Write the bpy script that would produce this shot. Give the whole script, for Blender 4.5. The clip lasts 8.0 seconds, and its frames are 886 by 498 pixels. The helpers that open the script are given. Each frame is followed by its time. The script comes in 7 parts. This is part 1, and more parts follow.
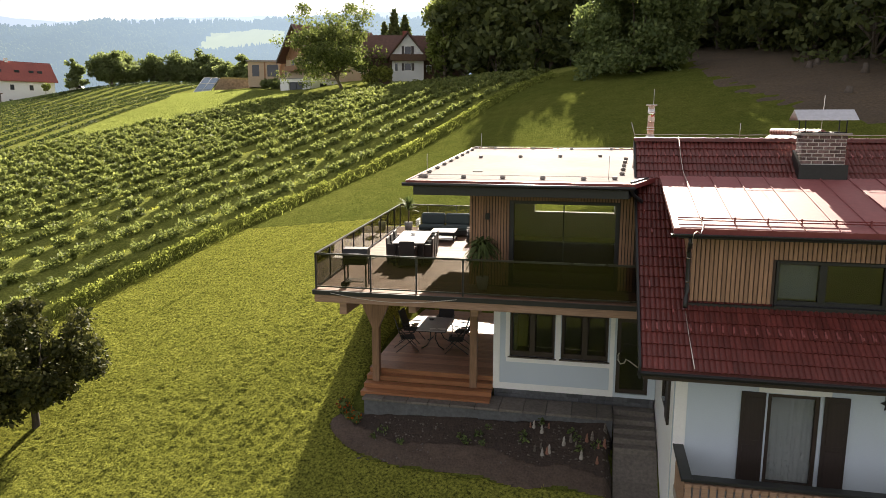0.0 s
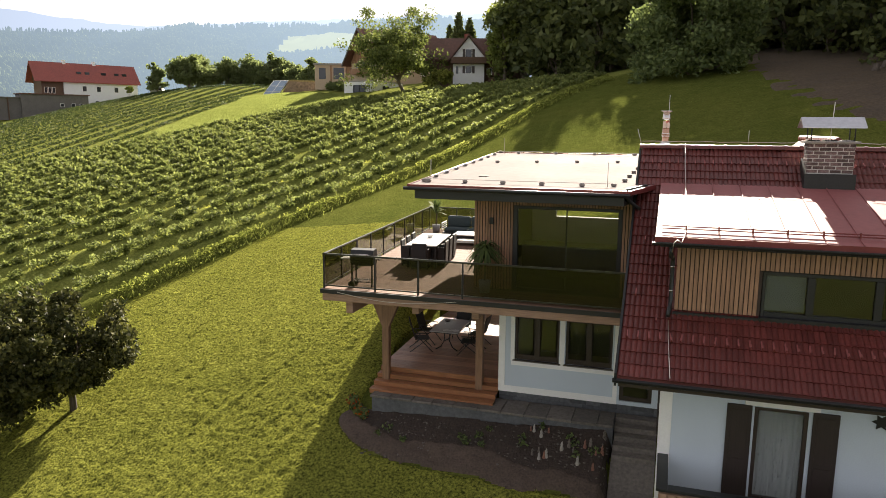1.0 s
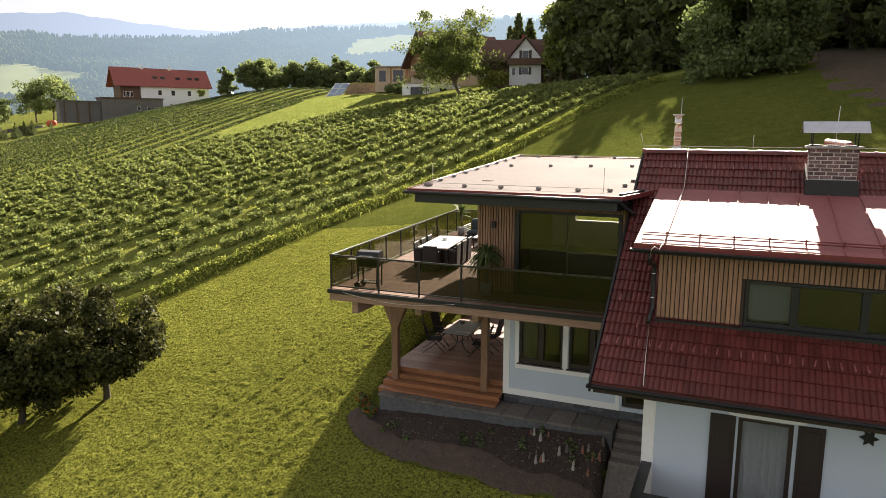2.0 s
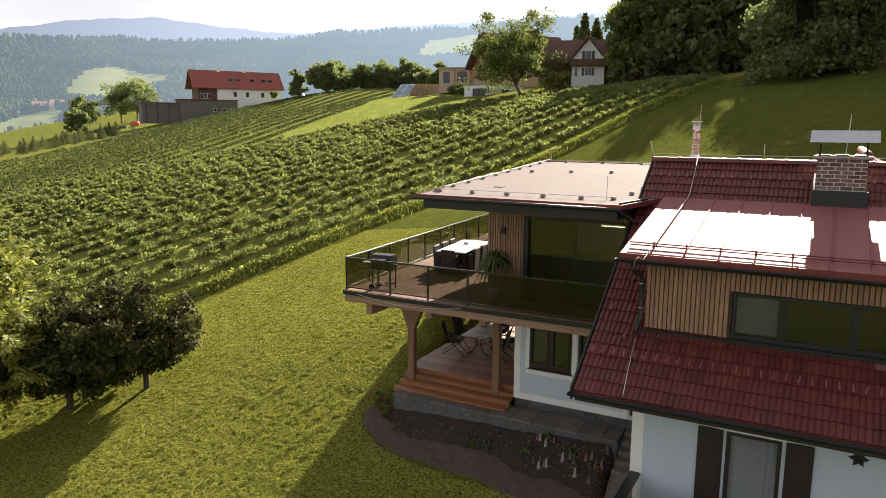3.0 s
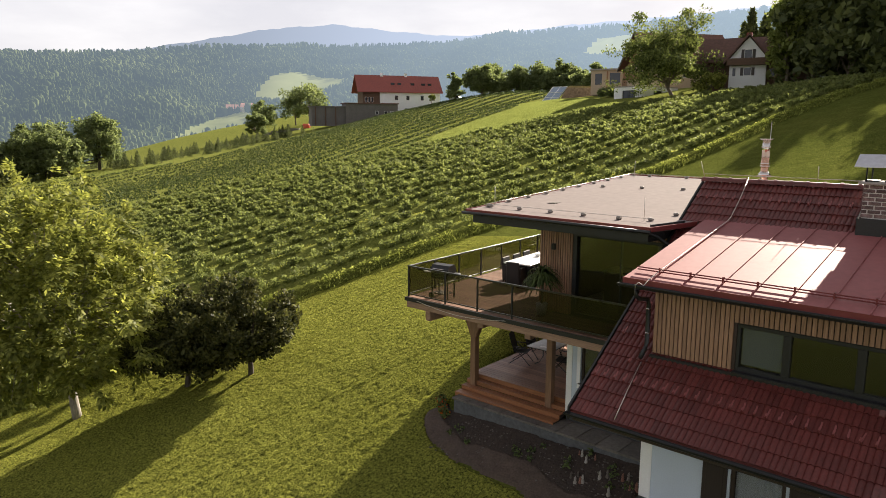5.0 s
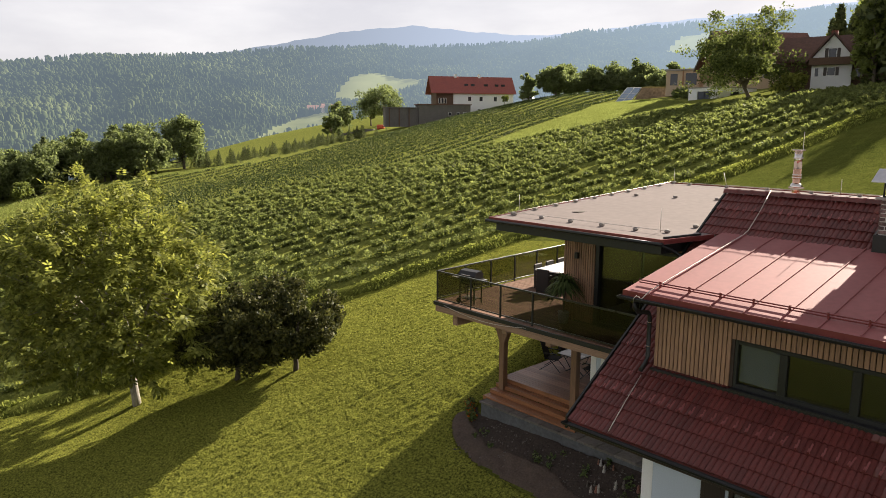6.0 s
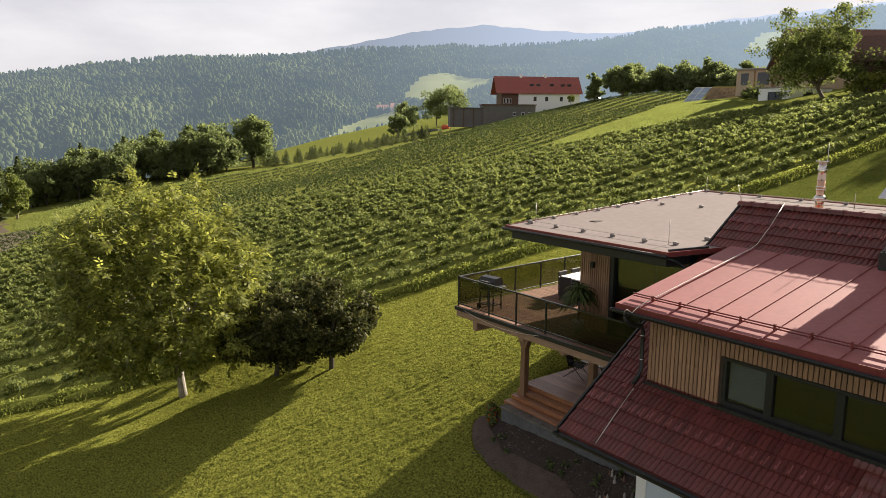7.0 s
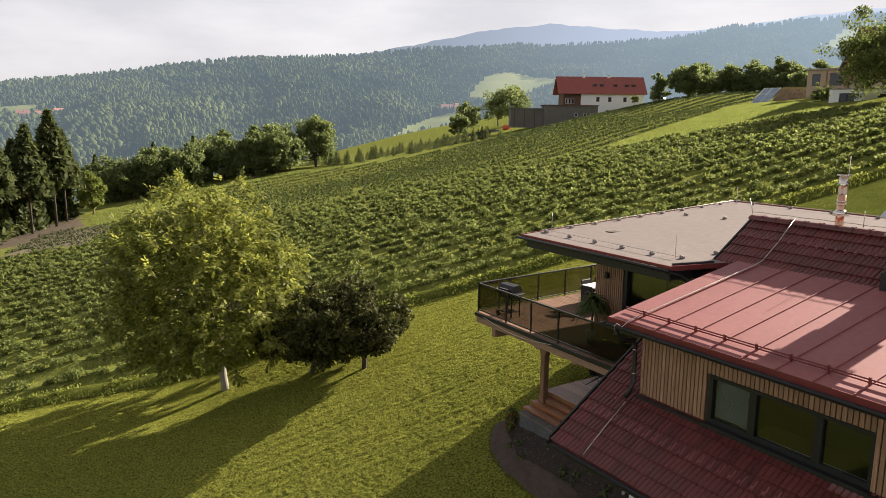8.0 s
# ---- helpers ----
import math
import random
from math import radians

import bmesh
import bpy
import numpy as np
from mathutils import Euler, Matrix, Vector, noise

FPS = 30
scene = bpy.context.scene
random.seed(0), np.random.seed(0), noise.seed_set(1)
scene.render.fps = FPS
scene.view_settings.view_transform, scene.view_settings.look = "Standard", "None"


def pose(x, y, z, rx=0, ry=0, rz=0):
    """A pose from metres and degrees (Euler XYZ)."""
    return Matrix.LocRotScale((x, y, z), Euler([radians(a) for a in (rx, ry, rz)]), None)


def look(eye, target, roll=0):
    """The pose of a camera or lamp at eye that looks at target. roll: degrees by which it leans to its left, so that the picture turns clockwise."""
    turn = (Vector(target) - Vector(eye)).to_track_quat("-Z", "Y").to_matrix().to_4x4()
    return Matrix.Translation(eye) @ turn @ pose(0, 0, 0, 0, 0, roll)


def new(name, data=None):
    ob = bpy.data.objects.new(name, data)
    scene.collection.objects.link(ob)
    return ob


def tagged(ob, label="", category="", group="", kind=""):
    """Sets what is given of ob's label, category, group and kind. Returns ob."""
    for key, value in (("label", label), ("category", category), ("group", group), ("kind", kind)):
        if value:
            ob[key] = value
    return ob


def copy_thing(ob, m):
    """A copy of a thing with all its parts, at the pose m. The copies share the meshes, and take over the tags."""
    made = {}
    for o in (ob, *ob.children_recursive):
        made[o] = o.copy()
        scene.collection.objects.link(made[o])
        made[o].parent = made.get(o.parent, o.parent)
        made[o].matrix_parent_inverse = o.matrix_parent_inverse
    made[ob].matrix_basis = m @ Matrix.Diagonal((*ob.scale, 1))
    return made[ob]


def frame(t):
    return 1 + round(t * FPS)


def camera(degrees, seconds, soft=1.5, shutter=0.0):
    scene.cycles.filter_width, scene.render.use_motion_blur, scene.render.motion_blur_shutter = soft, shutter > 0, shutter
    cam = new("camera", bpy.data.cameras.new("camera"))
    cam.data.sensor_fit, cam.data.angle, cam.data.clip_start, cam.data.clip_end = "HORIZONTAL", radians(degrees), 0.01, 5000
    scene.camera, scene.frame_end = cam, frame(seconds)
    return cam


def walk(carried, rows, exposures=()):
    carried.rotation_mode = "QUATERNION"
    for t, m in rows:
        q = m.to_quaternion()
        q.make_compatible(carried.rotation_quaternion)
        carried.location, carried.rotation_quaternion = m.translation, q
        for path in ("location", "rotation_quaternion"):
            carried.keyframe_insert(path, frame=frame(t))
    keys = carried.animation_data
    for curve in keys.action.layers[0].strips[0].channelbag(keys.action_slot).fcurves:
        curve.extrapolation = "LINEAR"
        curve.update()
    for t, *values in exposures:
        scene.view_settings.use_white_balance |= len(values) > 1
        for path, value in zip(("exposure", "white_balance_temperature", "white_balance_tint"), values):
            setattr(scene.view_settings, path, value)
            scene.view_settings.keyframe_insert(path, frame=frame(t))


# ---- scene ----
cam = camera(64.0, 8.0, soft=0.85)
PATH = [
    (0, (7.273, -17.399, 7.308), (6.861, -15.472, 6.967), 0.1),
    (0.5, (8.147, -17.384, 7.349), (7.641, -15.479, 7.012), 0.2),
    (1, (9.05, -17.305, 7.412), (8.452, -15.426, 7.075), 0.4),
    (1.5, (9.924, -17.162, 7.467), (9.238, -15.313, 7.131), 0.3),
    (3, (12.401, -16.569, 7.724), (11.455, -14.839, 7.388), 0.3),
    (3.5, (13.175, -16.366, 7.865), (12.133, -14.692, 7.529), 0.3),
    (4, (13.924, -16.103, 7.991), (12.786, -14.493, 7.653), 0.4),
    (4.5, (14.636, -15.785, 8.105), (13.409, -14.243, 7.767), 0.3),
    (6, (16.651, -14.724, 8.49), (15.19, -13.401, 8.152), 0.3),
    (6.5, (17.248, -14.291, 8.625), (15.724, -13.041, 8.285), 0.4),
    (7, (17.825, -13.812, 8.77), (16.245, -12.635, 8.429), 0.4),
    (7.5, (18.38, -13.371, 8.923), (16.748, -12.266, 8.582), 0.4),
    (8, (18.899, -12.904, 9.082), (17.22, -11.873, 8.738), 0.6),
]
walk(cam, [(t, look(eye, target, roll)) for t, eye, target, roll in PATH], [(0.0, 1.98), (2.5, 1.86), (4.5, 1.68), (8.0, 1.52)])

# ---- world, sun, exposure ----
SUN_AZ, SUN_EL = 2.5, 27.0          # degrees from +y towards -x, and above the horizon
world = bpy.data.worlds.new("sky")
scene.world = world
world.use_nodes = True
wt = world.node_tree
wt.nodes.clear()
w_out = wt.nodes.new("ShaderNodeOutputWorld")
w_bg = wt.nodes.new("ShaderNodeBackground")
w_sky = wt.nodes.new("ShaderNodeTexSky")
w_sky.sky_type = "NISHITA"
w_sky.sun_disc = False
w_sky.sun_elevation = radians(SUN_EL)
w_sky.sun_rotation = radians(-SUN_AZ)
w_sky.altitude = 400
w_sky.air_density = 1.0
w_sky.dust_density = 2.0
w_sky.ozone_density = 1.0
w_bg.inputs["Strength"].default_value = 0.075
# a thin bright veil of cloud over the blue, uneven as drifting cloud is
w_pos = wt.nodes.new("ShaderNodeTexCoord")
w_map = wt.nodes.new("ShaderNodeMapping")
w_map.inputs["Scale"].default_value = (1.0, 1.0, 3.5)
w_noise = wt.nodes.new("ShaderNodeTexNoise")
w_noise.inputs["Scale"].default_value = 3.2
w_noise.inputs["Detail"].default_value = 7.0
w_noise.inputs["Roughness"].default_value = 0.55
w_ramp = wt.nodes.new("ShaderNodeValToRGB")
w_ramp.color_ramp.elements[0].position, w_ramp.color_ramp.elements[0].color = 0.36, (3.45, 3.32, 3.5, 1)
w_ramp.color_ramp.elements[1].position, w_ramp.color_ramp.elements[1].color = 0.62, (4.35, 4.18, 4.24, 1)
w_mix = wt.nodes.new("ShaderNodeMix")
w_mix.data_type = "RGBA"
w_mix.inputs["Factor"].default_value = 0.93
wt.links.new(w_pos.outputs["Generated"], w_map.inputs["Vector"])
wt.links.new(w_map.outputs[0], w_noise.inputs["Vector"])
wt.links.new(w_noise.outputs["Fac"], w_ramp.inputs["Fac"])
wt.links.new(w_sky.outputs[0], w_mix.inputs["A"])
wt.links.new(w_ramp.outputs["Color"], w_mix.inputs["B"])
# the evening sky is bright near the horizon and deepens overhead
w_sep = wt.nodes.new("ShaderNodeSeparateXYZ")
wt.links.new(w_pos.outputs["Generated"], w_sep.inputs[0])
w_zen = wt.nodes.new("ShaderNodeMapRange")
w_zen.inputs["From Min"].default_value, w_zen.inputs["From Max"].default_value = 0.15, 0.70
w_zen.inputs["To Min"].default_value, w_zen.inputs["To Max"].default_value = 1.0, 0.48
wt.links.new(w_sep.outputs["Z"], w_zen.inputs["Value"])
w_mul = wt.nodes.new("ShaderNodeVectorMath")
w_mul.operation = "SCALE"
wt.links.new(w_mix.outputs["Result"], w_mul.inputs[0])
wt.links.new(w_zen.outputs[0], w_mul.inputs["Scale"])
wt.links.new(w_mul.outputs[0], w_bg.inputs["Color"])
wt.links.new(w_bg.outputs[0], w_out.inputs["Surface"])

sun_data = bpy.data.lights.new("sun", "SUN")
sun_data.energy = 5.0
sun_data.angle = radians(0.6)
sun_data.color = (1.0, 0.89, 0.74)
sun = new("sun", sun_data)
ce, se = math.cos(radians(SUN_EL)), math.sin(radians(SUN_EL))
SUN_DIR = Vector((-math.sin(radians(SUN_AZ)) * ce, math.cos(radians(SUN_AZ)) * ce, se))
sun.matrix_world = look(SUN_DIR * 100, (0, 0, 0))

# ---- materials ----
def nodes_of(name):
    m = bpy.data.materials.new(name)
    m.use_nodes = True
    return m, m.node_tree.nodes, m.node_tree.links, m.node_tree.nodes["Principled BSDF"]


def noise_tex(nt, lk, scale, detail=4.0, vec=None, rough=0.55, stretch=None):
    n = nt.new("ShaderNodeTexNoise")
    n.inputs["Scale"].default_value = scale
    n.inputs["Detail"].default_value = detail
    n.inputs["Roughness"].default_value = rough
    if vec is None:
        vec = nt.new("ShaderNodeNewGeometry").outputs["Position"]
    if stretch:
        mp = nt.new("ShaderNodeMapping")
        mp.inputs["Scale"].default_value = stretch
        lk.new(vec, mp.inputs["Vector"])
        vec = mp.outputs[0]
    lk.new(vec, n.inputs["Vector"])
    return n.outputs["Fac"]


def ramp(nt, lk, fac, stops):
    r = nt.new("ShaderNodeValToRGB")
    while len(r.color_ramp.elements) < len(stops):
        r.color_ramp.elements.new(0.5)
    for e, (p, c) in zip(r.color_ramp.elements, stops):
        e.position, e.color = p, (*c, 1)
    lk.new(fac, r.inputs["Fac"])
    return r.outputs["Color"]


def mix_col(nt, lk, fac, a, b, mode="MIX"):
    m = nt.new("ShaderNodeMix")
    m.data_type, m.blend_type = "RGBA", mode
    for sock, v in ((m.inputs["Factor"], fac), (m.inputs["A"], a), (m.inputs["B"], b)):
        if isinstance(v, (int, float)):
            sock.default_value = v
        elif isinstance(v, tuple):
            sock.default_value = (*v, 1)
        else:
            lk.new(v, sock)
    return m.outputs["Result"]


def bump(nt, lk, bsdf, height, strength=0.3, dist=0.01):
    b = nt.new("ShaderNodeBump")
    b.inputs["Strength"].default_value = strength
    b.inputs["Distance"].default_value = dist
    lk.new(height, b.inputs["Height"])
    lk.new(b.outputs[0], bsdf.inputs["Normal"])


def scaled(c, k):
    return tuple(min(1.0, v * k) for v in c)


def surface(name, col, rough=0.6, metal=0.0, var=0.25, fine=30.0, coarse=1.2, bump_s=0.2, bump_d=0.004, piece=0.0, stretch=None, coat=0.0):
    """A plain surface with grain and wear at two scales; piece: how much single pieces differ."""
    m, nt, lk, b = nodes_of(name)
    f1 = noise_tex(nt, lk, fine, 5, stretch=stretch)
    f2 = noise_tex(nt, lk, coarse, 3)
    c1 = ramp(nt, lk, f1, [(0.25, scaled(col, 1 - var)), (0.75, scaled(col, 1 + var))])
    c2 = mix_col(nt, lk, 0.6, c1, ramp(nt, lk, f2, [(0.3, (1 - var,) * 3), (0.7, (1.0,) * 3)]), "MULTIPLY")
    if piece:
        r = nt.new("ShaderNodeObjectInfo").outputs["Random"]
        c2 = mix_col(nt, lk, 1.0, c2, ramp(nt, lk, r, [(0.0, (1 - piece,) * 3), (1.0, (1.0,) * 3)]), "MULTIPLY")
    lk.new(c2, b.inputs["Base Color"])
    rr = nt.new("ShaderNodeMapRange")
    rr.inputs["To Min"].default_value, rr.inputs["To Max"].default_value = max(0.02, rough - 0.1), min(1, rough + 0.1)
    lk.new(f2, rr.inputs["Value"])
    lk.new(rr.outputs[0], b.inputs["Roughness"])
    b.inputs["Metallic"].default_value = metal
    b.inputs["Coat Weight"].default_value = coat
    if bump_s:
        bump(nt, lk, b, f1, bump_s, bump_d)
    return m


def wood(name, col, along="x", rough=0.6, piece=0.3, var=0.3):
    """Sawn wood with grain along one axis."""
    st = {"x": (0.06, 1, 1), "y": (1, 0.06, 1), "z": (1, 1, 0.06)}[along]
    return surface(name, col, rough, 0, var, 45.0, 1.5, 0.25, 0.003, piece, st)


def leaves(name, dark, light, glow=0.35, rough=0.6, spec=0.12):
    """Foliage whose leaves differ from one to the next and let some light through."""
    m, nt, lk, b = nodes_of(name)
    isl = nt.new("ShaderNodeNewGeometry").outputs["Random Per Island"]
    c = ramp(nt, lk, isl, [(0.0, dark), (0.55, tuple((a + d) / 2 for a, d in zip(dark, light))), (1.0, light)])
    big = noise_tex(nt, lk, 0.5, 2)
    c = mix_col(nt, lk, 0.5, c, ramp(nt, lk, big, [(0.3, (0.6, 0.62, 0.6)), (0.7, (1.0, 1.0, 1.0))]), "MULTIPLY")
    lk.new(c, b.inputs["Base Color"])
    b.inputs["Roughness"].default_value = rough
    b.inputs["Specular IOR Level"].default_value = spec
    tr = nt.new("ShaderNodeBsdfTranslucent")
    lk.new(mix_col(nt, lk, 1.0, c, (1.0, 1.0, 0.78), "MULTIPLY"), tr.inputs["Color"])
    mx = nt.new("ShaderNodeMixShader")
    mx.inputs["Fac"].default_value = glow
    lk.new(b.outputs[0], mx.inputs[1])
    lk.new(tr.outputs[0], mx.inputs[2])
    lk.new(mx.outputs[0], nt["Material Output"].inputs["Surface"])
    return m


def thin_glass(name, tint, gloss=1.0, rough=0.0, base=0.05):
    """A pane: it tints what is seen through it and mirrors more at a slant."""
    m, nt, lk, b = nodes_of(name)
    t = nt.new("ShaderNodeBsdfTransparent")
    t.inputs["Color"].default_value = (*tint, 1)
    g = nt.new("ShaderNodeBsdfGlossy")
    g.inputs["Roughness"].default_value = rough
    g.inputs["Color"].default_value = (gloss,) * 3 + (1,)
    w = nt.new("ShaderNodeLayerWeight")
    w.inputs["Blend"].default_value = 0.5
    p = nt.new("ShaderNodeMath")
    p.operation = "POWER"
    lk.new(w.outputs["Facing"], p.inputs[0])
    p.inputs[1].default_value = 4.0
    f = nt.new("ShaderNodeMath")
    f.operation = "MULTIPLY_ADD"
    lk.new(p.outputs[0], f.inputs[0])
    f.inputs[1].default_value, f.inputs[2].default_value = 0.9, base
    mx = nt.new("ShaderNodeMixShader")
    lk.new(f.outputs[0], mx.inputs["Fac"])
    lk.new(t.outputs[0], mx.inputs[1])
    lk.new(g.outputs[0], mx.inputs[2])
    lk.new(mx.outputs[0], nt["Material Output"].inputs["Surface"])
    return m


def line_mask(nt, lk, pos, nx, ny, c, soft, wob=0.0):
    """0 to 1 across the line nx*x + ny*y = c, over soft metres, its edge roughened by wob metres."""
    d = nt.new("ShaderNodeVectorMath")
    d.operation = "DOT_PRODUCT"
    lk.new(pos, d.inputs[0])
    d.inputs[1].default_value = (nx, ny, 0)
    v = d.outputs["Value"]
    if wob:
        n = noise_tex(nt, lk, 0.8, 4)
        a = nt.new("ShaderNodeMath")
        a.operation = "MULTIPLY_ADD"
        lk.new(n, a.inputs[0])
        a.inputs[1].default_value = wob * 2
        lk.new(v, a.inputs[2])
        v = a.outputs[0]
        c += wob
    r = nt.new("ShaderNodeMapRange")
    r.inputs["From Min"].default_value, r.inputs["From Max"].default_value = c - soft / 2, c + soft / 2
    lk.new(v, r.inputs["Value"])
    return r.outputs[0]


def meadow():
    """The ground: mown lawn near the house, rougher and yellower grass in the vineyard beyond its edge."""
    m, nt, lk, b = nodes_of("grass_ground")
    pos = nt.new("ShaderNodeNewGeometry").outputs["Position"]
    fine = noise_tex(nt, lk, 9.0, 6, rough=0.65)
    mid = noise_tex(nt, lk, 1.1, 4)
    big = noise_tex(nt, lk, 0.12, 3)
    lawn = ramp(nt, lk, fine, [(0.3, (0.066, 0.074, 0.018)), (0.55, (0.130, 0.138, 0.032)), (0.8, (0.190, 0.194, 0.048))])
    lawn = mix_col(nt, lk, 0.7, lawn, ramp(nt, lk, mid, [(0.3, (0.65, 0.72, 0.6)), (0.7, (1.0, 1.0, 1.0))]), "MULTIPLY")
    lawn = mix_col(nt, lk, 0.6, lawn, ramp(nt, lk, big, [(0.35, (0.75, 0.85, 0.8)), (0.65, (1.0, 1.0, 1.0))]), "MULTIPLY")
    wild = ramp(nt, lk, fine, [(0.3, (0.11, 0.125, 0.032)), (0.55, (0.215, 0.23, 0.060)), (0.8, (0.33, 0.33, 0.095))])
    wild = mix_col(nt, lk, 0.7, wild, ramp(nt, lk, mid, [(0.25, (0.55, 0.6, 0.5)), (0.7, (1.0, 1.0, 1.0))]), "MULTIPLY")
    edge = line_mask(nt, lk, pos, -0.941, 0.339, 17.0, 1.2, 0.5)
    lk.new(mix_col(nt, lk, edge, lawn, wild), b.inputs["Base Color"])
    b.inputs["Roughness"].default_value = 0.85
    b.inputs["Specular IOR Level"].default_value = 0.0
    bump(nt, lk, b, fine, 1.0, 0.08)
    return m


def turf():
    """Short mown turf: fine clumps, some light passing through the blades."""
    m, nt, lk, b = nodes_of("mown_turf")
    fine = noise_tex(nt, lk, 13.0, 6, rough=0.75)
    mid = noise_tex(nt, lk, 1.3, 4)
    c = ramp(nt, lk, fine, [(0.37, (0.06, 0.07, 0.02)), (0.51, (0.31, 0.32, 0.062)), (0.64, (0.54, 0.54, 0.11))])
    c = mix_col(nt, lk, 0.6, c, ramp(nt, lk, mid, [(0.3, (0.72, 0.76, 0.66)), (0.7, (1.0, 1.0, 1.0))]), "MULTIPLY")
    lk.new(c, b.inputs["Base Color"])
    b.inputs["Roughness"].default_value = 0.9
    b.inputs["Specular IOR Level"].default_value = 0.0
    bump(nt, lk, b, fine, 1.0, 0.10)
    tr = nt.new("ShaderNodeBsdfTranslucent")
    lk.new(c, tr.inputs["Color"])
    mx = nt.new("ShaderNodeMixShader")
    mx.inputs["Fac"].default_value = 0.28
    lk.new(b.outputs[0], mx.inputs[1])
    lk.new(tr.outputs[0], mx.inputs[2])
    lk.new(mx.outputs[0], nt["Material Output"].inputs["Surface"])
    return m


M_GROUND = meadow()
M_TURF = turf()
M_TUFT = leaves("grass_blades", (0.28, 0.30, 0.052), (0.46, 0.468, 0.088), 0.68, 0.8, 0.0)
# darker grass: the forest's shade on the upper slope is put into its colour
M_SHADEDSLOPE = leaves("shaded_slope_grass", (0.12, 0.145, 0.042), (0.20, 0.225, 0.065), 0.40, 0.8, 0.0)
M_MEADOW = leaves("meadow_grass", (0.21, 0.24, 0.075), (0.35, 0.39, 0.135), 0.5, 0.8, 0.0)
M_LANE = leaves("lane_grass", (0.33, 0.34, 0.072), (0.54, 0.54, 0.125), 0.64, 0.8, 0.0)
M_TALL = leaves("tall_grass", (0.15, 0.18, 0.04), (0.42, 0.45, 0.13), 0.55, 0.8, 0.0)
M_SOIL = surface("garden_soil", (0.045, 0.031, 0.024), 0.95, 0, 0.5, 14, 1.2, 0.9, 0.05)
M_LITTERLIGHT = surface("dry_soil", (0.085, 0.060, 0.046), 0.95, 0, 0.4, 16, 1.0, 0.8, 0.03)
M_LITTER = surface("forest_floor", (0.09, 0.062, 0.036), 0.95, 0, 0.5, 6, 0.4, 0.9, 0.08)
M_BUSH = leaves("bush_leaves", (0.142, 0.172, 0.062), (0.305, 0.338, 0.122), 0.60)
M_VINE = leaves("vine_leaves", (0.030, 0.046, 0.018), (0.120, 0.155, 0.056), 0.36)
M_WALNUT = leaves("walnut_leaves", (0.12, 0.142, 0.040), (0.43, 0.44, 0.115), 0.60, 0.5, 0.15)
M_DARK = leaves("dark_leaves", (0.028, 0.036, 0.014), (0.135, 0.132, 0.045), 0.33, 0.55, 0.12)
M_ORCHARD = leaves("orchard_leaves", (0.075, 0.10, 0.036), (0.27, 0.31, 0.095), 0.5)
M_FOREST = leaves("forest_leaves", (0.145, 0.180, 0.085), (0.27, 0.315, 0.140), 0.62)
M_WOODS = leaves("deep_forest_leaves", (0.06, 0.078, 0.038), (0.22, 0.245, 0.095), 0.42)
M_LIME = leaves("lime_leaves", (0.10, 0.135, 0.060), (0.25, 0.30, 0.12), 0.45)
M_NEEDLE = leaves("spruce_needles", (0.062, 0.082, 0.038), (0.17, 0.19, 0.08), 0.45)
# lighter leaves; the sunlit look of the forest-corner tree is put into the colour
M_LIGHTLEAF = leaves("sunlit_leaves", (0.12, 0.15, 0.045), (0.32, 0.36, 0.11), 0.55)
M_BARK = surface("bark", (0.16, 0.13, 0.10), 0.9, 0, 0.4, 18, 2, 0.8, 0.02, stretch=(1, 1, 0.2))
M_BARKDARK = surface("dark_bark", (0.075, 0.060, 0.046), 0.9, 0, 0.4, 18, 2, 0.8, 0.02, stretch=(1, 1, 0.2))
M_BARKPALE = surface("pale_bark", (0.29, 0.26, 0.22), 0.9, 0, 0.35, 18, 2, 0.7, 0.015, stretch=(1, 1, 0.25))

M_TILE = surface("glazed_red_tile", (0.145, 0.032, 0.027), 0.46, 0, 0.3, 20, 1.5, 0.1, 0.002, 0.35)
M_METALRED = surface("red_sheet_metal", (0.275, 0.088, 0.086), 0.62, 0.0, 0.12, 8, 0.8, 0.05, 0.002, coat=0.34)
for n_ in M_METALRED.node_tree.nodes:
    if n_.type == "BSDF_PRINCIPLED":
        n_.inputs["Coat Roughness"].default_value = 0.80
        n_.inputs["Coat IOR"].default_value = 1.5
        n_.inputs["Specular IOR Level"].default_value = 0.35
M_REDEDGE = surface("red_edge_metal", (0.17, 0.032, 0.030), 0.4, 0.2, 0.15, 8, 0.8, 0.05, 0.002)
M_MEMBRANE = surface("roof_membrane", (0.222, 0.190, 0.182), 0.85, 0, 0.10, 5, 0.5, 0.1, 0.003)
for n_ in M_MEMBRANE.node_tree.nodes:
    if n_.type == "BSDF_PRINCIPLED":
        n_.inputs["Specular IOR Level"].default_value = 0.04
M_ANTH = surface("anthracite_metal", (0.028, 0.029, 0.030), 0.42, 0.4, 0.15, 20, 2, 0.05, 0.001)
M_BLACK = surface("black_metal", (0.018, 0.018, 0.019), 0.45, 0.3, 0.15, 30, 3, 0.05, 0.001)
M_RAILTOP = surface("rail_profile", (0.06, 0.058, 0.055), 0.3, 0.8, 0.12, 20, 2, 0.03, 0.001)
M_STEEL = surface("stainless_steel", (0.70, 0.66, 0.62), 0.14, 1.0, 0.06, 12, 3, 0.03, 0.001)
# steel with the red roof's reflection put into its colour
M_ROOFTINT = surface("roof_tinted_steel", (0.70, 0.42, 0.29), 0.16, 1.0, 0.06, 12, 3, 0.03, 0.001)
M_ZINC = surface("zinc_sheet", (0.62, 0.62, 0.66), 0.38, 0.9, 0.10, 10, 2, 0.05, 0.002)
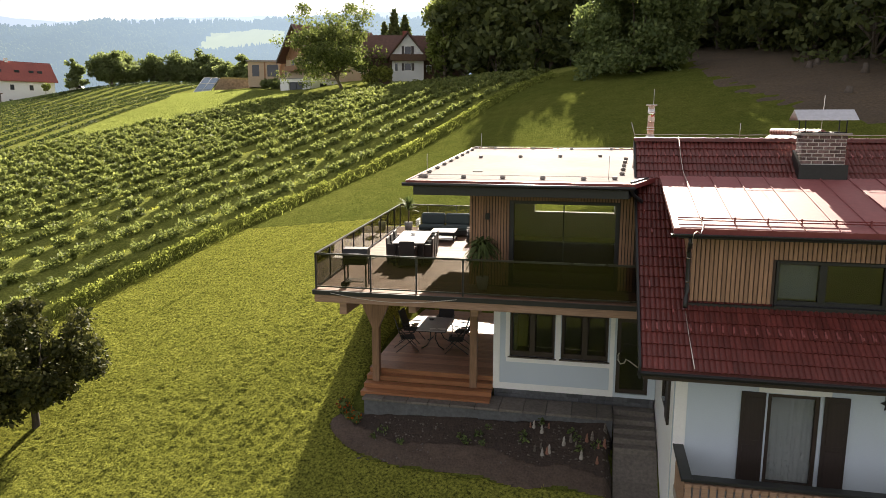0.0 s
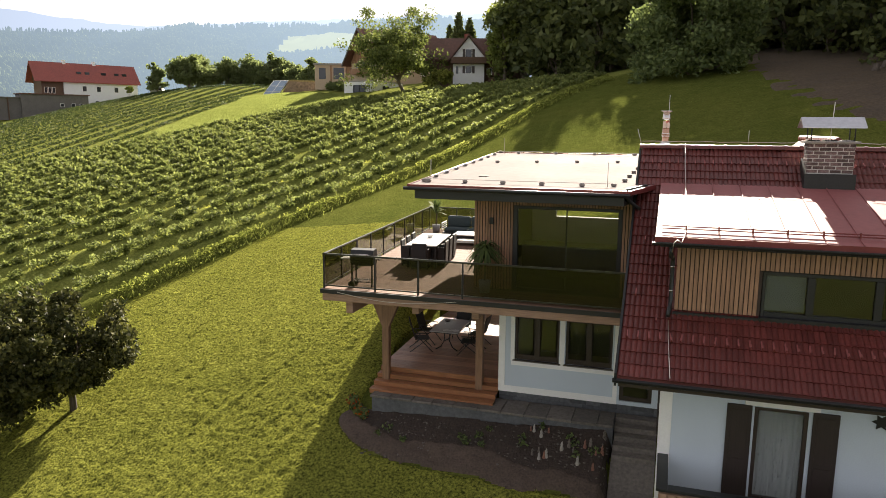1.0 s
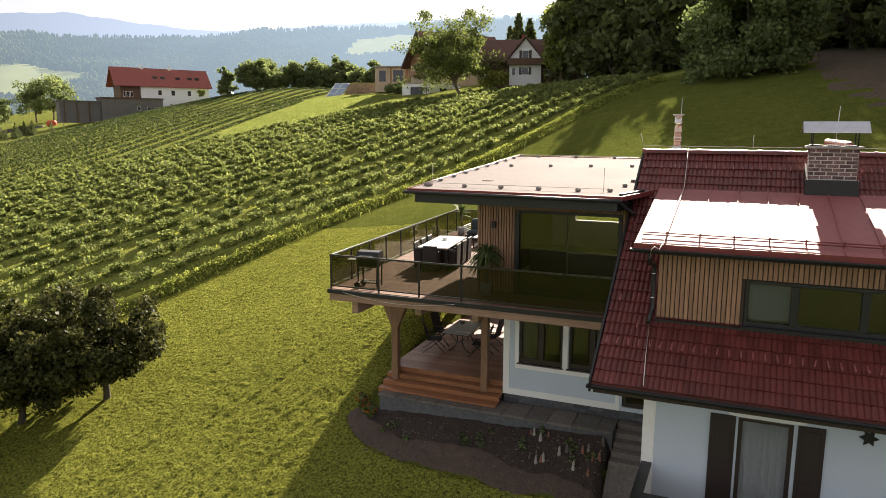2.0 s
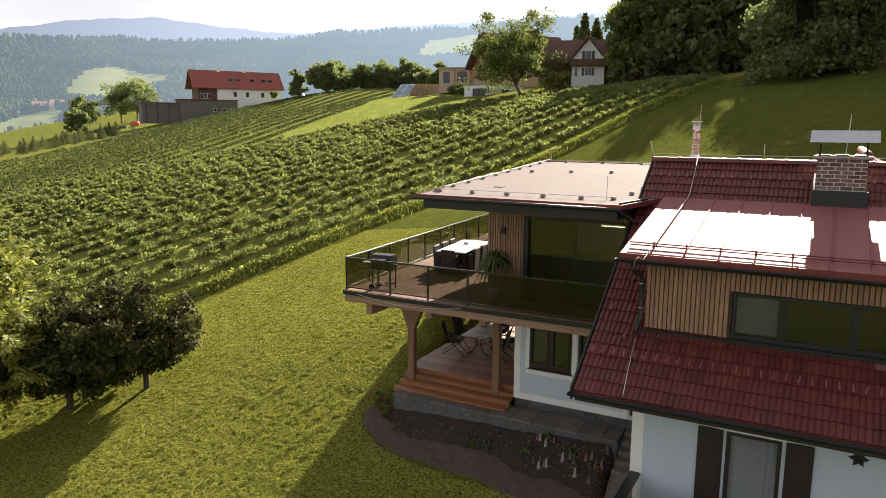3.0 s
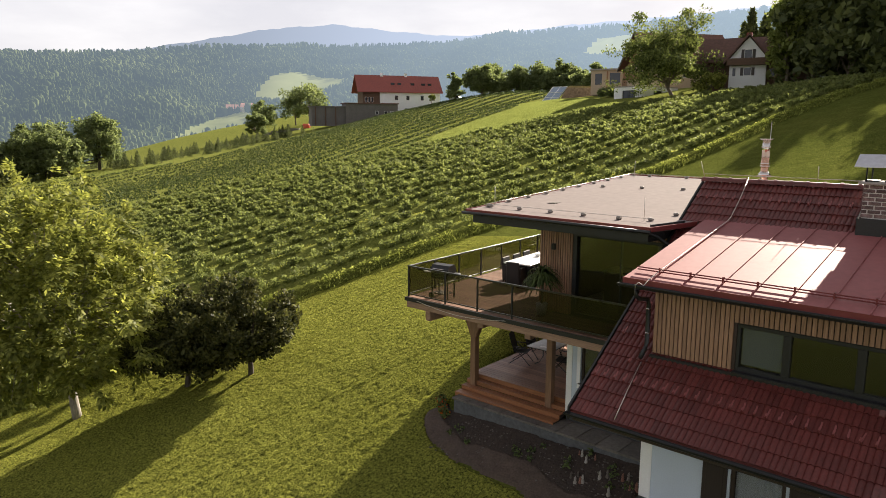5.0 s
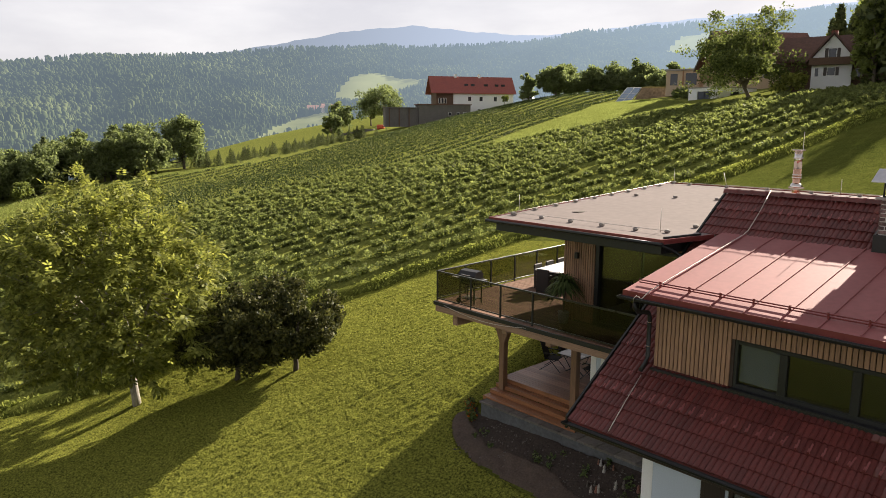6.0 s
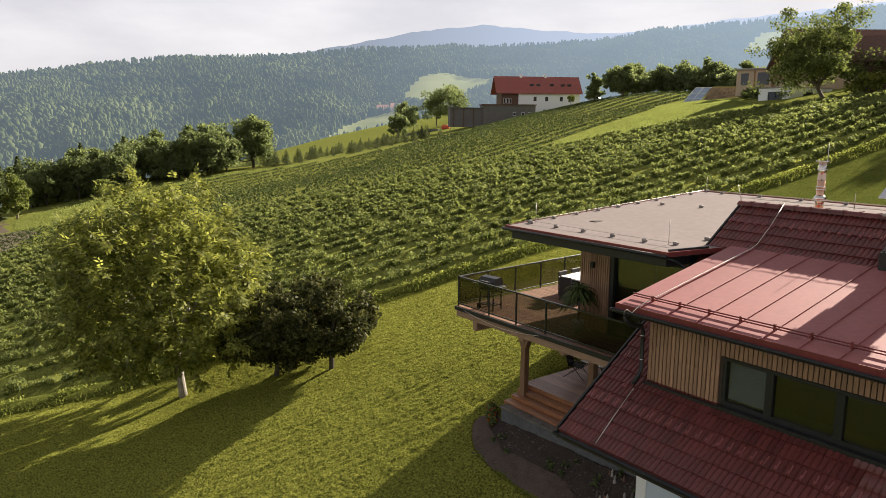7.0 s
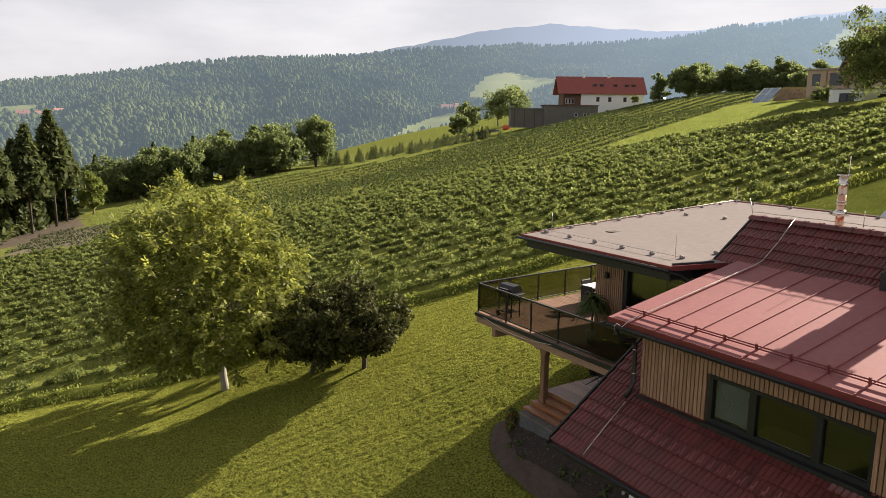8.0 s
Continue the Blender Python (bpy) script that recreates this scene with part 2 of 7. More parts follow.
M_WIRE = surface("aluminium_wire", (0.62, 0.58, 0.54), 0.4, 0.8, 0.1, 20, 3, 0.0, 0.001)
M_SLAT = wood("larch_slat", (0.385, 0.222, 0.130), "z", 0.62, 0.28)
M_BACKING = surface("dark_backing", (0.05, 0.035, 0.025), 0.9, 0, 0.2, 20, 2, 0.0)
M_BEAM = wood("spruce_beam", (0.36, 0.225, 0.150), "x", 0.6, 0.15)
M_POST = wood("spruce_post", (0.275, 0.155, 0.090), "z", 0.6, 0.15)
M_DECKUP = wood("weathered_deck_board", (0.235, 0.142, 0.100), "x", 0.70, 0.3)
M_DECKLOW = wood("oiled_deck_board", (0.37, 0.20, 0.135), "x", 0.46, 0.35)
M_DECKUP.node_tree.nodes["Principled BSDF"].inputs["Specular IOR Level"].default_value = 0.12
M_STEPWOOD = wood("oiled_step_board", (0.33, 0.14, 0.06), "x", 0.45, 0.2)
M_RAILGLASS = thin_glass("smoked_glass", (0.52, 0.505, 0.475), 0.8, 0.0, 0.03)
M_PANE = thin_glass("window_glass", (0.88, 0.90, 0.89), 0.8, 0.0, 0.052)
M_WHITE = surface("white_render", (0.78, 0.79, 0.80), 0.85, 0, 0.06, 40, 1, 0.3, 0.003)
M_BLUE = surface("pale_blue_render", (0.52, 0.59, 0.66), 0.85, 0, 0.07, 40, 1, 0.3, 0.003)
M_WHITEPAINT = surface("white_paint", (0.80, 0.80, 0.79), 0.5, 0, 0.05, 30, 1, 0.1, 0.001)
M_SHUTTER = wood("dark_brown_paint", (0.030, 0.020, 0.017), "z", 0.5, 0.1, 0.2)
M_FRAME = wood("dark_window_wood", (0.035, 0.022, 0.016), "z", 0.45, 0.1, 0.2)
M_BRICK = surface("chimney_brick", (0.23, 0.155, 0.145), 0.85, 0, 0.55, 16, 5, 0.4, 0.006, 0.6)
M_MORTAR = surface("mortar", (0.62, 0.59, 0.56), 0.9, 0, 0.2, 30, 3, 0.4, 0.004)
M_CONCRETE = surface("concrete", (0.33, 0.31, 0.29), 0.85, 0, 0.2, 18, 1.5, 0.4, 0.005)
M_STONE = surface("paving_stone", (0.165, 0.145, 0.128), 0.8, 0, 0.3, 12, 1.5, 0.4, 0.006, 0.3)
M_PLINTH = surface("slate_plinth", (0.11, 0.115, 0.125), 0.75, 0, 0.3, 10, 1.5, 0.4, 0.006, 0.45)
M_ROOM = surface("room_plaster", (0.46, 0.43, 0.39), 0.9, 0, 0.05, 20, 1, 0.0)
# dark colour stands in for the gloom of unlit rooms
M_UNLITROOM = surface("unlit_room_dark", (0.10, 0.09, 0.08), 0.9, 0, 0.1, 20, 1, 0.0)
M_CURTAIN = surface("white_curtain", (0.88, 0.88, 0.90), 0.9, 0, 0.05, 30, 2, 0.1, 0.002)
# blue-grey colour stands in for sky mirrored in a tilted sash
M_SKYPANEL = surface("sky_reflection_grey", (0.085, 0.10, 0.13), 0.8, 0, 0.06, 60, 2, 0.1, 0.001)

# ---- builders ----
rng = np.random.default_rng(7)
ORIGIN = {}


def thing(name, at, label, category, group="", kind=""):
    """A top-level thing: an Empty at its base. Its parts are built in world places."""
    ob = new(name)
    ob.location = at
    ob.empty_display_size = 0.2
    ORIGIN[ob.name] = Vector(at)
    return tagged(ob, label, category, group, kind)


def adopt(ob, parent):
    if parent is not None:
        ob.parent = parent
        if parent.name in ORIGIN:
            ob.matrix_parent_inverse = Matrix.Translation(-ORIGIN[parent.name])
    return ob


def part(name, bm, material, parent=None, label=""):
    me = bpy.data.meshes.new(name)
    bmesh.ops.recalc_face_normals(bm, faces=bm.faces)
    bm.to_mesh(me)
    bm.free()
    me.materials.append(material)
    return tagged(adopt(new(name, me), parent), label)


def sheet(name, verts, faces, material, parent=None, label="", smooth=False):
    """A mesh out of arrays of vertices and equal-sided faces."""
    verts, faces = np.asarray(verts, np.float32), np.asarray(faces, np.int32)
    me = bpy.data.meshes.new(name)
    k = faces.shape[1]
    me.vertices.add(len(verts))
    me.vertices.foreach_set("co", verts.ravel())
    me.loops.add(faces.size)
    me.loops.foreach_set("vertex_index", faces.ravel())
    me.polygons.add(len(faces))
    me.polygons.foreach_set("loop_start", np.arange(0, faces.size, k, dtype=np.int32))
    me.polygons.foreach_set("loop_total", np.full(len(faces), k, np.int32))
    if smooth:
        me.polygons.foreach_set("use_smooth", np.ones(len(faces), bool))
    me.update(calc_edges=True)
    me.materials.append(material)
    return tagged(adopt(new(name, me), parent), label)


def piece(name, me, m, parent):
    """One of many alike pieces on a shared mesh."""
    ob = new(name, me)
    adopt(ob, parent)
    ob.matrix_basis = m
    return ob


def box(bm, x0, x1, y0, y1, z0, z1, bevel=0.0):
    r = bmesh.ops.create_cube(bm, size=1.0)
    vs = r["verts"]
    bmesh.ops.scale(bm, vec=(x1 - x0, y1 - y0, z1 - z0), verts=vs)
    bmesh.ops.translate(bm, vec=((x0 + x1) / 2, (y0 + y1) / 2, (z0 + z1) / 2), verts=vs)
    if bevel:
        es = list({e for v in vs for e in v.link_edges})
        bmesh.ops.bevel(bm, geom=es, offset=bevel, segments=1, affect="EDGES")
    return bm


def block(name, material, x0, x1, y0, y1, z0, z1, parent=None, label="", bevel=0.006):
    return part(name, box(bmesh.new(), x0, x1, y0, y1, z0, z1, bevel), material, parent, label)


def box_mesh(name, material, sx, sy, sz, bevel=0.003):
    """A shared box, centred on x and y, standing on z = 0."""
    bm = box(bmesh.new(), -sx / 2, sx / 2, -sy / 2, sy / 2, 0, sz, bevel)
    me = bpy.data.meshes.new(name)
    bm.to_mesh(me)
    bm.free()
    me.materials.append(material)
    return me


def prism(bm, pts, axis, a, b):
    """A polygon of two coordinates, drawn out along axis from a to b."""
    def at(p, v):
        return {"x": (v, *p), "y": (p[0], v, p[1]), "z": (*p, v)}[axis]
    lo = [bm.verts.new(at(p, a)) for p in pts]
    hi = [bm.verts.new(at(p, b)) for p in pts]
    bm.faces.new(lo)
    bm.faces.new(hi[::-1])
    for i in range(len(pts)):
        j = (i + 1) % len(pts)
        bm.faces.new((lo[i], hi[i], hi[j], lo[j]))
    return bm


def tube(bm, pts, radii, sides=8, cap=True):
    """A round tube through points, with a radius at each."""
    rings = []
    pts = [Vector(p) for p in pts]
    if not isinstance(radii, (list, tuple)):
        radii = [radii] * len(pts)
    for i, p in enumerate(pts):
        d = (pts[min(i + 1, len(pts) - 1)] - pts[max(i - 1, 0)]).normalized()
        a = d.cross(Vector((0, 0, 1)) if abs(d.z) < 0.95 else Vector((1, 0, 0))).normalized()
        b = d.cross(a)
        rings.append([bm.verts.new(p + radii[i] * (math.cos(k * 2 * math.pi / sides) * a + math.sin(k * 2 * math.pi / sides) * b)) for k in range(sides)])
    for r0, r1 in zip(rings, rings[1:]):
        for k in range(sides):
            f = bm.faces.new((r0[k], r0[(k + 1) % sides], r1[(k + 1) % sides], r1[k]))
            f.smooth = True
    if cap:
        bm.faces.new(rings[0][::-1])
        bm.faces.new(rings[-1])
    return bm


def rod(name, material, pts, r, parent=None, label="", sides=8):
    return part(name, tube(bmesh.new(), pts, r, sides), material, parent, label)


# ---- ground ----
TERRAIN = (-0.673, 4.477, 12.111, 1.75, -1.822, 0.372, -0.024, -0.754)
MOUNDS = ((-0.633, -1, -2, 6), (-0.224, -20, -8, 12), (-0.33, -60, 40, 30), (-0.764, -7, 5, 5), (0.186, -110, 10, 40),
          (1.472, -100, 90, 35), (1.629, 5, 45, 20), (0.072, 5, -1, 4), (-2.537, 10, -6, 6), (1.7, -45, 110, 26), (3.5, -170, 30, 25), (-1.5, -115, 50, 18),
          (-2.0, -4, -14, 7.0), (0.45, -5.5, 4.8, 3.8), (-0.8, -16, -6, 4.5), (-1.1, -5, 30, 10), (3.9, -106, 146, 24))


def soft_limit(v, lo, hi, k=20.0):
    v = np.asarray(v, float)
    v = hi - k * np.logaddexp(0, (hi - v) / k)
    return lo + k * np.logaddexp(0, (v - lo) / k)


def smooth(e0, e1, v):
    t = np.clip((np.asarray(v, float) - e0) / (e1 - e0), 0, 1)
    return t * t * (3 - 2 * t)


def ground_z(x, y):
    """The lie of the land: a hillside that climbs away from the valley, with a level pad for the house."""
    x, y = np.asarray(x, float), np.asarray(y, float)
    xs, ys = soft_limit(x, -240, 60), soft_limit(y, -50, 200)
    u, v = xs / 50, ys / 50
    z = sum(c * b for c, b in zip(TERRAIN, (1, u, v, u * v, v * v, u * u, u * u * v, u * v * v)))
    for h, a, b, r in MOUNDS:
        z = z + h * np.exp(-((x - a) ** 2 + (y - b) ** 2) / (2 * r * r))
    crest = y - (112 - 0.42 * (np.minimum(x, 0) + 20))
    z = z - 0.30 * 14 * np.logaddexp(0, (crest - 34) / 14) * smooth(25, -10, x)
    z = z + 0.12 * 10 * np.logaddexp(0, (y - 65) / 10) * smooth(-5, 20, x)
    z = z - 0.10 * 20 * np.logaddexp(0, (-185 - x) / 20)
    far = smooth(330, 800, np.hypot(x + 40, y - 40))
    z = z * (1 - far) - 60 * far
    dx = np.maximum(np.maximum(1.6 - x, x - 30), 0)
    dy = np.maximum(np.maximum(1.9 - y, y - 12.2), 0)
    pad = 1 - smooth(0.0, 2.2, np.hypot(dx, dy * np.where(y < 4, 2.5, 1)))
    z = z * (1 - pad) - 0.72 * pad
    return z - 0.55 * smooth(7.75, 8.05, x) * smooth(9.6, 9.2, x) * smooth(-4.5, -3.5, y) * smooth(2.4, 1.9, y)


def graded(fine0, fine1, step, mid0, mid1, mstep, far0, far1):
    v = list(np.arange(fine0, fine1, step))
    x = fine1
    while x < mid1:
        v.append(x)
        x += mstep * min(1, 0.25 + 0.75 * (x - fine1) / 30)
    s = mstep
    while x < far1:
        v.append(x)
        s *= 1.22
        x += s
    v.append(far1)
    lo, x = [], fine0
    while x > mid0:
        x -= mstep * min(1, 0.25 + 0.75 * (fine0 - x) / 30)
        lo.append(x)
    s = mstep
    while x > far0:
        s *= 1.22
        x -= s
        lo.append(x)
    return np.array(lo[::-1] + v)


gx = graded(-24, 12, 0.5, -250, 80, 5, -4600, 4600)
gy = graded(-18, 30, 0.5, -60, 230, 5, -4600, 4600)
GX, GY = np.meshgrid(gx, gy)
GZ = ground_z(GX, GY)
nx, ny = len(gx), len(gy)
ii = (np.arange(ny - 1)[:, None] * nx + np.arange(nx - 1)[None, :]).ravel()
ground = sheet("ground", np.stack([GX.ravel(), GY.ravel(), GZ.ravel()], 1), np.stack([ii, ii + 1, ii + nx + 1, ii + nx], 1), M_GROUND, smooth=True)
tagged(ground, "sunlit hillside meadow with a mown green lawn", "ground", kind="structure")


def gz1(x, y):
    return float(ground_z(x, y))


def inside(poly, x, y):
    """Which of the points lie in a polygon."""
    x, y = np.asarray(x, float), np.asarray(y, float)
    ok = np.zeros(x.shape, bool)
    for (x0, y0), (x1, y1) in zip(poly, poly[1:] + poly[:1]):
        cross = ((y0 > y) != (y1 > y)) & (x < (x1 - x0) * (y - y0) / (y1 - y0 + 1e-9) + x0)
        ok ^= cross
    return ok


def draped(name, poly, material, step, lift, wob, label, category, kind="structure"):
    """A patch of other ground, laid on the land, with an uneven edge and a height that runs out to it."""
    xs = np.arange(min(p[0] for p in poly) - 1, max(p[0] for p in poly) + 1, step)
    ys = np.arange(min(p[1] for p in poly) - 1, max(p[1] for p in poly) + 1, step)
    X, Y = np.meshgrid(xs, ys)
    jit = np.array([noise.noise(Vector((a * 0.9, b * 0.9, 3.1))) for a, b in zip(X.ravel(), Y.ravel())]).reshape(X.shape)
    jit2 = np.array([noise.noise(Vector((a * 0.9, b * 0.9, 9.7))) for a, b in zip(X.ravel(), Y.ravel())]).reshape(X.shape)
    ok = inside(poly, X + wob * jit, Y + wob * jit2)
    rough = np.array([noise.noise(Vector((a * 3.3, b * 3.3, 0))) for a, b in zip(X.ravel(), Y.ravel())]).reshape(X.shape)
    Z = ground_z(X, Y) + np.where(ok, lift * (1 + 0.8 * rough), -0.06)
    n = len(xs)
    q = (np.arange(len(ys) - 1)[:, None] * n + np.arange(n - 1)[None, :])
    keep = ok[:-1, :-1] | ok[1:, :-1] | ok[:-1, 1:] | ok[1:, 1:]
    q = q[keep]
    return tagged(sheet(name, np.stack([X.ravel(), Y.ravel(), Z.ravel()], 1), np.stack([q, q + 1, q + n + 1, q + n], 1), material, smooth=True), label, category, kind=kind)

# ---- main house ----
RIDGE_Y, RIDGE_Z, EAVE_Y, EAVE_Z = 2.41, 6.90, -3.70, 2.68
VERGE_X, HOUSE_R = 8.27, 17.4
PITCH = math.atan2(RIDGE_Z - EAVE_Z, RIDGE_Y - EAVE_Y)


def roof_z(y):
    return EAVE_Z + (y - EAVE_Y) * math.tan(PITCH)


house = thing("house", (12.5, -2.2, -3.0), "pale blue rendered house with a glazed red tiled roof", "house")


def wall_with_holes(name, material, axis, at, thick, a0, a1, z0, z1, holes, parent, label=""):
    """A wall across axis ('y': a front wall, 'x': a side wall) with rectangular openings (a0, a1, z0, z1) through it."""
    bm = bmesh.new()
    cuts = sorted({a0, a1, *[h[0] for h in holes], *[h[1] for h in holes]})
    for c0, c1 in zip(cuts, cuts[1:]):
        spans = sorted((h[2], h[3]) for h in holes if h[0] < (c0 + c1) / 2 < h[1])
        z = z0
        for s0, s1 in spans + [(z1, z1)]:
            if s0 > z + 1e-4:
                if axis == "y":
                    box(bm, c0, c1, at, at + thick, z, s0)
                else:
                    box(bm, at, at + thick, c0, c1, z, s0)
            z = s1
    bmesh.ops.remove_doubles(bm, verts=bm.verts, dist=1e-4)
    return part(name, bm, material, parent, label)


FRONT_Y, LEFT_X = -2.20, 9.14
FLOOR0 = -0.40
door_hole = (10.99, 12.0, FLOOR0, 1.82)
wall_with_holes("wall", M_BLUE, "y", FRONT_Y, 0.35, LEFT_X, HOUSE_R - 0.6, -4.2, 3.69, [door_hole], house, "pale blue rendered front wall")
wall_with_holes("wall", M_WHITE, "x", LEFT_X, 0.35, FRONT_Y + 0.35, 9.0, -4.2, 3.6, [], house, "white rendered side wall")
block("wall", M_WHITE, HOUSE_R - 0.95, HOUSE_R - 0.6, FRONT_Y + 0.36, 9.0, -4.2, 3.6, house)
block("corner_trim", M_WHITEPAINT, LEFT_X - 0.012, LEFT_X + 0.24, FRONT_Y - 0.014, FRONT_Y - 0.001, -1.0, 2.95, house, "white painted corner strip", 0.003)
block("window_trim", M_WHITEPAINT, 10.80, 12.20, FRONT_Y - 0.02, FRONT_Y - 0.001, 1.84, 2.02, house, "white painted lintel band", 0.003)
# the French door with its curtain and shutters
fd = block("door", M_FRAME, 10.99, 11.07, FRONT_Y + 0.03, FRONT_Y + 0.11, FLOOR0, 1.82, house, "dark wooden balcony door")
block("frame", M_FRAME, 11.92, 12.0, FRONT_Y + 0.03, FRONT_Y + 0.11, FLOOR0, 1.82, fd)
block("frame", M_FRAME, 11.07, 11.92, FRONT_Y + 0.03, FRONT_Y + 0.11, 1.74, 1.82, fd)
block("frame", M_FRAME, 11.07, 11.92, FRONT_Y + 0.03, FRONT_Y + 0.11, FLOOR0, FLOOR0 + 0.25, fd)
block("pane", M_PANE, 11.07, 11.92, FRONT_Y + 0.065, FRONT_Y + 0.075, FLOOR0 + 0.25, 1.74, fd, bevel=0)
bm = bmesh.new()
cx = np.linspace(11.05, 11.95, 60)
top = [bm.verts.new((x, FRONT_Y + 0.165 + 0.022 * math.sin(x * 62) + 0.015 * math.sin(x * 23), 1.85)) for x in cx]
bot = [bm.verts.new((x, FRONT_Y + 0.170 + 0.028 * math.sin(x * 60 + 0.6) + 0.02 * math.sin(x * 21), FLOOR0)) for x in cx]
for i in range(len(cx) - 1):
    bm.faces.new((top[i], top[i + 1], bot[i + 1], bot[i])).smooth = True
bmesh.ops.solidify(bm, geom=bm.faces[:], thickness=0.004)
curtain = part("curtain", bm, M_CURTAIN)
tagged(curtain, "white net curtain hanging in folds behind the balcony door", "curtain")


def shutter(x0, x1, y, z0, z1):
    sh = block("shutter", M_SHUTTER, x0, x1, y - 0.05, y - 0.008, z0, z1, house, "dark brown wooden window shutter, folded open")
    block("panel", M_SHUTTER, x0 + 0.07, x1 - 0.07, y - 0.058, y - 0.05, z0 + 0.1, (z0 + z1) / 2 - 0.05, sh)
    block("panel", M_SHUTTER, x0 + 0.07, x1 - 0.07, y - 0.058, y - 0.05, (z0 + z1) / 2 + 0.05, z1 - 0.1, sh)


shutter(10.46, 10.94, FRONT_Y, FLOOR0, 1.84)
shutter(12.07, 12.55, FRONT_Y, FLOOR0, 1.84)
# side wall: a window with open dark shutters, and a white door reveal
sw = block("window", M_FRAME, LEFT_X - 0.03, LEFT_X + 0.02, -0.7, 0.3, 0.6, 1.9, house, "dark side window")
block("pane", M_PANE, LEFT_X - 0.04, LEFT_X - 0.031, -0.6, 0.2, 0.7, 1.8, sw, bevel=0)
sh = block("shutter", M_SHUTTER, LEFT_X - 0.06, LEFT_X - 0.005, -1.3, -0.75, 0.55, 1.95, house, "dark brown wooden window shutter, folded open")
block("corner_trim", M_WHITEPAINT, LEFT_X - 0.02, LEFT_X - 0.004, -1.95, -1.75, -1.0, 2.6, house, "white painted strip")
# rooms behind the openings
block("room", M_ROOM, LEFT_X + 0.36, HOUSE_R - 1.0, 2.0, 2.1, -0.6, 3.4, house, bevel=0)
block("floor_slab", M_UNLITROOM, LEFT_X + 0.36, HOUSE_R - 1.0, FRONT_Y + 0.36, 2.0, -0.62, FLOOR0 - 0.002, house, bevel=0)
block("floor_slab", M_UNLITROOM, LEFT_X + 0.36, HOUSE_R - 1.0, FRONT_Y + 0.36, 9.0, 2.75, 2.95, house, bevel=0)

# roof boarding under the tiles
bm = bmesh.new()
t = 0.14
prism(bm, [(EAVE_Y, EAVE_Z), (RIDGE_Y, RIDGE_Z), (RIDGE_Y + 2.6, RIDGE_Z - 2.6 * math.tan(PITCH)), (RIDGE_Y + 2.6, RIDGE_Z - 2.6 * math.tan(PITCH) - t), (RIDGE_Y, RIDGE_Z - t - 0.03), (EAVE_Y, EAVE_Z - t)],
      "x", VERGE_X + 0.02, VERGE_X + 0.9)
roof = part("roof", bm, M_TILE, house, "glazed dark red tiled roof")
DORM_F, DORM_B = -2.26, 1.22
DORM_SLOPE = (6.11 - 5.32) / 4.02
bm = bmesh.new()
prism(bm, [(EAVE_Y, EAVE_Z), (DORM_F + 0.15, roof_z(DORM_F + 0.15)), (DORM_F + 0.15, roof_z(DORM_F + 0.15) - t), (EAVE_Y, EAVE_Z - t)], "x", VERGE_X + 0.9, HOUSE_R)
prism(bm, [(DORM_B - 0.1, roof_z(DORM_B - 0.1)), (RIDGE_Y, RIDGE_Z), (RIDGE_Y + 2.6, RIDGE_Z - 2.6 * math.tan(PITCH)), (RIDGE_Y + 2.6, RIDGE_Z - 2.6 * math.tan(PITCH) - t), (RIDGE_Y, RIDGE_Z - t), (DORM_B - 0.1, roof_z(DORM_B - 0.1) - t)],
      "x", VERGE_X + 0.9, HOUSE_R)
part("roof_boarding", bm, M_TILE, house)
# gable wall triangle below the verge, on the left side
bm = bmesh.new()
prism(bm, [(FRONT_Y + 0.35, 3.6), (9.0, 3.6), (RIDGE_Y + 2.4, roof_z(2 * RIDGE_Y - RIDGE_Y - 2.4) - t), (RIDGE_Y, RIDGE_Z - 0.2), (FRONT_Y + 0.4, roof_z(FRONT_Y + 0.4) - 0.16)], "x", LEFT_X + 0.02, LEFT_X + 0.3)
part("gable", bm, M_WHITE, house)
# verge board, eaves gutter
s, c = math.sin(PITCH), math.cos(PITCH)
bm = bmesh.new()
prism(bm, [(EAVE_Y - 0.03, EAVE_Z - 0.2), (EAVE_Y - 0.03, EAVE_Z + 0.06), (RIDGE_Y, RIDGE_Z + 0.06), (RIDGE_Y, RIDGE_Z - 0.2)], "x", VERGE_X - 0.03, VERGE_X + 0.015)
part("verge_trim", bm, M_ANTH, house, "anthracite metal verge trim")


def gutter(bm, x0, x1, y, z, r=0.07):
    """A half-round gutter along x."""
    n = 10
    prof = [(y + r * math.cos(math.pi + math.pi * k / n), z + r * math.sin(math.pi + math.pi * k / n)) for k in range(n + 1)]
    prof += [(y + (r - 0.008) * math.cos(math.pi + math.pi * k / n), z + (r - 0.008) * math.sin(math.pi + math.pi * k / n)) for k in range(n, -1, -1)]
    prism(bm, prof, "x", x0, x1)
    prism(bm, [(y - r, z), (y + r, z), (y + r, z - 0.02), (y, z - r), (y - r, z - 0.02)], "x", x0 - 0.012, x0 + 0.004)
    return bm


part("gutter", gutter(bmesh.new(), VERGE_X - 0.05, HOUSE_R, EAVE_Y - 0.07, EAVE_Z - 0.05), M_ANTH, house, "dark half-round eaves gutter")
block("soffit", M_FRAME, VERGE_X + 0.05, HOUSE_R, EAVE_Y + 0.02, FRONT_Y - 0.02, EAVE_Z - 0.22, EAVE_Z - 0.15, house, "dark boarded soffit")

# ---- dormer ----
DL, DR = 9.28, 16.6


def dorm_z(y):
    return 5.32 + (y + 2.80) * DORM_SLOPE


